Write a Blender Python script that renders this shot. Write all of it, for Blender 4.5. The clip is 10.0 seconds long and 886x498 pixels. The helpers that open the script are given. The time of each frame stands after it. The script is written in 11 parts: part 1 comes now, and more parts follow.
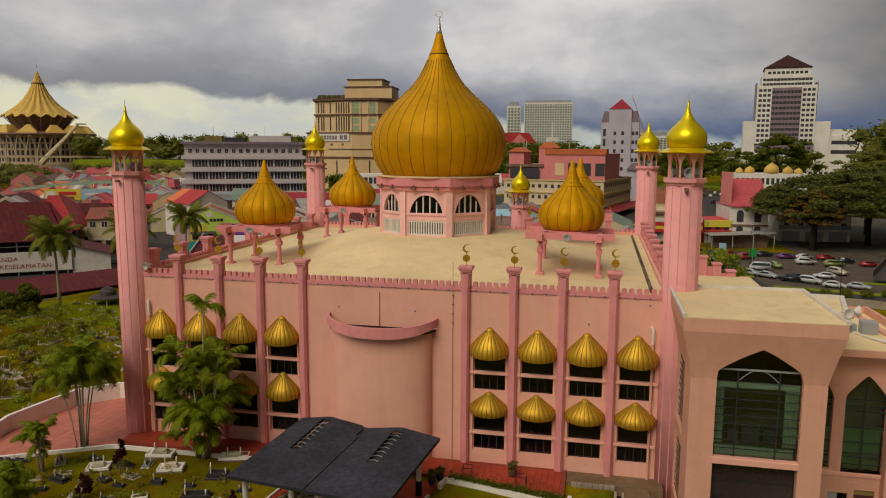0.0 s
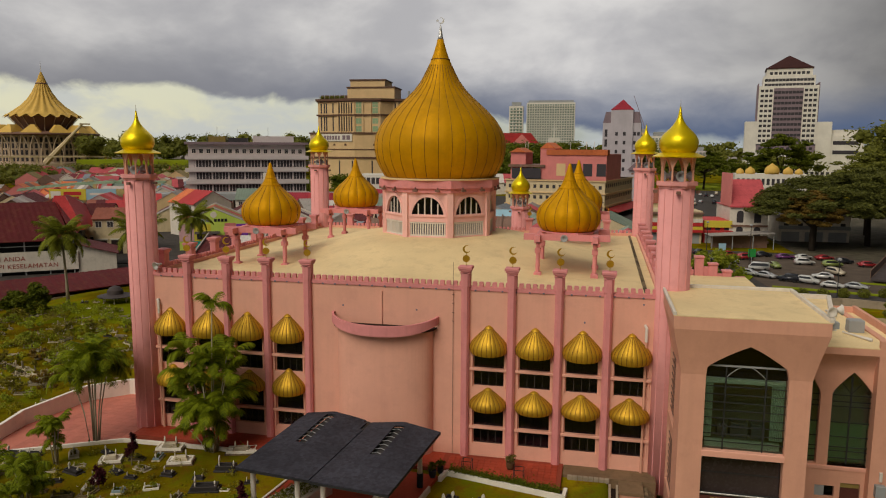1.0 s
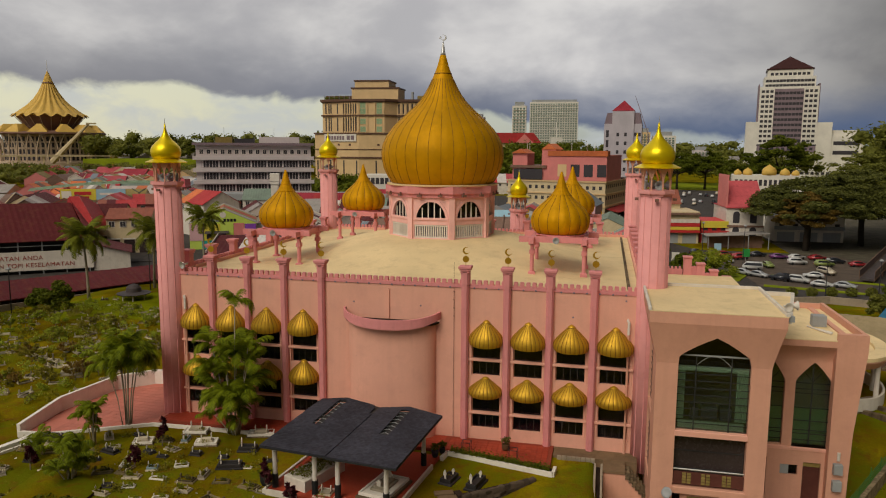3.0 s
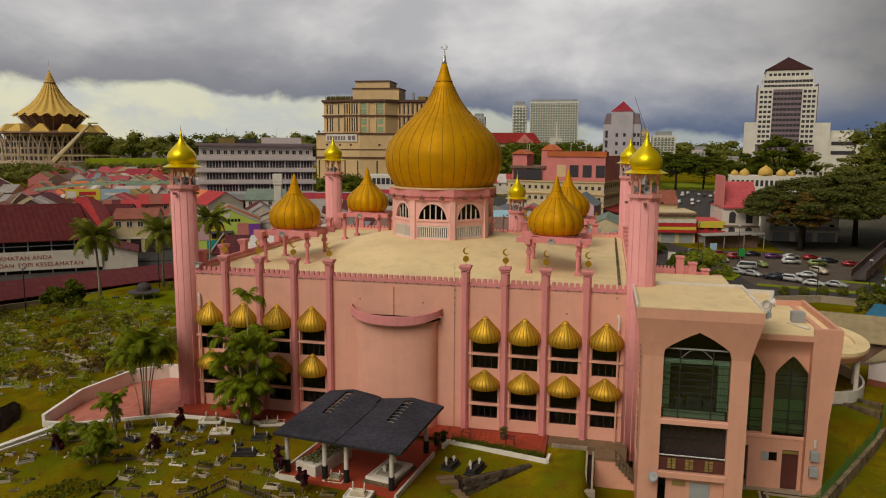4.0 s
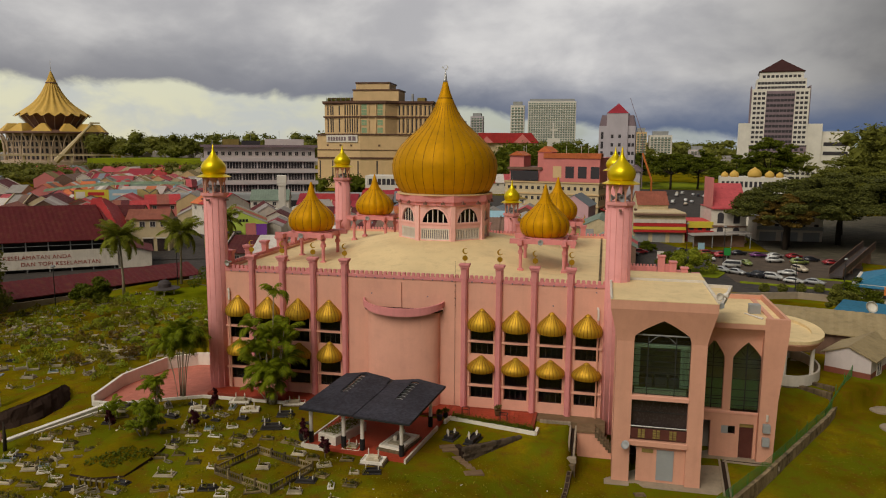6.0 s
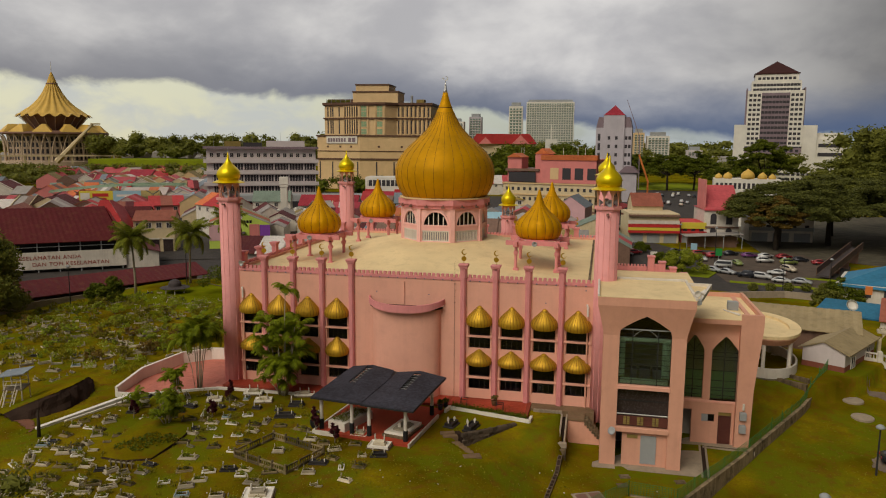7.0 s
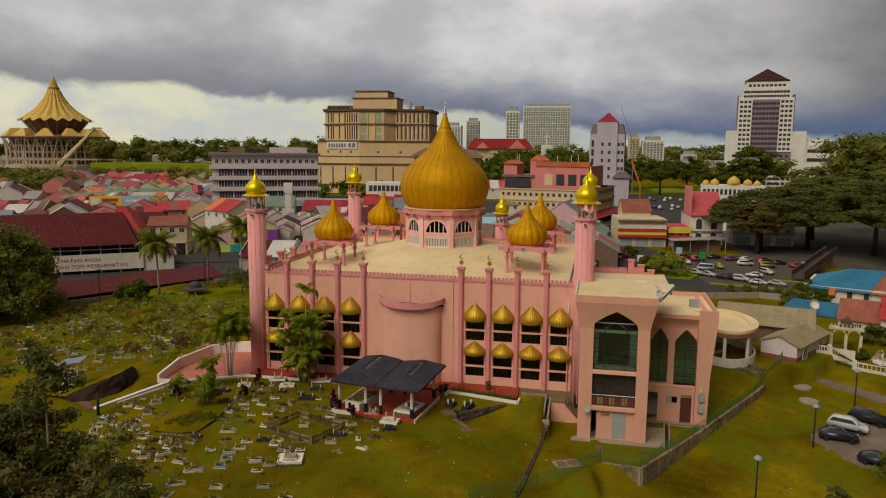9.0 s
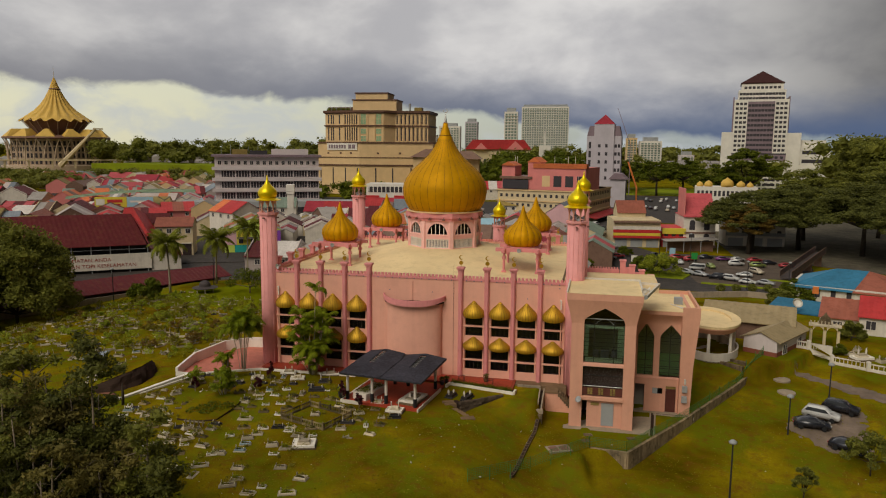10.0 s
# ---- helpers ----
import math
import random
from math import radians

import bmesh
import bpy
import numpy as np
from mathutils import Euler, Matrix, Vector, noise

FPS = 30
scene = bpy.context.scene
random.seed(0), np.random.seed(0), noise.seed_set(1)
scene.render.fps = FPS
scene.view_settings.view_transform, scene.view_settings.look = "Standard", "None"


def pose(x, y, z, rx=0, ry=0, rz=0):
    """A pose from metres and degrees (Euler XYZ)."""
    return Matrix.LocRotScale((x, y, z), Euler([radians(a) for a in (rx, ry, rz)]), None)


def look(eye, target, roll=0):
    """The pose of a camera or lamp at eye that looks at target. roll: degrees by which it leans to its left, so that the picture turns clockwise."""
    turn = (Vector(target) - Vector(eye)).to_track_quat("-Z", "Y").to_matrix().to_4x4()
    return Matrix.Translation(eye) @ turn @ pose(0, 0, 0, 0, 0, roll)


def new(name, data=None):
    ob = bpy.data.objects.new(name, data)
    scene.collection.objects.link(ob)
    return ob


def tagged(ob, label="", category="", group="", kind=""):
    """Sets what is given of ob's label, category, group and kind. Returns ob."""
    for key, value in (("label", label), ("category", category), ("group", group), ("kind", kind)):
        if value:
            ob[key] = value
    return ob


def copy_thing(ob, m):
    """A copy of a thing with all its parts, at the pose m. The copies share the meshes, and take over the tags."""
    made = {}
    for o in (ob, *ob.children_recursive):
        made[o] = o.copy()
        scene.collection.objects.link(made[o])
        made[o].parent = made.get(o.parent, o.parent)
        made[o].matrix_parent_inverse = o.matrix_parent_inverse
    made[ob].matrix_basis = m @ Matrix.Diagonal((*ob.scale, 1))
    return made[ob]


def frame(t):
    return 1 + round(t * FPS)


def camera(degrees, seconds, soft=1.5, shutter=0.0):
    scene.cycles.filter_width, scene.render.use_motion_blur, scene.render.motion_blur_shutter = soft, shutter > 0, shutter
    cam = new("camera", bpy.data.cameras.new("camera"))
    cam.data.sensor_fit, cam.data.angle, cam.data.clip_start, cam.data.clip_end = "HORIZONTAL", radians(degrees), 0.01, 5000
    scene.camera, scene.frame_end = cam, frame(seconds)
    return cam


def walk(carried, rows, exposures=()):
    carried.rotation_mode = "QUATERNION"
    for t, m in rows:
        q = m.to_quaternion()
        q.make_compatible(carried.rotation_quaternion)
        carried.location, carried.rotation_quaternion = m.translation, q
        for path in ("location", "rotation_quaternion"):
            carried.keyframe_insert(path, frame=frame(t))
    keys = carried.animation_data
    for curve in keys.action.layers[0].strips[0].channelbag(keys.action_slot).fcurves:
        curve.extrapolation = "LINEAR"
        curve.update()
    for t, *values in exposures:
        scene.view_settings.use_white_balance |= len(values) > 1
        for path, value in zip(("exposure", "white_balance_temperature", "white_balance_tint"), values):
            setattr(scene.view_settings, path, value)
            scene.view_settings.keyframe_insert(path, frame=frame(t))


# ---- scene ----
cam = camera(63.1, 10.0, soft=1.1)
PATH = [
    (0.0, 13.666, -44.186, 20.271, 12.241, -7.862, -0.252),
    (0.5, 13.864, -44.857, 20.388, 12.338, -7.863, -0.267),
    (1.0, 14.101, -45.676, 20.544, 12.434, -7.881, -0.281),
    (1.5, 14.363, -46.633, 20.729, 12.522, -7.905, -0.293),
    (2.0, 14.640, -47.720, 20.935, 12.599, -7.931, -0.303),
    (2.5, 14.925, -48.934, 21.159, 12.659, -7.957, -0.312),
    (3.0, 15.218, -50.272, 21.396, 12.702, -7.983, -0.320),
    (3.5, 15.516, -51.735, 21.647, 12.725, -8.010, -0.328),
    (4.0, 15.823, -53.321, 21.912, 12.730, -8.039, -0.334),
    (4.5, 16.142, -55.033, 22.193, 12.717, -8.070, -0.340),
    (5.0, 16.476, -56.869, 22.493, 12.690, -8.101, -0.347),
    (5.5, 16.830, -58.828, 22.813, 12.651, -8.128, -0.353),
    (6.0, 17.208, -60.909, 23.156, 12.603, -8.147, -0.359),
    (6.5, 17.611, -63.106, 23.523, 12.550, -8.153, -0.366),
    (7.0, 18.041, -65.411, 23.914, 12.495, -8.142, -0.374),
    (7.5, 18.494, -67.813, 24.327, 12.441, -8.110, -0.382),
    (8.0, 18.965, -70.298, 24.759, 12.390, -8.059, -0.392),
    (8.5, 19.445, -72.845, 25.203, 12.342, -7.995, -0.404),
    (9.0, 19.920, -75.428, 25.649, 12.294, -7.934, -0.416),
    (9.5, 20.370, -78.018, 26.086, 12.245, -7.900, -0.431),
    (10.0, 20.771, -80.575, 26.495, 12.186, -7.933, -0.448),
]
walk(cam, [(t, pose(x, y, z, 90 + pitch, roll, yaw)) for t, x, y, z, yaw, pitch, roll in PATH], exposures=[(0.0, 0.3), (10.0, 0.3)])

# ---- sky and sun ----
SUN_AZ, SUN_EL = radians(200), radians(46)
world = bpy.data.worlds.new("overcast_sky")
scene.world = world
world.use_nodes = True
wt = world.node_tree
wn, wl = wt.nodes, wt.links
wn.clear()


def wnode(kind):
    return wn.new(kind)


def wmath(op, a, b=None, c=None, clamp=False):
    n = wnode("ShaderNodeMath")
    n.operation, n.use_clamp = op, clamp
    for i, v in enumerate((a, b, c)):
        if v is None:
            continue
        if isinstance(v, (int, float)):
            n.inputs[i].default_value = v
        else:
            wl.new(v, n.inputs[i])
    return n.outputs[0]


def wmix(fac, a, b):
    n = wnode("ShaderNodeMix")
    n.data_type = "RGBA"
    for s, v in ((n.inputs[0], fac), (n.inputs[6], a), (n.inputs[7], b)):
        if isinstance(v, tuple):
            s.default_value = (*v, 1)
        elif isinstance(v, (int, float)):
            s.default_value = v
        else:
            wl.new(v, s)
    return n.outputs[2]


def wramp(x, lo, hi):
    n = wnode("ShaderNodeMapRange")
    n.interpolation_type = "SMOOTHSTEP"
    wl.new(x, n.inputs[0])
    n.inputs[1].default_value, n.inputs[2].default_value = lo, hi
    return n.outputs[0]


sky = wnode("ShaderNodeTexSky")
sky.sky_type, sky.sun_disc, sky.sun_elevation, sky.sun_rotation = "NISHITA", False, SUN_EL, SUN_AZ
tc = wnode("ShaderNodeTexCoord")
sep = wnode("ShaderNodeSeparateXYZ")
wl.new(tc.outputs["Generated"], sep.inputs[0])
dx, dy, dz = sep.outputs
com = wnode("ShaderNodeCombineXYZ")
for i_, v_ in enumerate((dx, dy, wmath("MULTIPLY", dz, 1.9))):
    wl.new(v_, com.inputs[i_])


def wnoise(scale, detail, rough, off, warp=0.0):
    m = wnode("ShaderNodeMapping")
    wl.new(com.outputs[0], m.inputs[0])
    m.inputs[1].default_value = off
    n = wnode("ShaderNodeTexNoise")
    wl.new(m.outputs[0], n.inputs["Vector"])
    n.inputs["Scale"].default_value, n.inputs["Detail"].default_value, n.inputs["Roughness"].default_value = scale, detail, rough
    n.inputs["Distortion"].default_value = warp
    return n.outputs["Fac"]


big = wnoise(2.2, 5, 0.5, (3.1, 1.7, 0.6), 0.3)
fine = wnoise(5.5, 8, 0.55, (0.4, 5.2, 1.3), 0.2)
azi = wmath("ARCTAN2", dx, dy)                       # 0 ahead, negative to the west
lumps = wmath("ADD", wmath("MULTIPLY", big, 0.5), wmath("MULTIPLY", fine, 0.5))
shade = wmath("SUBTRACT", wmath("SUBTRACT", 1.12, wmath("MULTIPLY", wramp(wmath("ABSOLUTE", wmath("ADD", azi, 0.05)), 0.0, 0.6), 0.14)), wmath("MULTIPLY", wramp(azi, -0.05, 0.5), 0.86))
grey = wmix(wramp(lumps, 0.40, 0.60), (0.335, 0.33, 0.34), (0.52, 0.507, 0.495))
cl = wnode("ShaderNodeVectorMath")
cl.operation = "SCALE"
wl.new(grey, cl.inputs[0])
wl.new(shade, cl.inputs["Scale"])
cloud = cl.outputs[0]
# the clear strip under the cloud edge, brighter towards the west
puff = wnoise(16.0, 6, 0.55, (2.2, 0.3, 4.0), 0.4)
edge = wmath("ADD", dz, wmath("ADD", wmath("MULTIPLY", wmath("SUBTRACT", fine, 0.5), 0.05), wmath("MULTIPLY", wmath("SUBTRACT", puff, 0.5), 0.028)))
west = wramp(wmath("MULTIPLY", azi, -1.0), -0.35, 0.75)
strip_top = wmath("ADD", 0.010, wmath("MULTIPLY", west, 0.066))
strip = wmath("SUBTRACT", 1.0, wramp(wmath("SUBTRACT", edge, strip_top), -0.005, 0.008))
base = wmix(wramp(wmath("SUBTRACT", edge, strip_top), 0.0, 0.085), wmix(west, (0.070, 0.100, 0.175), (0.20, 0.20, 0.215)), cloud)
skyc = wnode("ShaderNodeMix")
skyc.data_type, skyc.blend_type = "RGBA", "MULTIPLY"
skyc.inputs[0].default_value = 1.0
wl.new(sky.outputs[0], skyc.inputs[6])
skyc.inputs[7].default_value = (0.06, 0.06, 0.06, 1)
clear = wmix(0.72, skyc.outputs[2], wmix(west, (0.20, 0.25, 0.29), (0.70, 0.66, 0.46)))
wisps = wmix(wmath("MULTIPLY", wramp(wmath("ADD", wmath("MULTIPLY", fine, 0.6), wmath("MULTIPLY", puff, 0.4)), 0.44, 0.60), 0.75), clear, (0.40, 0.42, 0.43))
full = wmix(strip, base, wisps)
bgd = wnode("ShaderNodeBackground")
wl.new(full, bgd.inputs[0])
bgd.inputs[1].default_value = 1.0
wl.new(bgd.outputs[0], wnode("ShaderNodeOutputWorld").inputs[0])

sun_data = bpy.data.lights.new("sun", "SUN")
sun_data.energy, sun_data.angle, sun_data.color = 1.5, radians(38), (1.0, 0.90, 0.74)
sun = new("sun", sun_data)
sun.matrix_world = look((0, 0, 0), (-math.sin(SUN_AZ) * math.cos(SUN_EL), -math.cos(SUN_AZ) * math.cos(SUN_EL), -math.sin(SUN_EL)))

# ---- materials ----
def material(name, colour, rough=0.7, metal=0.0, vary=0.12, grain=6.0, blotch=0.35, stain=None, stain_amt=0.0,
             bump=0.02, bump_scale=12.0, per=0.0, streak=0.0, spec=0.2, coat=0.0, island=0.0, patch=None):
    """A painted or mineral surface: fine grain, broad blotches, optional stains and vertical streaks."""
    m = bpy.data.materials.new(name)
    m.use_nodes = True
    nt = m.node_tree
    n, l = nt.nodes, nt.links
    b = n["Principled BSDF"]
    b.inputs["Roughness"].default_value, b.inputs["Metallic"].default_value = rough, metal
    b.inputs["Specular IOR Level"].default_value = spec
    b.inputs["Coat Weight"].default_value = coat
    geo = n.new("ShaderNodeNewGeometry")

    def noise_tex(scale, detail=4, stretch=(1, 1, 1), rough_=0.6):
        mp = n.new("ShaderNodeMapping")
        mp.inputs[3].default_value = stretch
        l.new(geo.outputs["Position"], mp.inputs[0])
        t = n.new("ShaderNodeTexNoise")
        t.inputs["Scale"].default_value, t.inputs["Detail"].default_value, t.inputs["Roughness"].default_value = scale, detail, rough_
        l.new(mp.outputs[0], t.inputs["Vector"])
        return t.outputs["Fac"]

    def mixc(fac, a, b_, kind="MIX"):
        mx = n.new("ShaderNodeMix")
        mx.data_type, mx.blend_type = "RGBA", kind
        for s, v in ((mx.inputs[0], fac), (mx.inputs[6], a), (mx.inputs[7], b_)):
            if isinstance(v, (tuple, list)):
                s.default_value = (*v[:3], 1)
            elif isinstance(v, (int, float)):
                s.default_value = v
            else:
                l.new(v, s)
        return mx.outputs[2]

    def ramp(x, lo, hi, a=0.0, c=1.0):
        r = n.new("ShaderNodeMapRange")
        l.new(x, r.inputs[0])
        for i, v in enumerate((lo, hi, a, c)):
            r.inputs[i + 1].default_value = v
        return r.outputs[0]

    g1, g2 = noise_tex(grain), noise_tex(blotch, 3)
    lo = tuple(max(0.0, c * (1 - 1.6 * vary)) for c in colour)
    hi = tuple(min(1.0, c * (1 + 1.1 * vary)) for c in colour)
    col = mixc(ramp(g2, 0.3, 0.7), lo, hi)
    col = mixc(ramp(g1, 0.3, 0.7, 0.0, 0.5), col, tuple(c * (1 - vary) for c in colour))
    if streak:
        st = noise_tex(2.2, 5, (1, 1, 0.06))
        col = mixc(ramp(st, 0.47, 0.66, 0.0, streak), col, tuple(c * 0.45 for c in colour))
    if patch:
        pf = noise_tex(0.19, 5, (1, 1, 1), 0.62)
        col = mixc(ramp(pf, 0.46, 0.60, 0.0, 0.85), col, patch)
    if stain:
        sf = noise_tex(0.9, 6, (1, 1, 1), 0.7)
        col = mixc(ramp(sf, 0.5, 0.68, 0.0, stain_amt), col, stain)
    if per:
        info = n.new("ShaderNodeObjectInfo")
        hs = n.new("ShaderNodeHueSaturation")
        l.new(ramp(info.outputs["Random"], 0, 1, 1 - per, 1 + per), hs.inputs["Value"])
        l.new(col, hs.inputs["Color"])
        col = hs.outputs[0]
    if island:
        hs = n.new("ShaderNodeHueSaturation")
        l.new(ramp(geo.outputs["Random Per Island"], 0, 1, 1 - island, 1 + island), hs.inputs["Value"])
        l.new(col, hs.inputs["Color"])
        col = hs.outputs[0]
    l.new(col, b.inputs["Base Color"])
    l.new(ramp(g1, 0.3, 0.7, max(0.02, rough - 0.08), min(1, rough + 0.08)), b.inputs["Roughness"])
    if bump:
        bt = noise_tex(bump_scale, 5)
        bn = n.new("ShaderNodeBump")
        bn.inputs["Strength"].default_value, bn.inputs["Distance"].default_value = 0.6, bump
        l.new(bt, bn.inputs["Height"])
        l.new(bn.outputs[0], b.inputs["Normal"])
    return m


def leaf_material(name, dark, light, through_amt=0.25):
    m = bpy.data.materials.new(name)
    m.use_nodes = True
    nt = m.node_tree
    n, l = nt.nodes, nt.links
    b = n["Principled BSDF"]
    geo = n.new("ShaderNodeNewGeometry")
    t = n.new("ShaderNodeTexNoise")
    t.inputs["Scale"].default_value = 0.55
    l.new(geo.outputs["Position"], t.inputs["Vector"])
    ad = n.new("ShaderNodeMath")
    ad.operation = "MULTIPLY_ADD"
    l.new(geo.outputs["Random Per Island"], ad.inputs[0])
    ad.inputs[1].default_value = 0.55
    sb = n.new("ShaderNodeMath")
    sb.operation = "MULTIPLY"
    l.new(t.outputs["Fac"], sb.inputs[0])
    sb.inputs[1].default_value = 0.45
    l.new(sb.outputs[0], ad.inputs[2])
    mx = n.new("ShaderNodeMix")
    mx.data_type = "RGBA"
    l.new(ad.outputs[0], mx.inputs[0])
    mx.inputs[6].default_value, mx.inputs[7].default_value = (*dark, 1), (*light, 1)
    l.new(mx.outputs[2], b.inputs["Base Color"])
    b.inputs["Roughness"].default_value = 0.6
    b.inputs["Specular IOR Level"].default_value = 0.08
    tr = n.new("ShaderNodeBsdfTranslucent")
    l.new(mx.outputs[2], tr.inputs["Color"])
    ms = n.new("ShaderNodeMixShader")
    ms.inputs[0].default_value = through_amt
    l.new(b.outputs[0], ms.inputs[1])
    l.new(tr.outputs[0], ms.inputs[2])
    l.new(ms.outputs[0], n["Material Output"].inputs[0])
    return m


def glass_material(name, tint, gloss=0.12, rough=0.03):
    m = bpy.data.materials.new(name)
    m.use_nodes = True
    nt = m.node_tree
    n, l = nt.nodes, nt.links
    n.remove(n["Principled BSDF"])
    tr, gl, ms = n.new("ShaderNodeBsdfTransparent"), n.new("ShaderNodeBsdfGlossy"), n.new("ShaderNodeMixShader")
    tr.inputs[0].default_value = (*tint, 1)
    gl.inputs["Roughness"].default_value = rough
    fr = n.new("ShaderNodeFresnel")
    fr.inputs[0].default_value = 1.5
    mr = n.new("ShaderNodeMath")
    mr.operation = "ADD"
    l.new(fr.outputs[0], mr.inputs[0])
    mr.inputs[1].default_value = gloss - 0.04
    l.new(mr.outputs[0], ms.inputs[0])
    l.new(tr.outputs[0], ms.inputs[1])
    l.new(gl.outputs[0], ms.inputs[2])
    l.new(ms.outputs[0], n["Material Output"].inputs[0])
    return m


M = {}
M["pink_wall"] = material("pink_wall", (0.80, 0.41, 0.303), 0.75, vary=0.05, stain=(0.56, 0.28, 0.22), stain_amt=0.2, streak=0.06, bump=0.004)
M["rose_pale"] = material("rose_pale", (0.80, 0.35, 0.335), 0.75, vary=0.05, streak=0.0, stain=(0.52, 0.20, 0.19), stain_amt=0.25, bump=0.004)
# paler drum paint, lightened and blued further against overhang shade and roof bounce
M["pink_pale"] = material("pink_pale", (0.89, 0.515, 0.465), 0.75, vary=0.05, streak=0.10, stain=(0.60, 0.30, 0.25), stain_amt=0.25, bump=0.004)
M["rose"] = material("rose", (0.735, 0.28, 0.275), 0.7, vary=0.07, streak=0.16, stain=(0.42, 0.15, 0.15), stain_amt=0.25, bump=0.004)
M["salmon"] = material("salmon", (0.70, 0.36, 0.25), 0.75, vary=0.05, stain=(0.52, 0.25, 0.18), stain_amt=0.25, streak=0.08, bump=0.004)
M["roof_cream"] = material("roof_cream", (0.80, 0.62, 0.34), 0.85, vary=0.10, blotch=0.16, stain=(0.46, 0.34, 0.19), stain_amt=0.3, bump=0.02)
M["gold_matt"] = material("gold_matt", (0.60, 0.295, 0.0), 0.58, metal=0.30, spec=0.12, vary=0.12, grain=3, stain=(0.34, 0.17, 0.004), stain_amt=0.35, bump=0.006)
M["gold_seam"] = material("gold_seam", (0.13, 0.06, 0.01), 0.6, metal=0.2, vary=0.2)
M["gold_bright"] = material("gold_bright", (0.80, 0.595, 0.004), 0.36, metal=0.6, spec=0.3, vary=0.08, grain=3, bump=0.003)
M["brass"] = material("brass", (0.53, 0.31, 0.022), 0.48, metal=0.55, spec=0.25, vary=0.10, grain=3, stain=(0.40, 0.19, 0.02), stain_amt=0.35, bump=0.002)
M["white_trim"] = material("white_trim", (0.72, 0.66, 0.58), 0.6, vary=0.06, streak=0.12)
M["silver"] = material("silver", (0.62, 0.61, 0.58), 0.35, metal=0.7, vary=0.1)
M["dark_glass"] = glass_material("dark_glass", (0.42, 0.42, 0.50), 0.05, 0.12)
M["green_glass"] = glass_material("green_glass", (0.80, 0.87, 0.82), 0.06, 0.06)
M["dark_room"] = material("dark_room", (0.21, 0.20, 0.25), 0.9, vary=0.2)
# near-black colour that stands in for the shade of recesses and openings
M["recess_shade"] = material("recess_shade", (0.05, 0.036, 0.034), 0.25, spec=0.35, vary=0.2, bump=0.0)
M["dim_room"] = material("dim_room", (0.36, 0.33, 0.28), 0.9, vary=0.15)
M["dark_frame"] = material("dark_frame", (0.035, 0.035, 0.035), 0.5, vary=0.2)
M["curtain"] = material("curtain", (0.62, 0.74, 0.60), 0.9, vary=0.15)
M["brown_door"] = material("brown_door", (0.12, 0.04, 0.03), 0.6, vary=0.2)
M["grey_paint"] = material("grey_paint", (0.33, 0.34, 0.34), 0.6, vary=0.1)
M["concrete"] = material("concrete", (0.36, 0.29, 0.21), 0.9, vary=0.14, stain=(0.16, 0.14, 0.10), stain_amt=0.5, streak=0.2)
M["old_concrete"] = material("old_concrete", (0.20, 0.145, 0.085), 0.9, vary=0.35, blotch=0.5, stain=(0.04, 0.03, 0.02), stain_amt=0.9, streak=1.0, spec=0.1)
M["grave_stone"] = material("grave_stone", (0.52, 0.45, 0.33), 0.85, vary=0.2, stain=(0.16, 0.13, 0.08), stain_amt=0.5, per=0.40, spec=0.1)
M["grave_mix"] = material("grave_mix", (0.40, 0.35, 0.25), 0.85, vary=0.2, stain=(0.12, 0.10, 0.06), stain_amt=0.5, island=0.6, spec=0.1)
M["bank_stone"] = material("bank_stone", (0.115, 0.085, 0.06), 0.9, vary=0.25, stain=(0.03, 0.025, 0.02), stain_amt=0.6, per=0.35, spec=0.1)
M["earth_path"] = material("earth_path", (0.21, 0.135, 0.075), 0.95, vary=0.2, stain=(0.09, 0.06, 0.035), stain_amt=0.5)
M["stained_wall"] = material("stained_wall", (0.36, 0.27, 0.16), 0.9, vary=0.3, blotch=0.6, stain=(0.05, 0.045, 0.03), stain_amt=0.85, streak=0.9, spec=0.1)
M["grave_moss"] = material("grave_moss", (0.21, 0.16, 0.085), 0.9, vary=0.3, stain=(0.05, 0.055, 0.02), stain_amt=0.8, per=0.5, spec=0.05)
M["grave_dark"] = material("grave_dark", (0.035, 0.031, 0.030), 0.5, spec=0.2, vary=0.2, per=0.3)
M["whitewash"] = material("whitewash", (0.82, 0.77, 0.68), 0.8, vary=0.05, stain=(0.5, 0.43, 0.33), stain_amt=0.25, streak=0.08)
M["grave_tile"] = material("grave_tile", (0.26, 0.34, 0.37), 0.5, vary=0.12, per=0.25)
M["white_wall"] = material("white_wall", (0.70, 0.64, 0.55), 0.8, vary=0.07, stain=(0.4, 0.34, 0.27), stain_amt=0.35, streak=0.15)
M["cream_wall"] = material("cream_wall", (0.64, 0.52, 0.32), 0.85, vary=0.07, stain=(0.36, 0.27, 0.16), stain_amt=0.3, streak=0.12)
M["grass"] = material("grass", (0.200, 0.150, 0.004), 1.0, vary=0.5, grain=5, blotch=0.11, stain=(0.155, 0.068, 0.010), stain_amt=0.75, bump=0.12, bump_scale=7, spec=0.0, patch=(0.118, 0.135, 0.005))
M["lawn_green"] = material("lawn_green", (0.165, 0.185, 0.005), 1.0, vary=0.3, grain=4, blotch=0.15, stain=(0.16, 0.13, 0.006), stain_amt=0.6, bump=0.06, bump_scale=6, spec=0.0)
M["field"] = material("field", (0.20, 0.24, 0.012), 0.95, spec=0.03, vary=0.2, grain=3, blotch=0.05)
M["earth"] = material("earth", (0.14, 0.075, 0.035), 0.95, vary=0.25, bump=0.06)
M["dark_soil"] = material("dark_soil", (0.052, 0.034, 0.026), 1.0, spec=0.0, vary=0.3, bump=0.1, bump_scale=4)
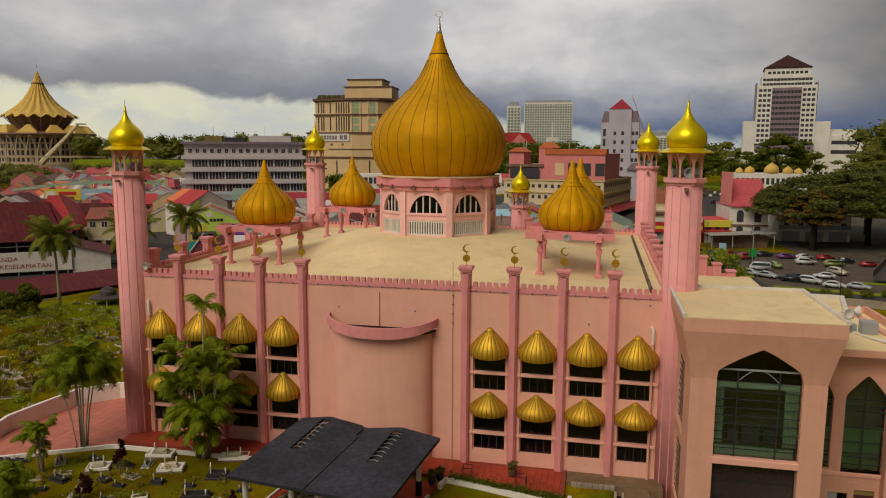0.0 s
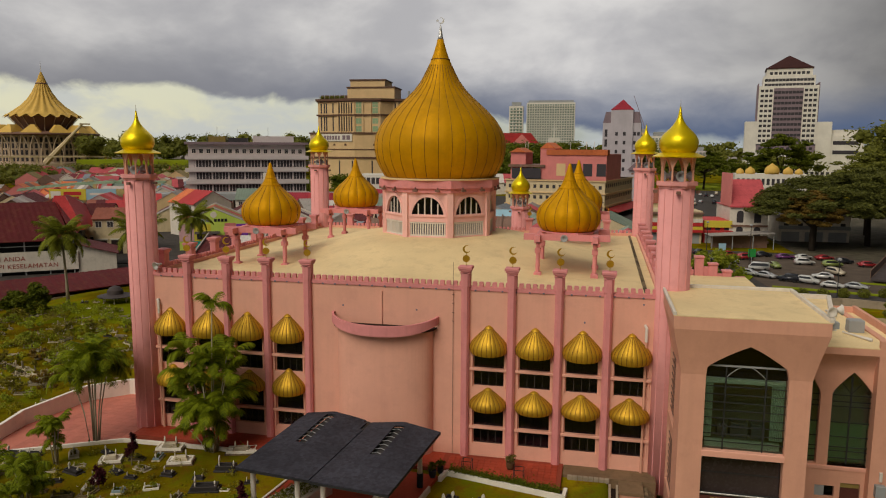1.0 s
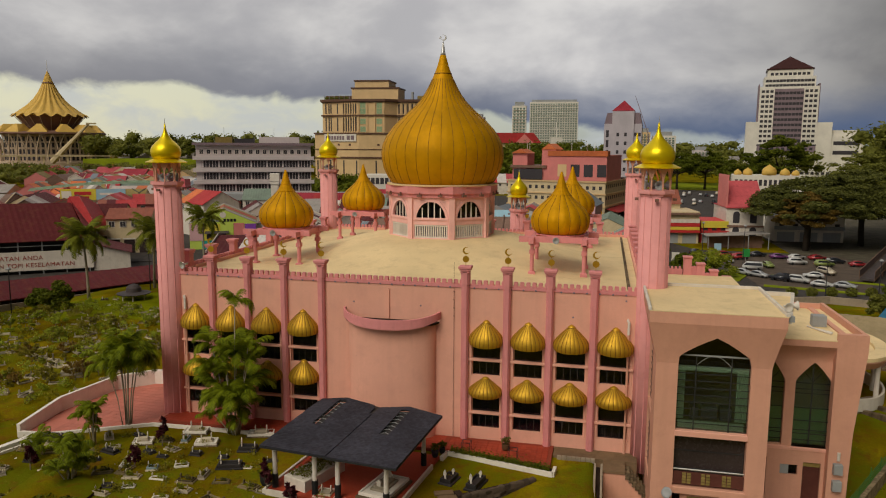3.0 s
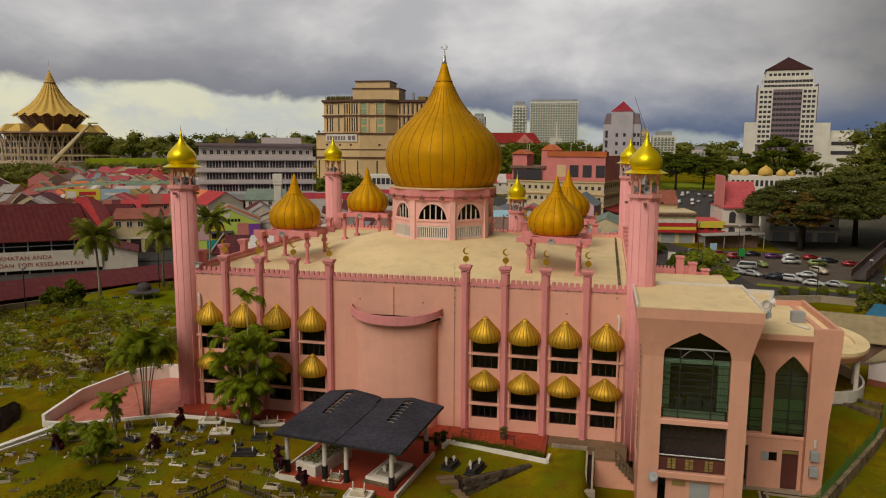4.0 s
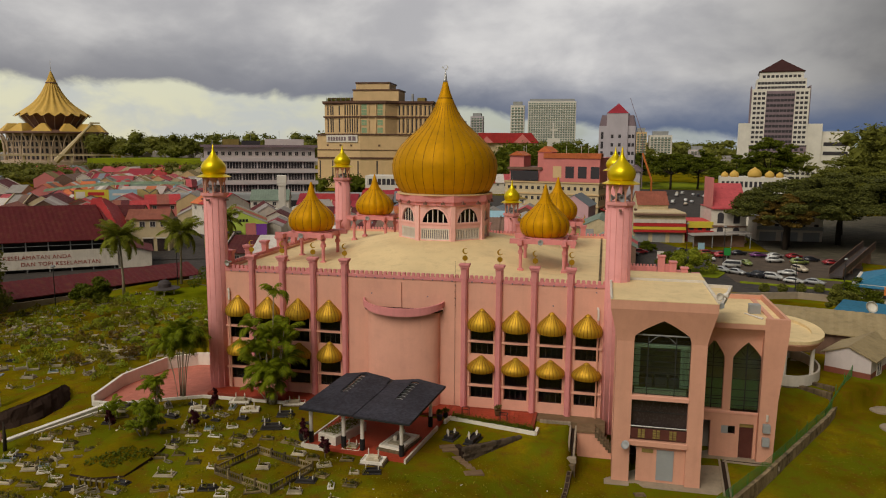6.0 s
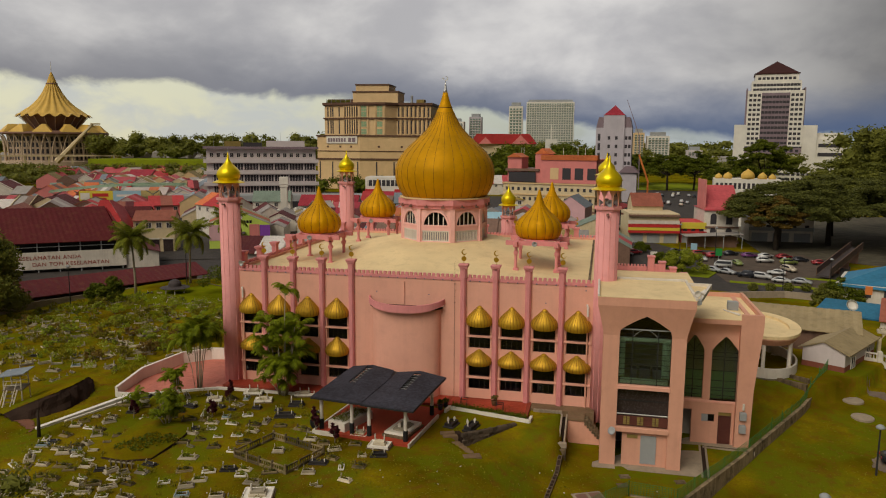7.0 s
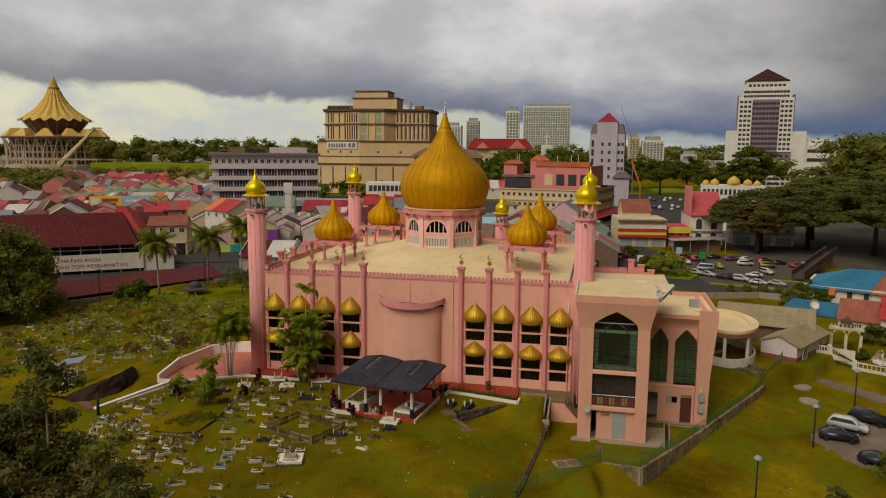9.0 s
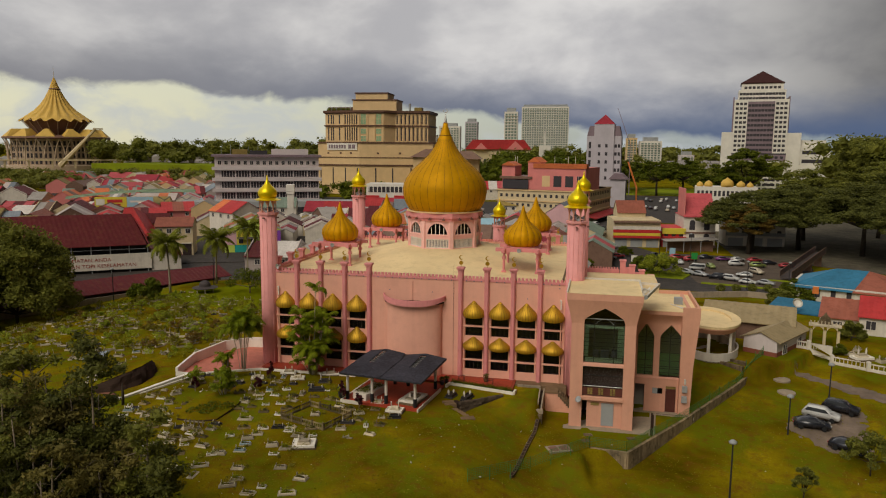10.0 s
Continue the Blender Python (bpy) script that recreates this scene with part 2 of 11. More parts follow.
M["red_tile"] = material("red_tile", (0.37, 0.055, 0.026), 0.6, vary=0.14, per=0.10, bump=0.004)
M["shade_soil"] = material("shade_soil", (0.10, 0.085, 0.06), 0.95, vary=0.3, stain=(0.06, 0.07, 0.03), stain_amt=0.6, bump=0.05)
M["path_red"] = material("path_red", (0.20, 0.085, 0.05), 0.9, vary=0.2, stain=(0.10, 0.05, 0.03), stain_amt=0.4)
M["grout"] = material("grout", (0.28, 0.055, 0.03), 0.9, vary=0.12)
M["court_red"] = material("court_red", (0.50, 0.17, 0.12), 0.8, vary=0.09, island=0.08, stain=(0.32, 0.12, 0.09), stain_amt=0.3)
M["asphalt"] = material("asphalt", (0.053, 0.046, 0.042), 0.9, vary=0.18, stain=(0.11, 0.09, 0.07), stain_amt=0.5)
M["yard_gravel"] = material("yard_gravel", (0.22, 0.165, 0.125), 0.95, vary=0.25, grain=3, stain=(0.12, 0.09, 0.06), stain_amt=0.5)
M["gravel_lot"] = material("gravel_lot", (0.108, 0.080, 0.060), 0.95, vary=0.22, stain=(0.08, 0.07, 0.05), stain_amt=0.5)
M["shingle"] = material("shingle", (0.044, 0.044, 0.058), 0.75, vary=0.25, grain=9, island=0.22, bump=0.01)
M["bark"] = material("bark", (0.20, 0.16, 0.11), 0.95, vary=0.25, bump=0.04, bump_scale=9)
M["palm_stem"] = material("palm_stem", (0.36, 0.31, 0.22), 0.9, vary=0.2, bump=0.01)
M["bark_dark"] = material("bark_dark", (0.055, 0.042, 0.03), 0.95, vary=0.3, bump=0.04)
M["palm_leaf"] = leaf_material("palm_leaf", (0.022, 0.050, 0.005), (0.33, 0.38, 0.014), 0.35)
M["palm_dull"] = leaf_material("palm_dull", (0.040, 0.052, 0.008), (0.31, 0.33, 0.03), 0.3)
M["leaf_dark"] = leaf_material("leaf_dark", (0.070, 0.080, 0.017), (0.265, 0.265, 0.045), 0.3)
M["leaf_shade"] = leaf_material("leaf_shade", (0.070, 0.065, 0.022), (0.264, 0.217, 0.054), 0.25)
M["leaf_dusk"] = leaf_material("leaf_dusk", (0.044, 0.048, 0.017), (0.196, 0.187, 0.048), 0.2)
M["leaf_deep"] = leaf_material("leaf_deep", (0.048, 0.056, 0.018), (0.180, 0.185, 0.038), 0.3)
M["leaf_mid"] = leaf_material("leaf_mid", (0.037, 0.060, 0.006), (0.175, 0.194, 0.015))
M["leaf_light"] = leaf_material("leaf_light", (0.095, 0.135, 0.014), (0.405, 0.419, 0.034))
M["leaf_lime"] = leaf_material("leaf_lime", (0.117, 0.169, 0.016), (0.494, 0.546, 0.052), 0.3)
M["leaf_olive"] = leaf_material("leaf_olive", (0.081, 0.075, 0.014), (0.345, 0.299, 0.034))
M["leaf_rust"] = leaf_material("leaf_rust", (0.080, 0.056, 0.019), (0.304, 0.192, 0.035))
M["leaf_grass"] = leaf_material("leaf_grass", (0.099, 0.094, 0.004), (0.286, 0.253, 0.015), 0.1)
M["leaf_red"] = leaf_material("leaf_red", (0.035, 0.008, 0.012), (0.12, 0.03, 0.035))
for key, c in (("tin_red", (0.46, 0.045, 0.045)), ("tin_maroon", (0.105, 0.014, 0.016)), ("tin_rust", (0.30, 0.10, 0.065)), ("tin_grey", (0.33, 0.30, 0.27)),
               ("tin_dark", (0.085, 0.07, 0.07)), ("tin_green", (0.22, 0.28, 0.22)), ("tin_olive", (0.30, 0.22, 0.07)), ("tin_blue", (0.04, 0.18, 0.30)),
               ("tin_orange", (0.62, 0.17, 0.06)), ("tin_white", (0.60, 0.55, 0.50)), ("tin_pink", (0.50, 0.09, 0.10)), ("tin_brown", (0.21, 0.125, 0.09)), ("tin_crimson", (0.33, 0.03, 0.045)), ("tin_pale", (0.46, 0.385, 0.35)), ("tin_roofdark", (0.06, 0.022, 0.02)), ("tin_hut", (0.40, 0.31, 0.17)), ("walk_green", (0.34, 0.45, 0.30)), ("tin_slate", (0.22, 0.25, 0.28))):
    M[key] = material(key, c, 0.6, vary=0.12, grain=2.5, blotch=0.25, stain=((0.14, 0.05, 0.024) if "maroon" in key else tuple(v * 0.5 for v in c)), stain_amt=0.5, streak=0.15, per=0.16, spec=0.12)
for key, c in (("paint_yellow", (0.66, 0.55, 0.06)), ("paint_lime", (0.56, 0.70, 0.12)), ("paint_violet", (0.25, 0.07, 0.42)),
               ("paint_orange", (0.65, 0.20, 0.05)), ("paint_sky", (0.32, 0.52, 0.62)), ("paint_teal", (0.03, 0.36, 0.33)), ("paint_red", (0.50, 0.035, 0.035)),
               ("paint_green", (0.03, 0.28, 0.06)), ("fence_green", (0.06, 0.20, 0.05)), ("paint_lilac", (0.47, 0.43, 0.46)), ("paint_pinkwash", (0.66, 0.40, 0.42)), ("paint_coral", (0.66, 0.22, 0.20)), ("paint_black", (0.02, 0.02, 0.02)),
               ("paint_blue", (0.03, 0.22, 0.55)), ("sign_red", (0.32, 0.05, 0.03)), ("tower_white", (0.72, 0.68, 0.60)), ("tower_mauve", (0.23, 0.17, 0.19)),
               ("pane_far", (0.05, 0.045, 0.05)), ("block_tan", (0.68, 0.48, 0.25)), ("block_brown", (0.13, 0.07, 0.045)), ("pane_green", (0.28, 0.42, 0.24)), ("pane_hotel", (0.16, 0.22, 0.18)),
               ("slab_lilac", (0.60, 0.53, 0.52)), ("shell_gold", (0.64, 0.41, 0.09)), ("skin_brown", (0.20, 0.11, 0.08)),
               ("pale_rib", (0.52, 0.40, 0.29))):
    M[key] = material(key, c, 0.6, vary=0.07, grain=3, blotch=0.2, streak=0.06, bump=0.0)
for key, c in (("car_white", (0.60, 0.60, 0.58)), ("car_silver", (0.42, 0.43, 0.44)), ("car_dark", (0.02, 0.022, 0.03)), ("car_red", (0.33, 0.02, 0.025)),
               ("car_olive", (0.22, 0.27, 0.07)), ("car_purple", (0.16, 0.04, 0.17)), ("car_cream", (0.55, 0.48, 0.36))):
    M[key] = material(key, c, 0.3, metal=0.1, spec=0.5, vary=0.04, bump=0.0, coat=0.5)
M["tyre"] = material("tyre", (0.02, 0.02, 0.02), 0.9, vary=0.1)
M["car_glass"] = material("car_glass", (0.02, 0.022, 0.025), 0.08, spec=0.5, vary=0.05, bump=0.0)


# ---- building helpers ----
def box(bm, x0, x1, y0, y1, z0, z1):
    v = [bm.verts.new(p) for p in ((x0, y0, z0), (x1, y0, z0), (x1, y1, z0), (x0, y1, z0), (x0, y0, z1), (x1, y0, z1), (x1, y1, z1), (x0, y1, z1))]
    for f in ((3, 2, 1, 0), (4, 5, 6, 7), (0, 1, 5, 4), (1, 2, 6, 5), (2, 3, 7, 6), (3, 0, 4, 7)):
        bm.faces.new([v[i] for i in f])


def bevel_box(bm, x0, x1, y0, y1, z0, z1, b=0.03):
    """A box with its top edges chamfered."""
    a = [(x0, y0, z0), (x1, y0, z0), (x1, y1, z0), (x0, y1, z0)]
    c = [(x0, y0, z1 - b), (x1, y0, z1 - b), (x1, y1, z1 - b), (x0, y1, z1 - b)]
    d = [(x0 + b, y0 + b, z1), (x1 - b, y0 + b, z1), (x1 - b, y1 - b, z1), (x0 + b, y1 - b, z1)]
    v = [[bm.verts.new(p) for p in r] for r in (a, c, d)]
    bm.faces.new(v[0][::-1])
    bm.faces.new(v[2])
    for lo, hi in ((v[0], v[1]), (v[1], v[2])):
        for i in range(4):
            bm.faces.new((lo[i], lo[(i + 1) % 4], hi[(i + 1) % 4], hi[i]))


def lathe(bm, profile, n=24, cx=0, cy=0, lobes=0, lobe=0.0, turn=0.0, a0=0.0, a1=2 * math.pi):
    """A surface of revolution from (radius, z) rows; lobes bulge it between the seams."""
    whole = abs(a1 - a0 - 2 * math.pi) < 1e-6
    steps = n if whole else n + 1
    rings = []
    for r, z in profile:
        ring = []
        for i in range(steps):
            a = a0 + (a1 - a0) * i / n
            rr = r * (1 + lobe * (abs(math.sin(lobes * a / 2)) - 0.6)) if lobes else r
            ring.append(bm.verts.new((cx + rr * math.cos(a + turn), cy + rr * math.sin(a + turn), z)))
        rings.append(ring)
    for lo, hi in zip(rings, rings[1:]):
        for i in range(n):
            j = (i + 1) % steps
            bm.faces.new((lo[i], lo[j], hi[j], hi[i]))
    if whole:
        for ring, flip in ((rings[0], True), (rings[-1], False)):
            bm.faces.new(ring[::-1] if flip else ring)
    return rings


def tube(bm, pts, radii, n=6):
    pts = [Vector(p) for p in pts]
    rings = []
    for i, p in enumerate(pts):
        d = (pts[min(i + 1, len(pts) - 1)] - pts[max(i - 1, 0)]).normalized()
        u = d.orthogonal().normalized()
        w = d.cross(u)
        r = radii[i] if isinstance(radii, (list, tuple)) else radii
        rings.append([bm.verts.new(p + r * (math.cos(2 * math.pi * k / n) * u + math.sin(2 * math.pi * k / n) * w)) for k in range(n)])
    for lo, hi in zip(rings, rings[1:]):
        best = min(range(n), key=lambda s: (lo[0].co - hi[s].co).length)
        hi[:] = hi[best:] + hi[:best]
        for k in range(n):
            bm.faces.new((lo[k], lo[(k + 1) % n], hi[(k + 1) % n], hi[k]))
    bm.faces.new(rings[0][::-1])
    bm.faces.new(rings[-1])


def extrude_outline(bm, outline, y0, y1):
    """A closed (x, z) outline pushed from y0 to y1."""
    a = [bm.verts.new((x, y0, z)) for x, z in outline]
    b = [bm.verts.new((x, y1, z)) for x, z in outline]
    bm.faces.new(a)
    bm.faces.new(b[::-1])
    k = len(a)
    for i in range(k):
        bm.faces.new((a[i], b[i], b[(i + 1) % k], a[(i + 1) % k]))


def plan_prism(bm, plan, z0, z1):
    a = [bm.verts.new((x, y, z0)) for x, y in plan]
    b = [bm.verts.new((x, y, z1)) for x, y in plan]
    bm.faces.new(a[::-1])
    bm.faces.new(b)
    k = len(a)
    for i in range(k):
        bm.faces.new((a[i], a[(i + 1) % k], b[(i + 1) % k], b[i]))


def pierced(bm, x0, x1, z0, z1, y0, y1, holes):
    """A wall in the x-z plane from y0 to y1 with rectangular openings (hx0, hx1, hz0, hz1) through it."""
    xs = sorted({x0, x1, *(h[0] for h in holes), *(h[1] for h in holes)})
    zs = sorted({z0, z1, *(h[2] for h in holes), *(h[3] for h in holes)})
    grid = {}
    for i in range(len(xs) - 1):
        for j in range(len(zs) - 1):
            cx, cz = (xs[i] + xs[i + 1]) / 2, (zs[j] + zs[j + 1]) / 2
            grid[i, j] = not any(h[0] < cx < h[1] and h[2] < cz < h[3] for h in holes)
    for (i, j), solid in grid.items():
        if not solid:
            continue
        a, b, c, d = xs[i], xs[i + 1], zs[j], zs[j + 1]
        P = lambda x, y, z: bm.verts.new((x, y, z))
        bm.faces.new((P(a, y0, c), P(b, y0, c), P(b, y0, d), P(a, y0, d)))
        bm.faces.new((P(b, y1, c), P(a, y1, c), P(a, y1, d), P(b, y1, d)))
        if not grid.get((i - 1, j), False):
            bm.faces.new((P(a, y1, c), P(a, y0, c), P(a, y0, d), P(a, y1, d)))
        if not grid.get((i + 1, j), False):
            bm.faces.new((P(b, y0, c), P(b, y1, c), P(b, y1, d), P(b, y0, d)))
        if not grid.get((i, j - 1), False):
            bm.faces.new((P(a, y0, c), P(a, y1, c), P(b, y1, c), P(b, y0, c)))
        if not grid.get((i, j + 1), False):
            bm.faces.new((P(a, y0, d), P(b, y0, d), P(b, y1, d), P(a, y1, d)))
    bmesh.ops.remove_doubles(bm, verts=bm.verts, dist=0.0005)


def mesh_of(bm, name, mat, smooth=False):
    bmesh.ops.recalc_face_normals(bm, faces=bm.faces)
    me = bpy.data.meshes.new(name)
    bm.to_mesh(me)
    bm.free()
    for f in me.polygons:
        f.use_smooth = smooth
    me.materials.append(M[mat] if isinstance(mat, str) else mat)
    return me


def part(name, bm, mat, parent, label="", smooth=False):
    """Links a bmesh (or a ready mesh) as one mesh object under a thing or a part."""
    me = bm if isinstance(bm, bpy.types.Mesh) else mesh_of(bm, name, mat, smooth)
    ob = new(name, me)
    ob.parent = parent
    if label:
        ob["label"] = label
    return ob


def thing(name, label, category, at=(0, 0, 0), turn=0.0, group="", kind=""):
    ob = new(name)
    ob.empty_display_size = 0.2
    ob.matrix_world = pose(*at, 0, 0, turn)
    return tagged(ob, label, category, group, kind)


def solid(name, bm, mat, label, category, at=(0, 0, 0), turn=0.0, group="", kind="", smooth=False):
    """A thing that is one mesh."""
    ob = new(name, mesh_of(bm, name, mat, smooth))
    ob.matrix_world = pose(*at, 0, 0, turn)
    return tagged(ob, label, category, group, kind)


def quick_mesh(name, verts, faces, mat, smooth=False):
    me = bpy.data.meshes.new(name)
    me.from_pydata(verts, [], faces)
    me.update()
    me.materials.append(M[mat])
    if smooth:
        for f in me.polygons:
            f.use_smooth = True
    return me


def sheet(bm, q, n, wave=0.05, thick=0.1):
    """A ribbed roof sheet over the corners eave-left, eave-right, ridge-right, ridge-left."""
    q = [Vector(p) for p in q]
    m = 2 * n
    top, low = [], []
    for i in range(m + 1):
        t = i / m
        up = thick + (wave if i % 2 else 0.0)
        a, c = q[0].lerp(q[1], t), q[3].lerp(q[2], t)
        top.append((bm.verts.new((a.x, a.y, a.z + up)), bm.verts.new((c.x, c.y, c.z + up))))
        low.append((bm.verts.new(a), bm.verts.new(c)))
    for i in range(m):
        bm.faces.new((top[i][0], top[i + 1][0], top[i + 1][1], top[i][1]))
        bm.faces.new((low[i][1], low[i + 1][1], low[i + 1][0], low[i][0]))
        bm.faces.new((low[i][0], low[i + 1][0], top[i + 1][0], top[i][0]))
        bm.faces.new((top[i][1], top[i + 1][1], low[i + 1][1], low[i][1]))
    for i, f in ((0, 1), (m, -1)):
        v = (low[i][0], top[i][0], top[i][1], low[i][1])
        bm.faces.new(v[::f])


B = bmesh.new


# ---- ground ----
def ground_z(x, y):
    """Height of the land: a burial terrace, a lower garden to the east, the town a little lower."""
    def s(v, a, b):
        t = min(1.0, max(0.0, (v - a) / (b - a)))
        return t * t * (3 - 2 * t)
    z = -0.25 - 0.35 * s(y, -14, -34)
    out = -4.1 + 0.3 * s(y, -12, 2) + 0.075 * min(44.0, max(0.0, y + 14))
    inn = -2.38 + 2.6 * s(y, 1, 15) + s(y, 28, 40) * (out - 0.22)
    wall_x = 23.9 + 0.64 * (y + 13.4) + 4.0 * s(y, 10, 16)    # line of the retaining wall
    beyond = s(x - wall_x, -0.75, -0.5) if y > -12.5 else s(y, -12.3, -12.8) * s(x, 19.8, 21.4)
    beyond = max(beyond, s(y, -13.2, -18.5) * s(x, 11, 21))
    garden = inn + beyond * (out - inn)
    k = s(y, -5.8, -9.5)                                    # upright edge along the chute, a slope further out
    east = ((1 - k) * s(x, 15.3, 15.55) + k * s(x, 9.5 + 0.12 * min(0, y + 4), 15.5)) * (1 - s(y, 3, 12) * s(x, 24, 20))
    z += east * (garden - z)
    u, v = 0.73 * (x - 7.2) + 0.683 * (y + 8.76), 0.683 * (x - 7.2) - 0.73 * (y + 8.76)
    if -1.5 < u < 5.3 and v > -0.3:                         # hollow below the little earth bank
        z -= 0.8 * (1 - max(0.0, u) / 5.3) * s(u, -1.4, -0.2) * s(v, -0.3, 0.0) * (1 - s(v, 1.2, 4.5))
    z += s(y, 44, 78) * (-3.9 - z)
    z += s(x, -52, -75) * (-2.6 - z) * s(y, 78, 44)
    if x < -40:                                             # the town side of the covered walk lies lower
        z += s((x + 64.4) * -0.866 + (y - 41.5) * 0.5, 2.4, 4.6) * (-4.15 - z)
    return z


def axis_steps(lo, hi, a, b, near):
    out = list(np.arange(a, b + 0.01, near))
    step, v = near, b
    while v < hi:
        step *= 1.35
        v += step
        out.append(min(v, hi))
    step, v = near, a
    left = []
    while v > lo:
        step *= 1.35
        v -= step
        left.append(max(v, lo))
    return left[::-1] + out


gx, gy = axis_steps(-3800, 3800, -80, 64, 0.45), axis_steps(-900, 4600, -46, 50, 0.45)
gv = [(x, y, ground_z(x, y) + 0.05 * (noise.noise((x * 0.35, y * 0.35, 0)) if abs(x) < 90 and y < 60 else 0)) for y in gy for x in gx]
nx = len(gx)
gf = [(j * nx + i, j * nx + i + 1, (j + 1) * nx + i + 1, (j + 1) * nx + i) for j in range(len(gy) - 1) for i in range(nx - 1)]
ground = new("ground", quick_mesh("ground", gv, gf, "grass", True))
tagged(ground, "patchy green lawn with worn brown spots", "ground", kind="structure")

# ---- prayer hall: walls ----
HX, Y0, Y1 = 18.2, 0.3, 34.6          # half width, south face, north face
WALL_TOP, ROOF_Z = 11.62, 11.35
BAYS = [s * v for s in (-1, 1) for v in (7.13, 10.18, 13.22, 16.28)]
PILASTERS = [s * v for s in (-1, 1) for v in (5.56, 8.62, 11.67, 14.74)]
WIN = ((0.86, 3.72), (4.88, 7.60))    # sill and head of the two storeys


def merlon_row(bm, length, z, pitch=0.435, deep=0.22):
    k = int(length / pitch)
    for i in range(k):
        x = -length / 2 + (i + 0.5) * length / k
        w, h = 0.125, 0.31
        outline = [(x - w, z), (x + w, z), (x + w + 0.03, z + h * 0.55), (x + w, z + h), (x - w, z + h), (x - w - 0.03, z + h * 0.55)]
        extrude_outline(bm, outline, -deep / 2, deep / 2)


def side_wall(name, at, turn, length, holes, label):
    b = B()
    pierced(b, -length / 2, length / 2, -3.0, WALL_TOP, 0.0, 0.4, holes)
    w = tagged(new(name, mesh_of(b, name, "pink_wall")), label, "wall", kind="structure")
    w.matrix_world = pose(*at, 0, 0, turn)
    b = B()
    box(b, -length / 2, length / 2, -0.07, 0.02, WALL_TOP - 0.26, WALL_TOP - 0.003)
    part("string_course", b, "rose", w)
    b = B()
    merlon_row(b, length, WALL_TOP)
    m = part("battlement", b, "rose", w, "row of small rose-pink merlons")
    m.location = (0, 0.1, 0)
    b = B()
    k = int(length / 0.87)
    for i in range(k):
        x = -length / 2 + (i + 0.5) * length / k
        box(b, x - 0.06, x + 0.06, -0.085, -0.072, WALL_TOP - 0.30, WALL_TOP - 0.20)
    part("weep_hole", b, "dark_room", w, "row of dark drain holes")
    return w


def crescent(bm, cx, cz, r, thick, y=0.0, lean=0.6):
    """An upright crescent: an outer arc and a shifted inner arc."""
    out, inn = [], []
    n = 18
    for i in range(n + 1):
        a = lean + radians(35) + radians(290) * i / n
        out.append((cx + r * math.cos(a), cz + r * math.sin(a)))
        inn.append((cx + 0.28 * r * math.cos(lean) + 0.78 * r * math.cos(a), cz + 0.28 * r * math.sin(lean) + 0.78 * r * math.sin(a)))
    extrude_outline(bm, out + inn[::-1], y - thick / 2, y + thick / 2)


def pilaster_mesh(z0):
    b = B()
    pts = [(-0.30, 0.0), (-0.30, -0.20), (-0.15, -0.36), (0.15, -0.36), (0.30, -0.20), (0.30, 0.0)]
    plan_prism(b, [(x * 0.9, y) for x, y in pts], z0, WALL_TOP)
    full = [(-0.32, 0.24), (-0.32, -0.20), (-0.16, -0.37), (0.16, -0.37), (0.32, -0.20), (0.32, 0.24)]
    plan_prism(b, full, WALL_TOP + 0.002, 12.66)
    return mesh_of(b, "pilaster", "rose")


def cap_mesh():
    b = B()
    for w, za, zb in ((0.34, 12.50, 12.60), (0.40, 12.66, 12.80), (0.46, 12.80, 12.98)):
        bevel_box(b, -w, w, -w - 0.03, w - 0.10, za, zb, 0.03)
    return mesh_of(b, "cap", "rose")


def finial_mesh():
    b = B()
    tube(b, [(0, -0.06, 12.96), (0, -0.06, 13.9)], 0.02, 5)
    lathe(b, [(0.02, -0.05), (0.235, -0.05), (0.235, 0.05), (0.02, 0.05)], 20)
    bmesh.ops.rotate(b, verts=b.verts[-80:], cent=(0, 0, 0), matrix=Matrix.Rotation(radians(90), 3, "X"))
    bmesh.ops.translate(b, verts=b.verts[-80:], vec=(0, -0.06, 13.46))
    crescent(b, 0.02, 14.08, 0.26, 0.05, -0.06, radians(18))
    return mesh_of(b, "finial", "brass")


holes = [(x - 1.06, x + 1.06, a, b_) for x in BAYS for a, b_ in WIN]
south = side_wall("wall_south", (0, Y0, 0), 0, 2 * HX, holes, "pale pink rendered prayer hall wall with rose pilasters")
side_holes = [(x - 1.06, x + 1.06, a, b_) for x in np.arange(-13, 13.1, 3.7) for a, b_ in WIN]
east = side_wall("wall_east", (HX, (Y0 + Y1) / 2, 0), 90, Y1 - Y0 - 0.02, side_holes, "pale pink rendered side wall with battlements")
west = side_wall("wall_west", (-HX, (Y0 + Y1) / 2, 0), -90, Y1 - Y0 - 0.02, side_holes, "pale pink rendered side wall with battlements")
north = side_wall("wall_north", (0, Y1, 0), 180, 2 * HX, [], "pale pink rendered rear wall with battlements")
pil_me, cap_me, fin_me = pilaster_mesh(-0.9), cap_mesh(), finial_mesh()


def add_pilaster(wall, x, finial=True):
    p = part("pilaster", pil_me, None, wall, "rose-painted pilaster")
    p.location = (x, 0, 0)
    part("cap", cap_me, None, p)
    if finial:
        f = part("finial", fin_me, None, p, "brass disc and crescent finial")
        f.rotation_euler = (0, 0, radians(12))
    return p


for x in PILASTERS:
    add_pilaster(south, x)
for x in np.arange(-14.8, 14.9, 3.7):
    add_pilaster(west, float(x), False)
    add_pilaster(east, float(x), False)
for x in np.arange(-14.7, 14.8, 4.2):
    add_pilaster(north, float(x))

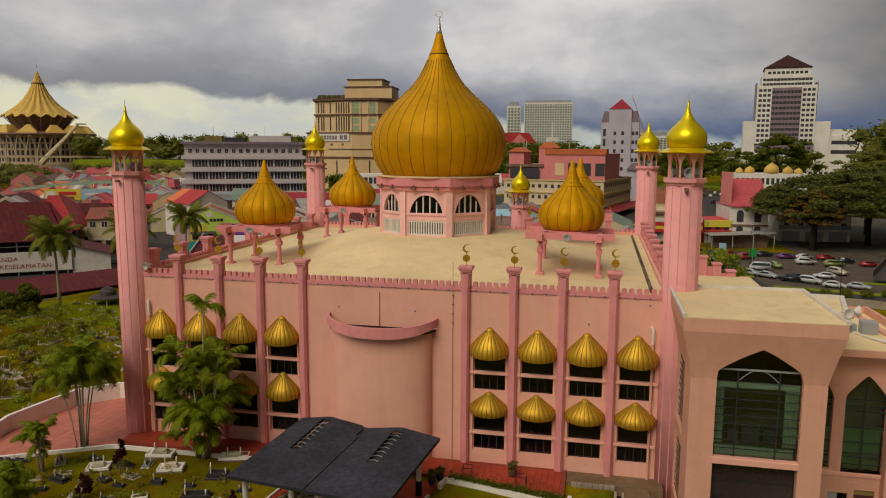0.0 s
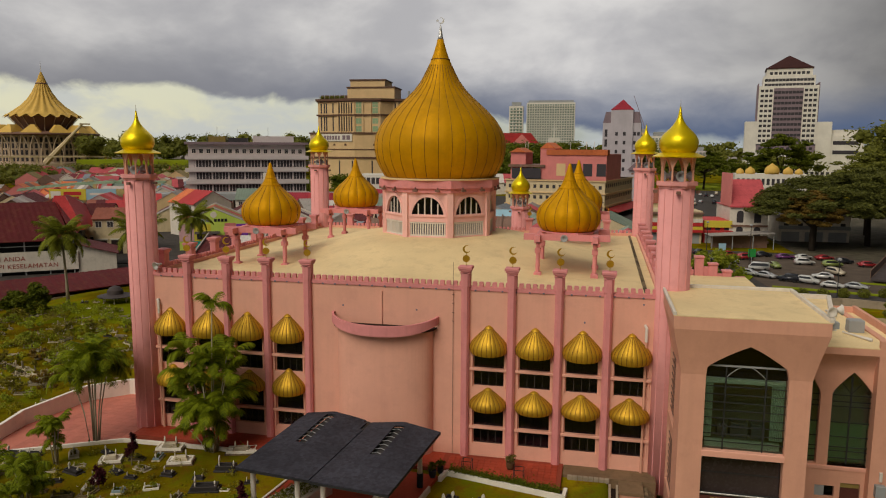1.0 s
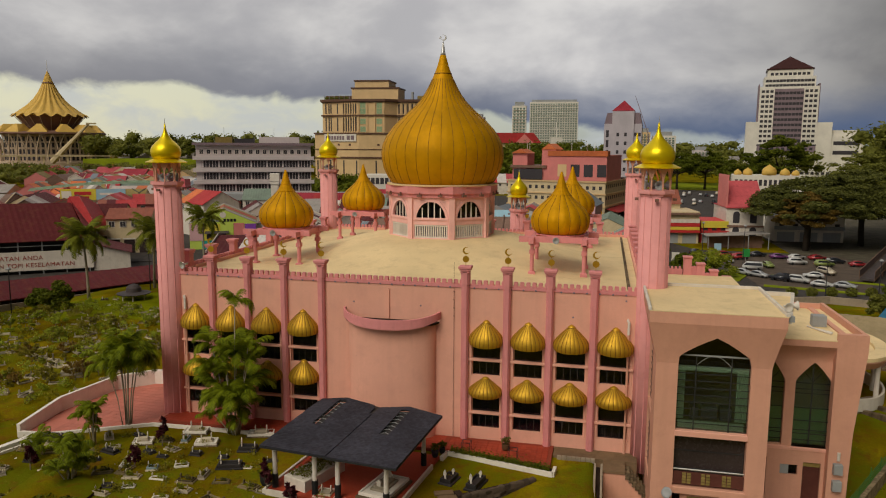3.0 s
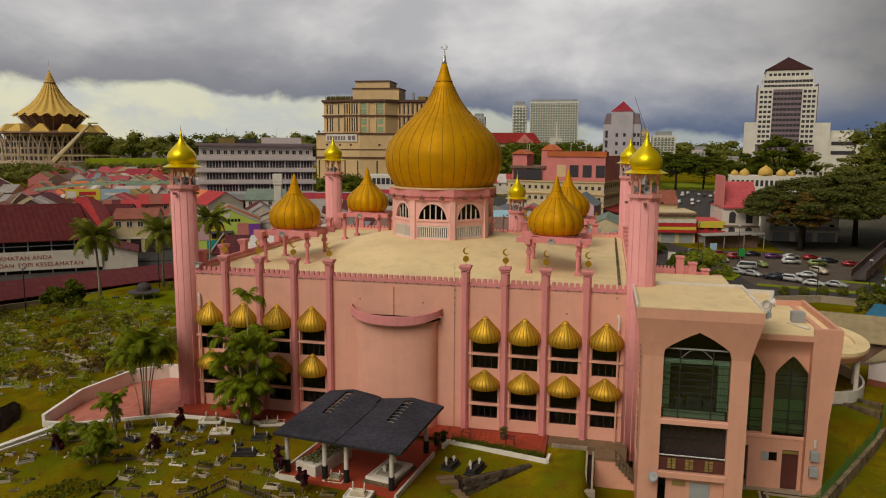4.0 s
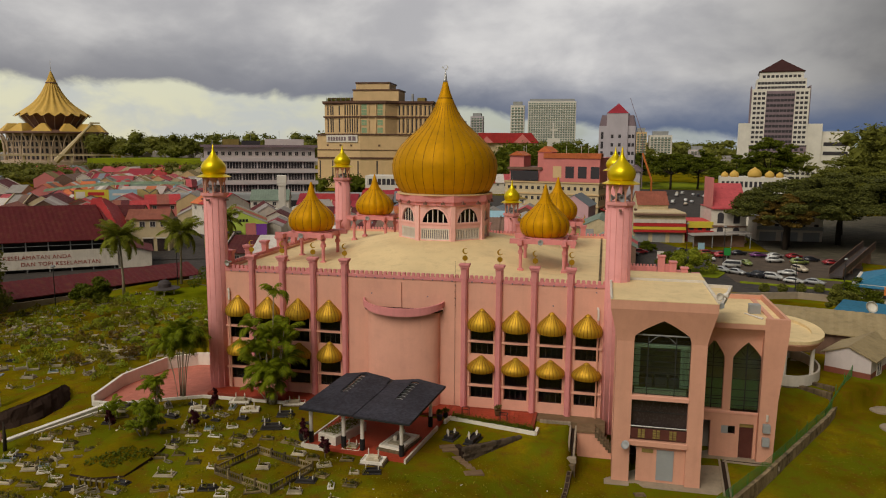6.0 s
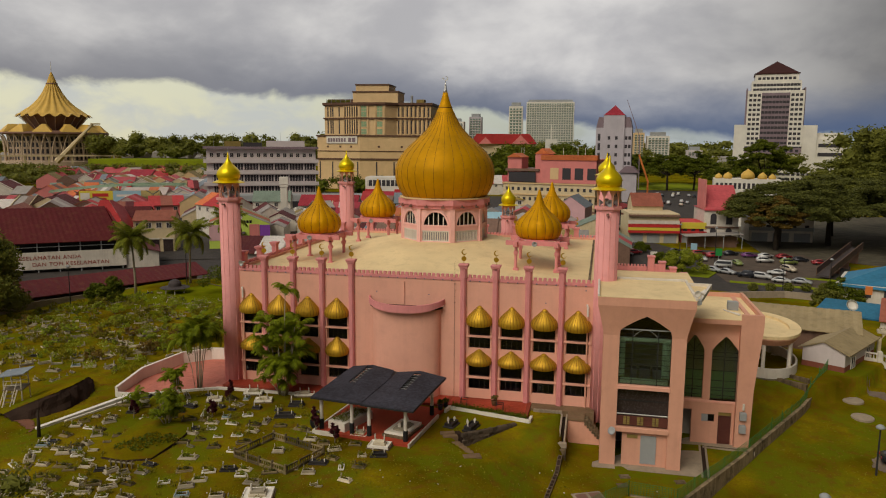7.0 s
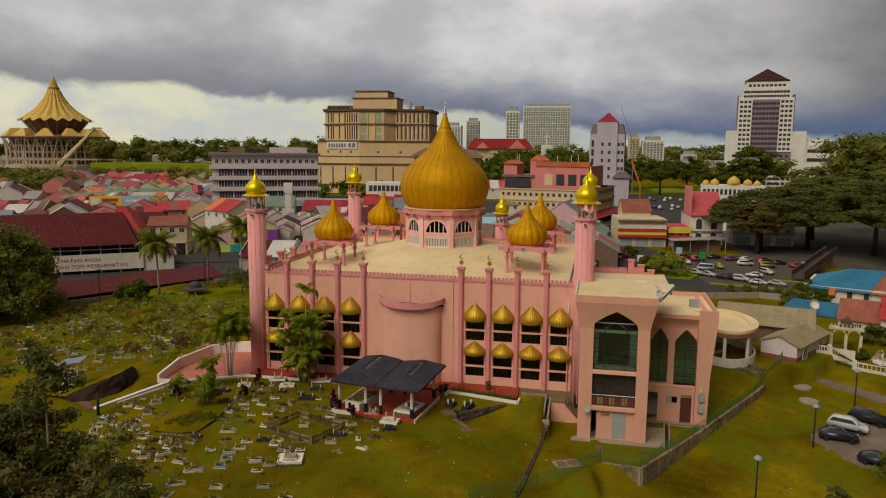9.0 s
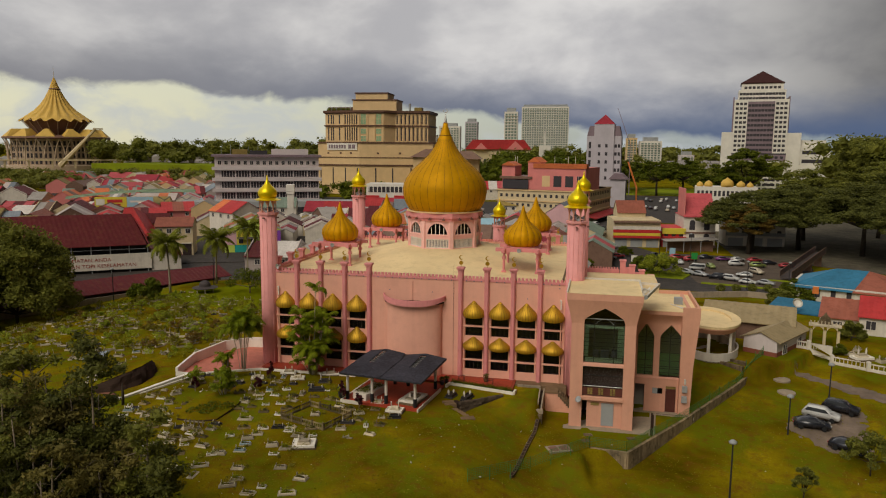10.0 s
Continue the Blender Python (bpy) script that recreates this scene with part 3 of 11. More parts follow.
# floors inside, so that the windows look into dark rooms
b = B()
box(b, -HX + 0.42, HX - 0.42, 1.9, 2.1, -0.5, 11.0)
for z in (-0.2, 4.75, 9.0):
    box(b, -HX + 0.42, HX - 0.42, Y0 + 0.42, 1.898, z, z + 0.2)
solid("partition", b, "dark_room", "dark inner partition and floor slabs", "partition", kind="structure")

# ---- the bowed niche with its open gutter ----
b = B()
arc = [(3.35 * math.sin(a), -1.55 * math.cos(a) ** 0.9 if math.cos(a) > 0 else 0.0) for a in np.linspace(-math.pi / 2, math.pi / 2, 33)]
plan_prism(b, [(x, Y0 + y) for x, y in arc] + [(3.35, Y0 - 0.004), (-3.35, Y0 - 0.004)][:0], -0.8, 8.55)
niche = solid("niche_wall", b, "pink_wall", "bowed pale pink niche wall of the prayer hall", "wall", kind="structure", smooth=False)
b = B()
outer = [(3.75 * math.sin(a), Y0 - 0.02 - 2.2 * max(0.0, math.cos(a))) for a in np.linspace(-math.pi / 2, math.pi / 2, 41)]
inner = [(3.60 * math.sin(a), Y0 - 0.02 - 2.05 * max(0.0, math.cos(a))) for a in np.linspace(-math.pi / 2, math.pi / 2, 41)]
za, zb = 8.40, 9.12
lift = [0.36 * abs(math.sin(a)) ** 3 for a in np.linspace(-math.pi / 2, math.pi / 2, 41)]
ring = [[b.verts.new((x, y, z + (k_ if z > 9 else 1.6 * k_))) for (x, y), k_ in zip(c, lift)] for c, z in ((outer, za), (outer, zb), (inner, zb), (inner, za))]
for k in range(4):
    for i in range(40):
        b.faces.new((ring[k][i], ring[k][i + 1], ring[(k + 1) % 4][i + 1], ring[(k + 1) % 4][i]))
for e in (0, 40):
    b.faces.new([ring[k][e] for k in range(4)])
canopy_ring = solid("niche_gutter", b, "rose", "curved rose-painted gutter wall over the niche", "gutter", kind="structure")
b = B()
plan_prism(b, inner, 8.60, 8.72)
part("gutter_floor", b, "dark_soil", canopy_ring, "dark silted gutter floor")
b = B()
box(b, -0.32, -0.20, Y0 - 0.10, Y0 - 0.004, 8.75, 11.0)
box(b, -0.36, -0.16, Y0 - 0.06, Y0 - 0.003, 10.9, 11.0)
solid("wall_conduit", b, "pink_wall", "thin painted conduit on the wall", "pipe", kind="structure")
b = B()
tube(b, [(4.72, Y0 - 0.06, 0.0), (4.72, Y0 - 0.06, 13.2)], 0.014, 5)
for z in (9.2, 9.8, 10.4, 11.0):
    box(b, 4.66, 4.78, Y0 - 0.09, Y0 - 0.03, z, z + 0.04)
solid("lightning_conductor", b, "skin_brown", "thin dark lightning conductor down the wall", "cable", kind="structure")


# ---- windows of the hall ----
def hall_window():
    w = thing("window_1", "dark glazed hall window with pink sill rail", "window", kind="structure")
    for x in (-1.058, 0.998):
        b = B()
        box(b, x, x + 0.06, 0.18, 0.30, 0.0, 3.2)
        part("window_frame", b, "pink_wall", w)
    for x in (-1.17, 1.065):
        b = B()
        bevel_box(b, x, x + 0.105, -0.05, -0.002, -0.02, 3.0, 0.015)
        part("jamb", b, "pink_wall", w)
    b = B()
    bevel_box(b, -1.27, 1.27, -0.17, -0.052, 1.10, 1.27, 0.03)
    box(b, -1.055, 1.055, -0.052, 0.20, 1.10, 1.25)
    part("window_sill", b, "pink_wall", w, "pale pink sill rail")
    for z0, z1 in ((0.0, 1.10), (1.25, 3.2)):
        b = B()
        box(b, -0.998, 0.998, 0.225, 0.24, z0, z1)
        part("pane", b, "dark_glass", w)
    for x in (-0.5, 0.0, 0.5):
        b = B()
        box(b, x - 0.014, x + 0.014, 0.20, 0.224, 0.0, 1.08)
        part("mullion", b, "tin_dark", w)
        b = B()
        box(b, x - 0.02, x + 0.02, 0.242, 0.26, 1.27, 3.2)
        part("mullion", b, "dark_frame", w)
    return w


def canopy():
    """Half an onion dome in ribbed brass, open below, with a pointed cap; its rim dips to the front."""
    c = thing("window_canopy", "ribbed brass half-dome canopy over a window", "canopy", group="window canopies")
    prof = [(1.15, 0.0), (1.20, 0.14), (1.22, 0.34), (1.19, 0.54), (1.09, 0.78), (0.94, 1.00), (0.76, 1.22), (0.57, 1.44), (0.40, 1.62), (0.26, 1.78)]

    def bent(x, y, z):
        return Vector((x, 0.84 * y, z + 0.16 * (y / 1.2) * max(0.0, 1 - z / 1.3)))
    panels = 12
    for i in range(panels):
        a0, a1 = math.pi * (1 + i / panels), math.pi * (1 + (i + 1) / panels)
        b = B()
        for skin in (0.0, 0.03):
            rows = []
            for r, z in prof:
                row = []
                for q in range(5):
                    a = a0 + (a1 - a0) * q / 4
                    rr_ = (r - skin) * (1 + 0.018 * math.sin(math.pi * q / 4))
                    row.append(b.verts.new(bent(rr_ * math.cos(a), rr_ * math.sin(a), z)))
                rows.append(row)
            for lo, hi in zip(rows, rows[1:]):
                for q in range(4):
                    f = (lo[q], lo[q + 1], hi[q + 1], hi[q])
                    b.faces.new(f if skin == 0.0 else f[::-1])
        part("panel", b, "brass", c, smooth=True)
    for i in range(1, panels):
        a = math.pi * (1 + i / panels)
        b = B()
        tube(b, [bent(r * 1.003 * math.cos(a), r * 1.003 * math.sin(a), z) for r, z in prof], 0.017, 4)
        part("rib", b, "gold_seam", c)
    b = B()
    lathe(b, [(0.255, 1.775), (0.275, 1.80), (0.20, 1.90), (0.03, 2.02)], 16, a0=math.pi, a1=2 * math.pi)
    bmesh.ops.scale(b, verts=b.verts, vec=(1, 0.9, 1))
    part("tip", b, "brass", c)
    return c


w0, c0 = hall_window(), canopy()
first = True
for x in BAYS:
    for a, top in WIN:
        at = pose(x, Y0, a)
        low_row = a < 3
        at_c = pose(x, Y0 - 0.005, a + (2.60 if low_row else 2.40)) @ Matrix.Diagonal((1.02, 1, 0.82 if low_row else 1.08, 1))
        if first:
            w0.matrix_world, c0.matrix_world, first = at, at_c, False
        else:
            copy_thing(w0, at)
            copy_thing(c0, at_c)
for s, turn in ((-1, -90),):
    for off in np.arange(-13, 13.1, 3.7):
        for a, top in WIN:
            copy_thing(w0, pose(s * HX, (Y0 + Y1) / 2 + s * off, a, 0, 0, turn))

for x, s_, z0 in ((17.12, 1, -0.6), (-17.15, -1, -0.6)):
    b = B()
    tube(b, [(x - 0.05, Y0 + 0.05, 9.62), (x - 0.05, Y0 - 0.14, 9.6), (x + 0.02, Y0 - 0.16, 9.45), (x + 0.02, Y0 - 0.16, 8.6)], 0.10, 8)
    solid("rain_pipe", b, "white_trim", "white elbow of a rain pipe leaving the wall", "pipe", kind="structure")
    b = B()
    tube(b, [(x + 0.02, Y0 - 0.16, 8.6), (x + 0.02, Y0 - 0.16, z0)], 0.085, 8)
    solid("down_pipe", b, "salmon", "painted down pipe beside the minaret", "pipe", kind="structure")
b = B()
for x, z in ((-3.0, 9.9), (2.2, 9.85), (-14.5, 10.6), (13.3, 9.6), (16.9, 10.95), (-2.4, 6.0), (2.6, 6.4)):
    y = Y0 if abs(x) > 3.4 or z > 8.7 else Y0 - 1.55 * math.sqrt(max(0.05, 1 - (x / 3.35) ** 2)) * 0.98
    lathe(b, [(0.01, -0.02), (0.06, -0.02), (0.06, 0.02), (0.01, 0.02)], 8)
    bmesh.ops.rotate(b, verts=b.verts[-32:], cent=(0, 0, 0), matrix=Matrix.Rotation(radians(90), 3, "X"))
    bmesh.ops.translate(b, verts=b.verts[-32:], vec=(x, y - 0.015, z))
solid("weep_pipes", b, "dark_room", "small dark weep pipes in the wall", "pipe", kind="structure")
b = B()
lathe(b, [(0.08, -0.3), (0.10, -0.05), (0.32, 0.24), (0.28, 0.24), (0.07, 0.0)], 16)
bmesh.ops.rotate(b, verts=b.verts, cent=(0, 0, 0), matrix=Euler((radians(100), 0, radians(-20))).to_matrix())
solid("horn_loudspeaker", b, "silver", "grey horn loudspeaker on the parapet beside the minaret", "loudspeaker", (-17.05, 0.15, 12.15), smooth=True)

# ---- hall roof: slopes up gently to the drum ----
DX, DY = -0.05, 17.3
rx, ry = np.linspace(-HX + 0.41, HX - 0.41, 74), np.linspace(Y0 + 0.41, Y1 - 0.41, 70)


def roof_z(x, y):
    r = math.hypot(x - DX, y - DY)
    t = min(1.0, max(0.0, (15.5 - r) / 10.0))
    return ROOF_Z + 1.85 * t * t * (3 - 2 * t) + 0.02 * noise.noise((x * 0.5, y * 0.5, 3))


verts = [(x, y, roof_z(x, y)) for y in ry for x in rx]
k = len(rx)
n_top = len(verts)
faces = [(j * k + i, j * k + i + 1, (j + 1) * k + i + 1, (j + 1) * k + i) for j in range(len(ry) - 1) for i in range(k - 1)]
verts += [(x, y, 10.9) for y in (ry[0], ry[-1]) for x in (rx[0], rx[-1])]
faces.append((n_top, n_top + 2, n_top + 3, n_top + 1))
hall_roof = new("hall_roof", quick_mesh("hall_roof", verts, faces, "roof_cream", True))
tagged(hall_roof, "cream coated concrete roof with faint stains", "roof", kind="structure")
b = B()
for i in range(36):
    y = 1.2 + i * 0.9
    box(b, 17.0, 17.22, y, y + 0.86, ROOF_Z + 0.02, ROOF_Z + 0.12)
part("roof_gutter", b, "old_concrete", hall_roof, "stained roof gutter")


# ---- main dome ----
dome = thing("main_dome", "large gold-painted onion dome on a pink octagonal drum", "dome", (DX, DY, 0))
prof = [(4.62, 18.02), (4.92, 18.22), (5.28, 18.80), (5.60, 19.5), (5.76, 20.3), (5.80, 21.0), (5.68, 21.7), (5.36, 22.4), (4.85, 23.15), (4.19, 23.85),
        (3.48, 24.5), (2.81, 25.1), (2.23, 25.7), (1.74, 26.35), (1.35, 27.05), (1.02, 27.75), (0.80, 28.25), (0.56, 28.9), (0.38, 29.5), (0.27, 29.95)]
b = B()
lathe(b, prof, 128, lobes=32, lobe=0.005)
part("shell", b, "gold_matt", dome, smooth=True)
for i in range(32):
    b = B()
    a = 2 * math.pi * i / 32
    pr = [(r * 0.9975 + 0.004, z) for r, z in prof[:-4]]
    tube(b, [(r * math.cos(a), r * math.sin(a), z) for r, z in pr], 0.022, 4)
    part("seam", b, "gold_seam", dome)
b = B()
lathe(b, [(0.80, 28.20), (0.84, 28.24), (0.82, 28.30), (0.78, 28.30)], 32)
part("collar", b, "gold_seam", dome)
b = B()
lathe(b, [(0.27, 29.94), (0.20, 30.2), (0.10, 30.9), (0.05, 31.15)], 16)
tube(b, [(0, 0, 31.1), (0, 0, 31.3)], 0.03, 6)
part("spire", b, "silver", dome, "pale metal spire", True)
b = B()
crescent(b, 0.05, 31.55, 0.27, 0.06, 0, radians(150))
star = []
for i in range(10):
    a = radians(90 + 36 * i)
    r = 0.15 if i % 2 == 0 else 0.06
    star.append((-0.28 + r * math.cos(a), 31.56 + r * math.sin(a)))
extrude_outline(b, star, -0.03, 0.03)
part("crescent", b, "silver", dome, "metal star and crescent")

DRUM_Z, DRUM_TOP = 12.95, 18.0
b = B()
box(b, -0.055, 0.055, 0.06, 0.16, 13.42, 14.36)
bal_me = mesh_of(b, "baluster", "white_trim")
R_IN = 4.62                                             # to the flats
half = R_IN * math.tan(radians(22.5))
for i in range(8):
    fm = pose(0, 0, 0, 0, 0, 45 * i) @ pose(0, -R_IN, 0)
    b = B()
    zs, za = 15.12, 16.60
    hw = 1.40

    def arch(hw_, zs_, zt_, n=9):
        out = []
        for q in range(n + 1):
            t = q / n
            out.append((-hw_ * math.cos(t * math.pi / 2) ** 0.85, zs_ + (zt_ - zs_) * math.sin(t * math.pi / 2) ** 1.35))
        return out + [(-x, z) for x, z in out[-2::-1]]
    curve = arch(hw, zs, za)
    top = [(-half, DRUM_TOP)] + [(-half + 2 * half * (q + 1) / (len(curve) + 1), DRUM_TOP) for q in range(len(curve))] + [(half, DRUM_TOP)]
    for y in (0.0, 0.3):
        cv = [b.verts.new((x, y, z)) for x, z in curve]
        tv = [b.verts.new((x, y, z)) for x, z in top]
        for q in range(len(curve) - 1):
            b.faces.new((cv[q], cv[q + 1], tv[q + 2], tv[q + 1]))
        b.faces.new((b.verts.new((-half, y, zs)), cv[0], tv[1], tv[0]))
        b.faces.new((cv[-1], b.verts.new((half, y, zs)), tv[-1], tv[-2]))
    for (x0_, z0_), (x1_, z1_) in zip(curve, curve[1:]):
        b.faces.new([b.verts.new(p) for p in ((x0_, 0, z0_), (x1_, 0, z1_), (x1_, 0.3, z1_), (x0_, 0.3, z0_))])
    box(b, -half, half, 0.0, 0.3, 14.50, zs)
    box(b, -half, -1.54, 0.0, 0.3, DRUM_Z - 0.6, 14.50)
    box(b, 1.54, half, 0.0, 0.3, DRUM_Z - 0.6, 14.50)
    box(b, -1.54, 1.54, 0.0, 0.3, DRUM_Z - 0.6, 13.30)
    bmesh.ops.transform(b, matrix=fm, verts=b.verts)
    part("drum_wall", b, "pink_pale", dome, "pale pink drum wall")
    b = B()
    oc, ic = arch(hw + 0.22, zs - 0.02, za + 0.24), arch(hw - 0.03, zs - 0.02, za - 0.03)
    oo = [[b.verts.new((x, y, z)) for x, z in c] for c, y in ((oc, -0.06), (ic, -0.06), (ic, 0.04), (oc, 0.04))]
    for q in range(4):
        for r_ in range(len(oc) - 1):
            b.faces.new((oo[q][r_], oo[q][r_ + 1], oo[(q + 1) % 4][r_ + 1], oo[(q + 1) % 4][r_]))
    box(b, -hw - 0.24, hw + 0.24, -0.10, -0.002, zs - 0.18, zs - 0.022)
    bmesh.ops.transform(b, matrix=fm, verts=b.verts)
    part("arch_moulding", b, "pink_pale", dome)
    for x in (-0.84, -0.28, 0.28, 0.84):
        b = B()
        zt_ = zs + (za - zs) * (1 - (abs(x) / hw) ** 1.9) - 0.02
        box(b, x - 0.05, x + 0.05, 0.10, 0.18, zs, zt_)
        bmesh.ops.transform(b, matrix=fm, verts=b.verts)
        part("window_bar", b, "white_trim", dome, "white lunette glazing bar")
    b = B()
    box(b, -hw, hw, 0.20, 0.215, zs - 0.1, za + 0.1)
    bmesh.ops.transform(b, matrix=fm, verts=b.verts)
    part("pane", b, "dark_glass", dome)
    b = B()
    box(b, -1.535, 1.535, 0.04, 0.20, 13.302, 13.42)
    bmesh.ops.transform(b, matrix=fm, verts=b.verts)
    part("balustrade_base", b, "white_trim", dome)
    b = B()
    box(b, -1.535, 1.535, 0.04, 0.20, 14.36, 14.497)
    bmesh.ops.transform(b, matrix=fm, verts=b.verts)
    part("balustrade_rail", b, "white_trim", dome)
    for q in range(15):
        o = part("baluster", bal_me, None, dome)
        o.matrix_local = fm @ pose(-1.45 + 2.9 * q / 14, 0, 0)
    # corner pier and the fascia bracket over it
    a = radians(-90 + 22.5 + 45 * i)
    ca, sa = math.cos(a), math.sin(a)
    rc = R_IN / math.cos(radians(22.5))
    b = B()
    box(b, -0.25, 0.25, -0.10, 0.30, DRUM_Z - 0.6, 16.95)
    box(b, -0.33, 0.33, -0.18, 0.10, DRUM_Z - 0.5, 13.2)
    bmesh.ops.transform(b, matrix=pose(0, 0, 0, 0, 0, 45 * i + 22.5) @ pose(0, -rc, 0), verts=b.verts)
    part("drum_pier", b, "pink_pale", dome)
    b = B()
    for out_, z0_, z1_ in ((0.22, 16.95, 17.30), (0.40, 17.302, 17.95)):
        h_ = (R_IN + out_) * math.tan(radians(22.5))
        plan_prism(b, [(-h_, -out_), (h_, -out_), (half, -0.003), (-half, -0.003)], z0_, z1_)
    bmesh.ops.transform(b, matrix=fm, verts=b.verts)
    part("fascia", b, "rose", dome, "rose fascia band")
    for x in (-0.95, 0.95):
        b = B()
        box(b, x - 0.19, x + 0.19, -0.66, -0.42, 17.05, 17.24)
        box(b, x - 0.03, x + 0.03, -0.56, -0.38, 17.24, 17.40)
        bmesh.ops.transform(b, matrix=fm, verts=b.verts)
        part("floodlight", b, "skin_brown", dome, "small floodlight on the drum")
b = B()
lathe(b, [(4.60, 17.9), (5.25, 17.97), (5.28, 18.08), (4.75, 18.10), (4.55, 18.05)], 64)
part("dome_rim", b, "roof_cream", dome, "cream rim under the dome")
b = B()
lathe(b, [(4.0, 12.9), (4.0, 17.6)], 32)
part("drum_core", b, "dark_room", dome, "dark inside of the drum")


# ---- minarets ----
def minaret():
    m = thing("minaret", "rose-pink minaret with open lantern and shiny gold onion dome", "minaret", group="minarets of the mosque")
    b = B()
    R = 1.03
    lathe(b, [(0.3, -1.2), (R, -1.19), (R, 18.24), (0.3, 18.25)], 48)
    sh_ = part("shaft", b, "rose_pale", m)
    for p in sh_.data.polygons:
        p.use_smooth = abs(p.normal.z) < 0.5
    b = B()
    lathe(b, [(0.03, -1.2), (0.03, 18.2)], 6)
    bead_me = mesh_of(b, "corner_bead", "rose_pale")
    for i in range(12):
        a = radians(15 + 30 * i)
        part("corner_bead", bead_me, None, m).location = (R * math.cos(a), R * math.sin(a), 0)
    b = B()
    for r, za, zb in ((1.13, 18.25, 18.42), (1.27, 18.42, 18.66)):
        plan_prism(b, [(r * math.cos(radians(22.5 + 45 * i)), r * math.sin(radians(22.5 + 45 * i))) for i in range(8)], za, zb)
    part("ledge", b, "rose_pale", m)
    col = B()
    prof_c = [(-0.045, 18.66), (0.045, 18.66), (0.05, 19.42), (0.10, 19.62), (0.22, 19.88), (0.33, 20.10), (-0.33, 20.10), (-0.22, 19.88), (-0.10, 19.62), (-0.05, 19.42)]
    extrude_outline(col, prof_c, -0.055, 0.055)
    col_me = mesh_of(col, "column", "salmon")
    for i in range(8):
        c = part("column", col_me, None, m)
        a = radians(22.5 + 45 * i)
        c.matrix_local = pose(0.95 * math.cos(a), 0.95 * math.sin(a), 0, 0, 0, 22.5 + 45 * i + 90)
    b = B()
    lathe(b, [(0.90, 20.10), (1.52, 20.12), (1.56, 20.17), (1.22, 20.32), (1.0, 20.42), (0.8, 20.42)], 32, lobes=8, lobe=0.03)
    part("eave", b, "gold_bright", m, "wide gold eave")
    b = B()
    pr = [(0.94, 20.40), (1.04, 20.52), (1.13, 20.75), (1.15, 20.97), (1.12, 21.18), (1.01, 21.40), (0.82, 21.62), (0.59, 21.84), (0.39, 22.06), (0.25, 22.28),
          (0.15, 22.5), (0.09, 22.8), (0.05, 23.15)]
    lathe(b, pr, 40)
    part("onion_dome", b, "gold_bright", m, "shiny gold onion dome", True)
    b = B()
    tube(b, [(0, 0, 22.95), (0, 0, 23.55)], [0.03, 0.012], 5)
    part("mast", b, "silver", m)
    for i in range(4):
        a = radians(-90 + 90 * i + 12)
        b = B()
        lathe(b, [(0.07, -0.25), (0.09, -0.05), (0.30, 0.22), (0.33, 0.24), (0.30, 0.24), (0.10, 0.05), (0.05, -0.2)], 16)
        bmesh.ops.rotate(b, verts=b.verts, cent=(0, 0, 0), matrix=Euler((radians(90), 0, a + radians(90))).to_matrix())
        bmesh.ops.translate(b, verts=b.verts, vec=(0.55 * math.cos(a), 0.55 * math.sin(a), 18.98))
        part("loudspeaker", b, "grey_paint", m, "grey horn loudspeaker in the lantern", True)
    b = B()
    box(b, -0.12, 0.12, -0.12, 0.12, 17.95, 18.12)
    flood_me = mesh_of(b, "floodlight", "skin_brown")
    for i in range(4):
        a = radians(-90 + 90 * i)
        part("floodlight", flood_me, None, m).location = (1.25 * math.cos(a), 1.25 * math.sin(a), 0)
    return m


mn = minaret()
mn.matrix_world = pose(-18.5, 0.6, 0)
for x, y in ((18.55, 0.6), (-18.4, 34.4), (18.45, 34.4)):
    copy_thing(mn, pose(x, y, 0))
# the porch minaret behind the hall, lower and slimmer
small = copy_thing(mn, pose(5.0, 36.8, -4.55))
small.scale = (0.93, 0.93, 1.0)
small["label"] = "lower rose-pink minaret with gold dome beside the rear porch"


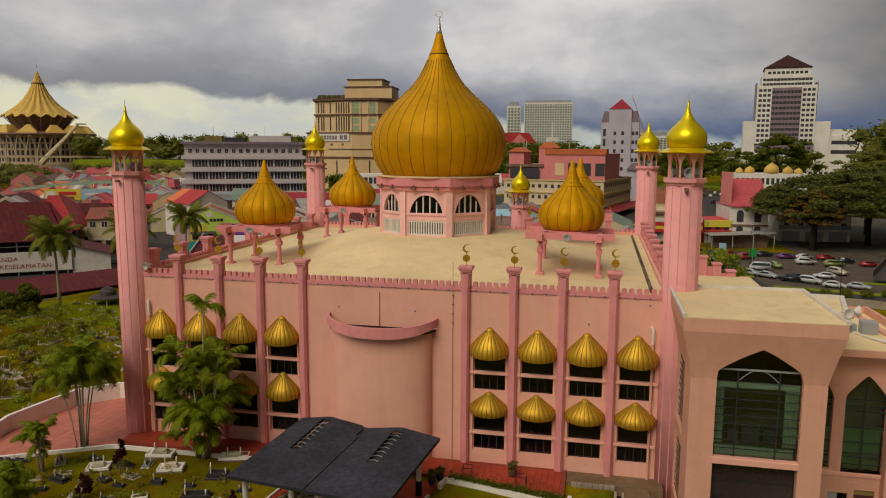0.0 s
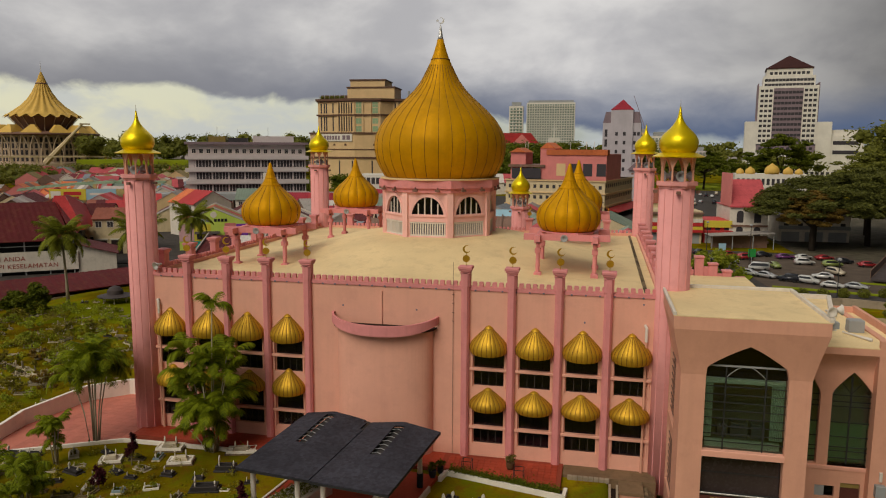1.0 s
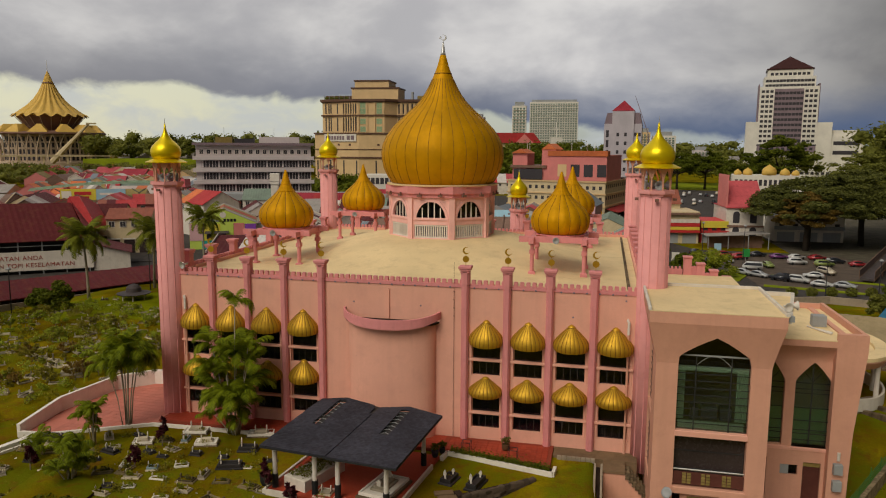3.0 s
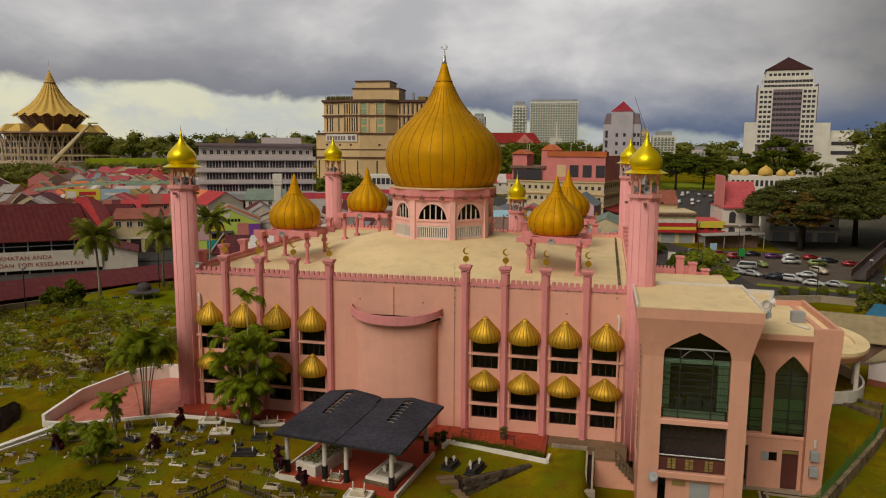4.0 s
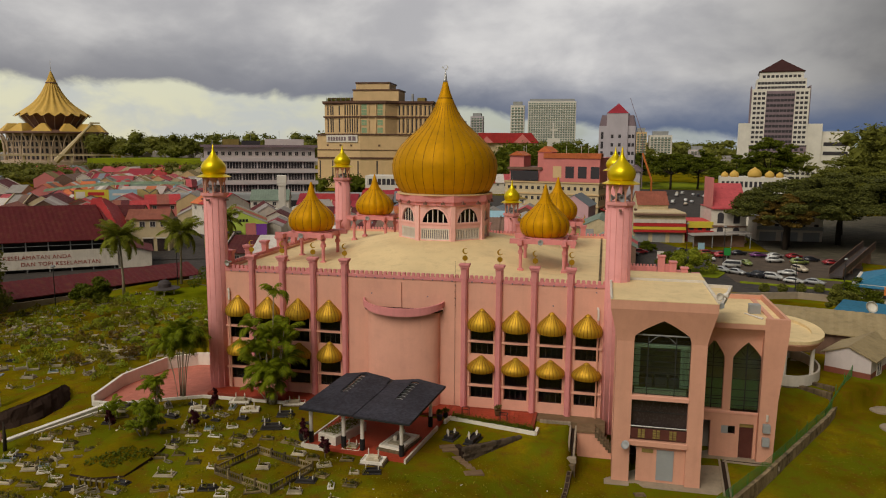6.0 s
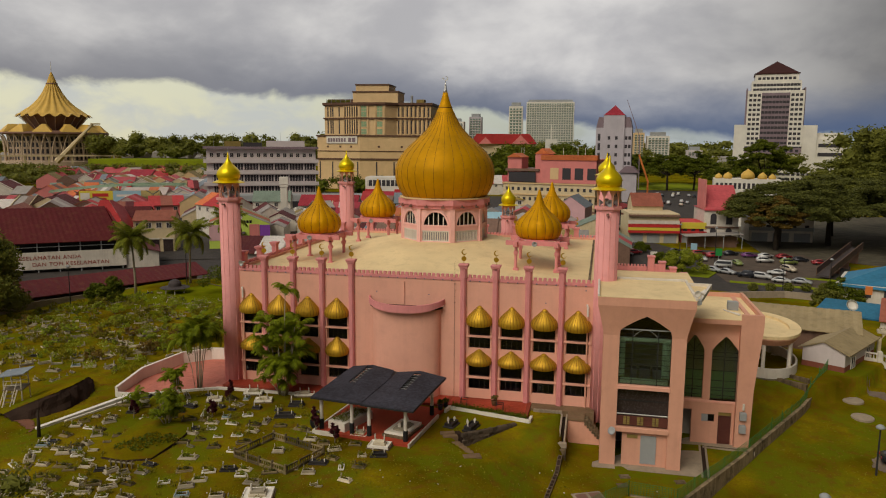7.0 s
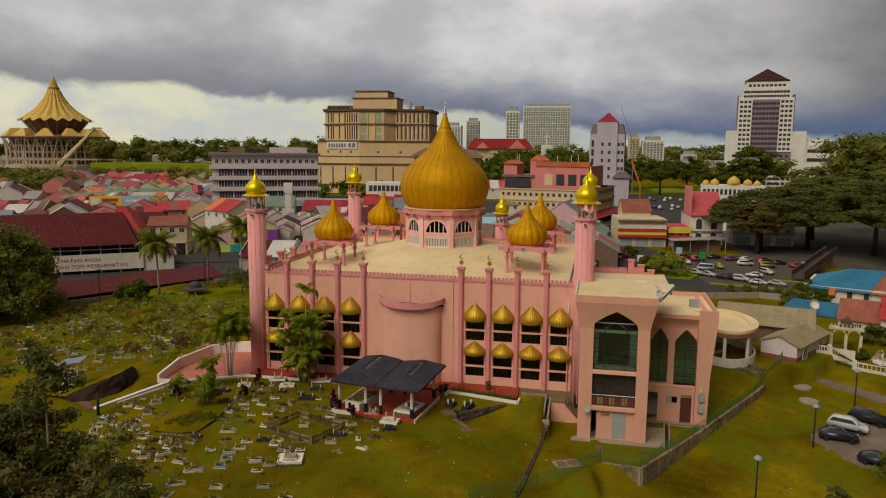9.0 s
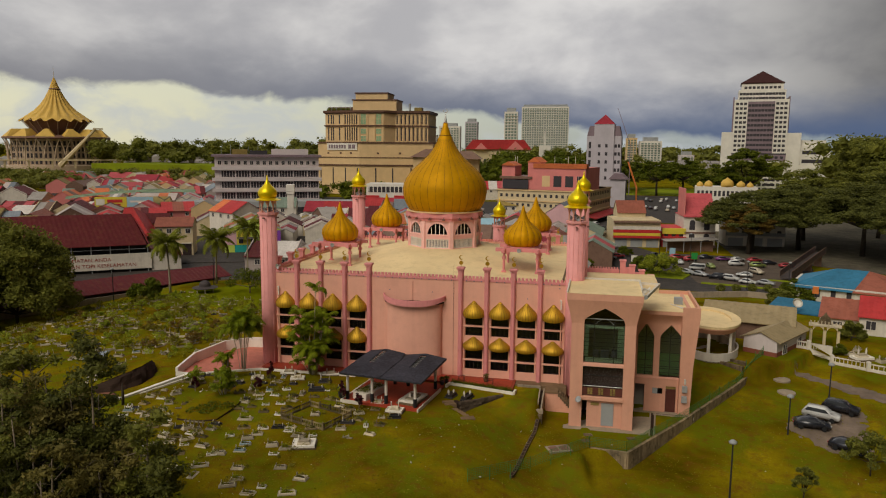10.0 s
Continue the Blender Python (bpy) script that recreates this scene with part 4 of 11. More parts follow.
# ---- roof pavilions with little onion domes ----
def pavilion():
    p = thing("roof_pavilion", "small gold onion dome on four slim pink columns", "pavilion", group="roof pavilions")
    col_b = B()
    plan_prism(col_b, [(0.165 * math.cos(radians(22.5 + 45 * i)), 0.165 * math.sin(radians(22.5 + 45 * i))) for i in range(8)], 0.0, 1.9)
    bevel_box(col_b, -0.21, 0.21, -0.21, 0.21, 1.55, 1.9, 0.03)
    bevel_box(col_b, -0.27, 0.27, -0.27, 0.27, -0.35, 0.14, 0.05)
    box(col_b, -0.14, 0.14, -0.14, 0.14, 1.9, 2.5)
    box(col_b, -0.27, 0.27, -0.14, 0.14, 2.25, 2.5)
    col_me = mesh_of(col_b, "column", "rose")
    for x in (-2.05, 2.05):
        for y in (-2.05, 2.05):
            c = part("column", col_me, None, p)
            c.location = (x, y, 0)
    for s in (-1, 1):
        b2 = B()
        box(b2, -3.1, 3.1, s * 2.05 - 0.2, s * 2.05 + 0.2, 2.5, 2.95)
        part("beam", b2, "rose", p)
        b2 = B()
        box(b2, s * 2.05 - 0.2, s * 2.05 + 0.2, -3.1, 3.1, 2.45, 2.90)
        part("beam", b2, "rose", p)
    b = B()
    plan_prism(b, [(2.1 * math.cos(radians(22.5 + 45 * i)), 2.1 * math.sin(radians(22.5 + 45 * i))) for i in range(8)], 2.95, 3.05)
    part("slab", b, "rose", p)
    b = B()
    pr = [(1.79, 3.02), (2.07, 3.20), (2.28, 3.54), (2.37, 3.96), (2.36, 4.33), (2.22, 4.70), (1.95, 5.06), (1.60, 5.39), (1.24, 5.71), (0.95, 5.99), (0.77, 6.19), (0.58, 6.47), (0.44, 6.77), (0.33, 7.13), (0.23, 7.48), (0.14, 7.81), (0.07, 8.04)]
    lathe(b, pr, 96, lobes=16, lobe=0.04)
    part("shell", b, "gold_matt", p, smooth=True)
    for i in range(16):
        s_ = B()
        a = 2 * math.pi * i / 16
        tube(s_, [(r * 0.979 * math.cos(a), r * 0.979 * math.sin(a), z) for r, z in pr[:-6]], 0.022, 4)
        part("seam", s_, "gold_seam", p)
    b = B()
    lathe(b, [(0.77, 6.17), (0.81, 6.19), (0.80, 6.24), (0.71, 6.26)], 32)
    part("collar", b, "gold_matt", p)
    for r_, z_ in ((0.59, 6.46), (0.46, 6.77), (0.34, 7.11)):
        b = B()
        lathe(b, [(r_ - 0.02, z_ - 0.02), (r_ + 0.018, z_), (r_ - 0.03, z_ + 0.03)], 24)
        part("neck_ring", b, "gold_matt", p)
    b = B()
    lathe(b, [(0.10, -0.3), (0.12, -0.05), (0.36, 0.26), (0.30, 0.26), (0.08, 0.0)], 16)
    bmesh.ops.rotate(b, verts=b.verts, cent=(0, 0, 0), matrix=Euler((radians(95), 0, 0)).to_matrix())
    bmesh.ops.scale(b, verts=b.verts, vec=(0.75, 0.75, 0.75))
    bmesh.ops.translate(b, verts=b.verts, vec=(-0.15, -2.35, 2.72))
    part("loudspeaker", b, "grey_paint", p, "grey horn loudspeaker under the beam", True)
    return p


pv = pavilion()
pv.matrix_world = pose(-12.4, 9.1, 11.35)
for x, y in ((11.7, 9.1), (-11.1, 26.3), (11.8, 26.3)):
    copy_thing(pv, pose(x, y, 11.5))


# ---- annex: tall front block ----
def pointed(hw, z0, zs, zt, cx=0.0):
    """Outline of a pointed opening: straight jambs, two shallow curves to a peak."""
    left = [(cx - hw, z0), (cx - hw, zs)]
    for t in (0.12, 0.28, 0.5, 0.75):
        left.append((cx - hw * (1 - t) - 0.02 * hw, zs + (zt - zs) * (t ** 0.86)))
    return left + [(cx, zt)] + [(2 * cx - x, z) for x, z in left[::-1]]


def wall_with_arch(bm, x0, x1, z0, z1, y0, y1, outlines):
    """A wall slab with several pointed openings standing side by side."""
    cuts = sorted(outlines, key=lambda o: o[0][0])
    edges = [x0]
    for o in cuts:
        edges += [o[0][0], o[-1][0]]
    edges.append(x1)
    for i in range(0, len(edges), 2):
        box(bm, edges[i], edges[i + 1], y0, y1, z0, z1)
    for o in cuts:
        zb = o[0][1]
        if zb > z0:
            box(bm, o[0][0], o[-1][0], y0, y1, z0, zb)
        crown = o[1:-1]
        for (xa, za), (xb, zb2) in zip(crown, crown[1:]):
            if abs(xb - xa) < 1e-6:
                continue
            v = [bm.verts.new(p) for p in ((xa, y0, za), (xb, y0, zb2), (xb, y0, z1), (xa, y0, z1), (xa, y1, za), (xb, y1, zb2), (xb, y1, z1), (xa, y1, z1))]
            for f in ((0, 1, 2, 3), (7, 6, 5, 4), (4, 5, 1, 0), (3, 2, 6, 7)):
                bm.faces.new([v[q] for q in f])


def flare(bm, x0, x1, y0, y1, z0, z1, out, lip):
    """A cornice that curves outward from z0 to z1, with an upright lip above; open on the hall side."""
    rows = []
    for t in np.linspace(0, 1, 9):
        o = out * (1 - math.cos(t * math.pi / 2))
        rows.append((o, z0 + (z1 - z0) * t))
    rows += [(out, z1 + lip)]
    rings = [[bm.verts.new(p) for p in ((x0 - o * 0.9, y1, z), (x0 - o * 0.9, y0 - o, z), (x1 + o * 0.9, y0 - o, z), (x1 + o * 0.9, y1, z))] for o, z in rows]
    for lo, hi in zip(rings, rings[1:]):
        for i in range(3):
            bm.faces.new((lo[i], lo[i + 1], hi[i + 1], hi[i]))
    bm.faces.new(rings[-1])


def flared_front(bm, x0, x1, y0, z0, z1, out, lip, outline):
    """The front of a flared cornice with a pointed opening kept clear below the outline."""
    crown = outline[1:-1]

    def low(x):
        if x <= crown[0][0] or x >= crown[-1][0]:
            return z0
        for (xa, za), (xb, zb) in zip(crown, crown[1:]):
            if xa <= x <= xb and xb > xa:
                return za + (zb - za) * (x - xa) / (xb - xa)
        return z0
    xs = sorted({*np.linspace(x0, x1, 25), *(p[0] for p in crown), crown[0][0] - 0.001, crown[-1][0] + 0.001})
    cols = []
    for x in xs:
        col = []
        for t in np.linspace(0, 1, 9):
            z = low(x) + (z1 - low(x)) * t
            o = out * max(0.0, (z - z0) / (z1 - z0)) ** 1.15
            u = 2 * (x - x0) / (x1 - x0) - 1
            col.append(bm.verts.new((x + u * o * 0.9, y0 - o, z)))
        u = 2 * (x - x0) / (x1 - x0) - 1
        col.append(bm.verts.new((x + u * out * 0.9, y0 - out, z1 + lip)))
        cols.append(col)
    for a, c in zip(cols, cols[1:]):
        for i in range(9):
            bm.faces.new((a[i], c[i], c[i + 1], a[i + 1]))
    # reveal of the opening
    inner = [i for i, x in enumerate(xs) if crown[0][0] <= x <= crown[-1][0]]
    for i, j in zip(inner, inner[1:]):
        p, q = cols[i][0].co, cols[j][0].co
        bm.faces.new([bm.verts.new(v) for v in ((p.x, p.y, p.z), (q.x, q.y, q.z), (q.x, y0 + 0.3, q.z), (p.x, y0 + 0.3, p.z))])
    # sides and top
    for x, s in ((x0, -1), (x1, 1)):
        rows = [(out * t ** 1.15, z0 + (z1 - z0) * t) for t in np.linspace(0, 1, 9)] + [(out, z1 + lip)]
        for (oa, za), (ob, zb) in zip(rows, rows[1:]):
            bm.faces.new([bm.verts.new(v) for v in ((x + s * oa * 0.9, y0 - oa, za), (x + s * ob * 0.9, y0 - ob, zb), (x + s * ob * 0.9, AY1, zb), (x + s * oa * 0.9, AY1, za))])


AX0, AX1, AY0, AY1, AZ0 = 18.55, 25.05, -6.5, 1.2, -2.45
annex = thing("annex_building", "salmon-pink three-storey annex block with a tall pointed window", "annex", (0, 0, 0))
b = B()
big = pointed(2.05, 0.95, 9.1, 10.5, 21.88)
wall_with_arch(b, AX0, AX1, 0.95, 11.0, AY0, AY0 + 0.45, [big])
box(b, AX0, AX0 + 1.28, AY0, AY0 + 0.45, AZ0 - 0.6, 0.948)
box(b, AX1 - 1.12, AX1, AY0, AY0 + 0.45, AZ0 - 0.6, 0.948)
part("front_wall", b, "salmon", annex)
b = B()
pierced(b, -3.7, 3.7, AZ0 - 0.6, 11.0, -0.2, 0.2, [(-1.6, 1.6, 4.6, 9.2), (-1.6, 1.6, 0.2, 3.9)])
w = part("side_wall", b, "salmon", annex)
w.matrix_local = pose(AX0 + 0.2, AY0 + 4.15, 0, 0, 0, -90)
b = B()
box(b, -1.6, 1.6, -0.02, 0.02, 0.2, 9.2)
w = part("side_glass", b, "dark_glass", annex)
w.matrix_local = pose(AX0 + 0.25, AY0 + 4.15, 0, 0, 0, -90)
b = B()
for z in np.arange(0.3, 9.2, 0.42):
    box(b, -1.6, 1.6, -0.05, 0.0, z, z + 0.05)
w = part("side_louvre", b, "skin_brown", annex, "brown louvre bars")
w.matrix_local = pose(AX0 + 0.16, AY0 + 4.15, 0, 0, 0, -90)
b = B()
box(b, AX1 - 0.4, AX1, AY0 + 0.452, AY1 + 6, AZ0 - 0.6, 11.0)
part("side_wall", b, "salmon", annex)
b = B()
flared_front(b, AX0, AX1, AY0 - 0.004, 8.75, 11.3, 0.60, 0.67, big)
part("flared_cornice", b, "salmon", annex, "flared salmon cornice")
b = B()
plan_prism(b, [(17.98, -7.10), (25.62, -7.10), (25.62, 1.25), (17.98, 1.25)], 11.972, 12.02)
part("roof_slab", b, "roof_cream", annex, "cream flat roof")
b = B()
for x0, x1, y0, y1 in ((17.95, 18.12, -7.1, 0.2), (25.48, 25.68, -7.1, 1.3), (18.12, 25.48, 1.12, 1.3)):
    bevel_box(b, x0, x1, y0, y1, 12.022, 12.22, 0.03)
part("roof_kerb", b, "white_wall", annex, "pale roof kerb")
# glazing of the tall window
for k_, (z0_, z1_) in enumerate(((4.6, 8.55), (8.6, 10.45))):
    b = B()
    box(b, 19.85, 23.93, AY0 + 0.30, AY0 + 0.315, z0_, z1_)
    part("pane", b, "green_glass" if k_ == 0 else "dark_glass", annex, "green tinted window glass" if k_ == 0 else "dark glass of the window head")
for x in (20.88, 22.88):
    b = B()
    box(b, x - 0.03, x + 0.03, AY0 + 0.22, AY0 + 0.30, 4.6, 9.3)
    part("mullion", b, "dark_frame", annex)
for z in np.arange(5.0, 8.5, 0.44):
    b = B()
    box(b, 19.85, 23.93, AY0 + 0.25, AY0 + 0.295, float(z), float(z) + 0.035)
    part("glazing_bar", b, "dark_frame", annex, "thin dark glazing bar")
b = B()
box(b, 19.85, 23.93, AY0 + 0.20, AY0 + 0.30, 9.20, 9.28)
part("transom", b, "grey_paint", annex, "pale transom under the window head")
for s in (-1, 1):
    b = B()
    pts = [(21.88 + s * (1.0 - 0.9 * t), AY0 + 0.27, 8.6 + 0.62 * math.sin(t * 1.5)) for t in np.linspace(0, 1, 8)]
    tube(b, pts, 0.022, 4)
    part("arched_bar", b, "grey_paint", annex)
b = B()
bevel_box(b, 19.80, 23.96, AY0 - 0.06, AY0 + 0.42, 4.25, 4.58, 0.03)
part("spandrel", b, "pink_wall", annex, "pale band below the window")
for x0_, x1_ in ((19.86, 20.32), (23.25, 23.9)):
    verts, faces = [], []
    n = 14
    for q in range(n + 1):
        x = x0_ + (x1_ - x0_) * q / n
        yy = AY0 + 0.55 + (0.05 if q % 2 else 0.0)
        verts += [(x, yy, 5.15), (x, yy, 8.5), (x, yy + 0.02, 5.15), (x, yy + 0.02, 8.5)]
        if q:
            k0 = 4 * (q - 1)
            faces += [(k0, k0 + 4, k0 + 5, k0 + 1), (k0 + 2, k0 + 3, k0 + 7, k0 + 6)]
    part("curtain", quick_mesh("curtain", verts, faces, "curtain"), None, annex, "pale green curtain hanging in folds")
b = B()
box(b, 19.86, 23.9, AY0 + 0.50, AY0 + 0.62, 8.2, 8.52)
part("pelmet", b, "curtain", annex, "pale green pelmet")
b = B()
box(b, 20.0, 23.8, AY0 + 0.55, AY0 + 0.68, 4.6, 5.05)
part("inner_sill", b, "curtain", annex)
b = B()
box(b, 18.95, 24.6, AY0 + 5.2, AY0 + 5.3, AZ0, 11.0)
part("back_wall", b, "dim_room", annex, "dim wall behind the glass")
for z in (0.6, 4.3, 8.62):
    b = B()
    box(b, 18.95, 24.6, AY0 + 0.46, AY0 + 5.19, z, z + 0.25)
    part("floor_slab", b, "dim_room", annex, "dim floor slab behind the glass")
for x, w_ in ((20.9, 0.5), (21.6, 0.9), (22.7, 0.7)):
    b = B()
    bevel_box(b, x, x + w_, AY0 + 2.2, AY0 + 3.0, 4.56, 5.25 + 0.2 * w_, 0.04)
    part("office_desk", b, "dark_room", annex, "dark office furniture")
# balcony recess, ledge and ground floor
# near-black sheet across the back, recess shade put into its colour
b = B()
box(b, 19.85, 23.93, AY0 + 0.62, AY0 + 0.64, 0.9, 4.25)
part("balcony_glass", b, "recess_shade", annex, "near-black sheet with the balcony recess shade in its colour")
for z in (1.95, 3.1):
    b = B()
    box(b, 19.85, 23.93, AY0 + 0.58, AY0 + 0.618, z, z + 0.06)
    part("glazing_bar", b, "dark_frame", annex)
b = B()
box(b, 19.84, 23.92, AY0 + 0.10, AY0 + 0.16, 1.15, 1.95)
part("balcony_panel", b, "brown_door", annex, "dark brown pierced balcony panel")
b = B()
for x in (20.5, 21.6, 22.8):
    for q in range(2):
        for r in range(4):
            c_ = B()
            box(c_, x + 0.28 * q - 0.11, x + 0.28 * q + 0.11, AY0 + 0.05, AY0 + 0.098, 1.22 + 0.18 * r, 1.36 + 0.18 * r)
            part("lattice_block", c_, "tin_olive", annex, "olive lattice block")
tube(b, [(19.84, AY0 + 0.13, 2.1), (23.92, AY0 + 0.13, 2.1)], 0.05, 6)
part("handrail", b, "silver", annex)
b = B()
bevel_box(b, 19.78, 24.0, AY0 - 0.12, AY0 + 0.6, 0.62, 1.02, 0.04)
part("ledge", b, "salmon", annex)
b = B()
box(b, 20.35, 23.93, AY0 + 0.30, AY0 + 0.5, AZ0 - 0.6, 0.62)
part("ground_wall", b, "salmon", annex)
b = B()
box(b, 21.85, 23.1, AY0 + 0.24, AY0 + 0.298, -2.15, 0.28)
part("roller_shutter", b, "grey_paint", annex, "grey roller shutter")
b = B()
box(b, 20.75, 21.6, AY0 + 0.24, AY0 + 0.298, 0.0, 0.30)
part("vent", b, "tin_olive", annex, "small brown vent")
b = B()
lathe(b, [(0.02, 0.0), (0.18, 0.05), (0.33, 0.15), (0.34, 0.17), (0.18, 0.07), (0.02, 0.03)], 24)
bmesh.ops.rotate(b, verts=b.verts, cent=(0, 0, 0), matrix=Euler((radians(60), 0, radians(-35))).to_matrix())
bmesh.ops.translate(b, verts=b.verts, vec=(19.55, AY0 - 0.45, 0.72))
tube(b, [(19.6, AY0, 0.5), (19.56, AY0 - 0.42, 0.7)], 0.03, 5)
solid("satellite_dish", b, "grey_paint", "small grey satellite dish bracketed to the annex", "dish", smooth=True)

# angular canopy beside the roof
b = B()
plan_prism(b, [(25.7, -6.9), (25.7, 1.25), (27.7, 1.2)], 11.55, 11.66)
tri_roof = solid("corner_canopy", b, "roof_cream", "angular cream roof canopy between the annex blocks", "canopy")
b = B()
for p, q in (((25.72, -6.9), (27.7, 1.2)), ((27.7, 1.2), (25.72, 1.25))):
    d = Vector((q[0] - p[0], q[1] - p[1], 0)).normalized()
    nrm = Vector((-d.y, d.x, 0)) * 0.11
    plan_prism(b, [(p[0] - nrm.x, p[1] - nrm.y), (q[0] - nrm.x, q[1] - nrm.y), (q[0] + nrm.x, q[1] + nrm.y), (p[0] + nrm.x, p[1] + nrm.y)], 11.60, 11.92)
part("canopy_kerb", b, "white_wall", tri_roof, "pale kerb")
for at, turn in (((25.55, -6.55, 12.5), 20), ((25.95, -6.35, 12.55), 95)):
    b = B()
    lathe(b, [(0.08, -0.35), (0.10, -0.05), (0.34, 0.30), (0.38, 0.32), (0.32, 0.32), (0.08, 0.05)], 20)
    bmesh.ops.rotate(b, verts=b.verts, cent=(0, 0, 0), matrix=Euler((radians(88), 0, radians(turn))).to_matrix())
    tube(b, [(0, 0, 0), (0, 0, -0.5)], 0.03, 5)
    solid("loudspeaker", b, "white_trim", "off-white horn loudspeaker on the annex roof corner", "loudspeaker", at, group="roof loudspeakers", smooth=True).scale = (0.75, 0.75, 0.75)
b = B()
box(b, 25.5, 25.95, -6.95, -6.6, 11.7, 12.02)
solid("junction_box", b, "grey_paint", "grey junction box at the roof corner", "box")

# ---- annex: lower block with two pointed windows ----
lower = thing("annex_wing", "salmon-pink lower annex block with two pointed windows", "annex", (0, 0, 0))
BX0, BX1, BY0, BY1 = 25.1, 31.2, 0.0, 9.6
w1, w2 = pointed(0.86, 1.72, 6.15, 7.62, 26.5), pointed(1.10, 1.66, 6.2, 7.55, 29.1)
b = B()
wall_with_arch(b, BX0, BX1, 1.0, 8.9, BY0, BY0 + 0.4, [w1, w2])
bmesh.ops.remove_doubles(b, verts=b.verts, dist=0.001)
part("front_wall", b, "salmon", lower)
b = B()
pierced(b, BX0, BX1, AZ0 - 0.6, 0.997, BY0, BY0 + 0.4, [(25.5, 26.55, AZ0 - 0.6, 0.7), (27.4, 28.5, -0.35, 0.35), (28.82, 29.92, AZ0 - 0.6, 0.6)])
part("ground_floor_wall", b, "salmon", lower)
b = B()
bevel_box(b, 25.5, 30.4, BY0 - 0.07, BY0 + 0.38, 1.42, 1.66, 0.03)
part("sill_band", b, "pink_wall", lower)
b = B()
box(b, BX1 - 0.4, BX1, BY0 + 0.402, BY1, AZ0 - 0.6, 9.3)
box(b, BX0, BX1 - 0.402, BY1 - 0.4, BY1, AZ0 - 0.6, 8.9)
part("side_wall", b, "salmon", lower)
b = B()
flare(b, 25.7, 30.1, BY0, BY0 + 2.0, 7.5, 8.75, 0.6, 0.40)
part("flared_cornice", b, "salmon", lower)
b = B()
plan_prism(b, [(25.7, -0.6), (30.2, -0.6), (30.2, -0.27), (31.74, -0.15), (31.74, 9.48), (25.7, 9.48)], 9.151, 9.20)
part("roof_slab", b, "roof_cream", lower, "cream flat roof")
b = B()
plan_prism(b, [(30.15, -0.62), (32.0, -0.62), (32.0, 9.75), (31.75, 9.75), (31.75, -0.15), (30.2, -0.25)], 8.55, 9.66)
plan_prism(b, [(28.4, 9.5), (31.746, 9.5), (31.746, 9.75), (28.4, 9.75)], 8.55, 9.6)
part("parapet", b, "salmon", lower)
b = B()
extrude_outline(b, [(30.15, AZ0 - 0.6), (31.35, AZ0 - 0.6), (31.5, 3.0), (32.0, 8.549), (30.15, 8.549)], -0.62, -0.003)
part("corner_pier", b, "salmon", lower)
b = B()
extrude_outline(b, [(31.203, AZ0 - 0.6), (31.35, AZ0 - 0.6), (31.5, 3.0), (32.0, 8.549), (31.203, 8.549)], 0.0, 9.75)
part("battered_side", b, "salmon", lower)
b = B()
for o, k_ in ((w1, 0), (w2, 1)):
    x0_, x1_ = o[0][0], o[-1][0]
    box(b, x0_ + 0.01, x1_ - 0.01, BY0 + 0.26, BY0 + 0.275, 1.7, 7.5)
part("pane", b, "green_glass", lower, "green tinted window glass")
b = B()
for o in (w1, w2):
    x0_, x1_ = o[0][0], o[-1][0]
    cx = (x0_ + x1_) / 2
    box(b, cx - 0.04, cx + 0.04, BY0 + 0.2, BY0 + 0.26, 1.7, 7.2)
    for z in (2.05, 2.5, 2.75, 3.4, 4.3, 5.3, 5.6, 6.0):
        box(b, x0_, x1_, BY0 + 0.21, BY0 + 0.255, z, z + 0.05)
    for s in (-1, 1):
        tube(b, [(cx + s * 0.02, BY0 + 0.23, 6.15), (cx + s * 0.5, BY0 + 0.23, 6.75)], 0.03, 4)
part("glazing_bar", b, "dark_frame", lower, "dark glazing bars")
b = B()
box(b, 25.7, 30.2, BY0 + 0.41, BY0 + 0.46, 3.95, 4.3)
part("pelmet", b, "pane_green", lower, "pale green pelmet behind the glass")
b = B()
box(b, 25.7, 30.2, BY0 + 0.60, BY0 + 0.66, 1.7, 3.9)
part("curtain", b, "pane_green", lower, "dull green blind")
b = B()
box(b, 25.52, 30.7, BY0 + 1.9, BY0 + 2.0, AZ0, 8.8)
for z in (0.9, 8.6):
    box(b, 25.52, 30.7, BY0 + 0.42, BY0 + 1.89, z, z + 0.2)
part("inside", b, "dim_room", lower, "dark rooms behind the glass")
b = B()
box(b, 28.84, 29.90, BY0 + 0.10, BY0 + 0.16, AZ0 + 0.05, 0.25)
box(b, 28.95, 29.80, BY0 + 0.07, BY0 + 0.10, -0.9, 0.1)
box(b, 28.95, 29.80, BY0 + 0.07, BY0 + 0.10, -2.2, -1.1)
part("door", b, "brown_door", lower, "brown panelled door")
b = B()
box(b, 28.84, 29.90, BY0 + 0.10, BY0 + 0.16, 0.28, 0.6)
part("fanlight", b, "tin_olive", lower, "brown vent over the door")
b = B()
box(b, 27.42, 28.48, BY0 + 0.15, BY0 + 0.2, -0.33, 0.33)
part("small_pane", b, "dark_glass", lower)
b = B()
box(b, 27.42, 27.95, BY0 + 0.05, BY0 + 0.14, -0.33, 0.33)
part("window_unit", b, "grey_paint", lower, "grey window air conditioner")
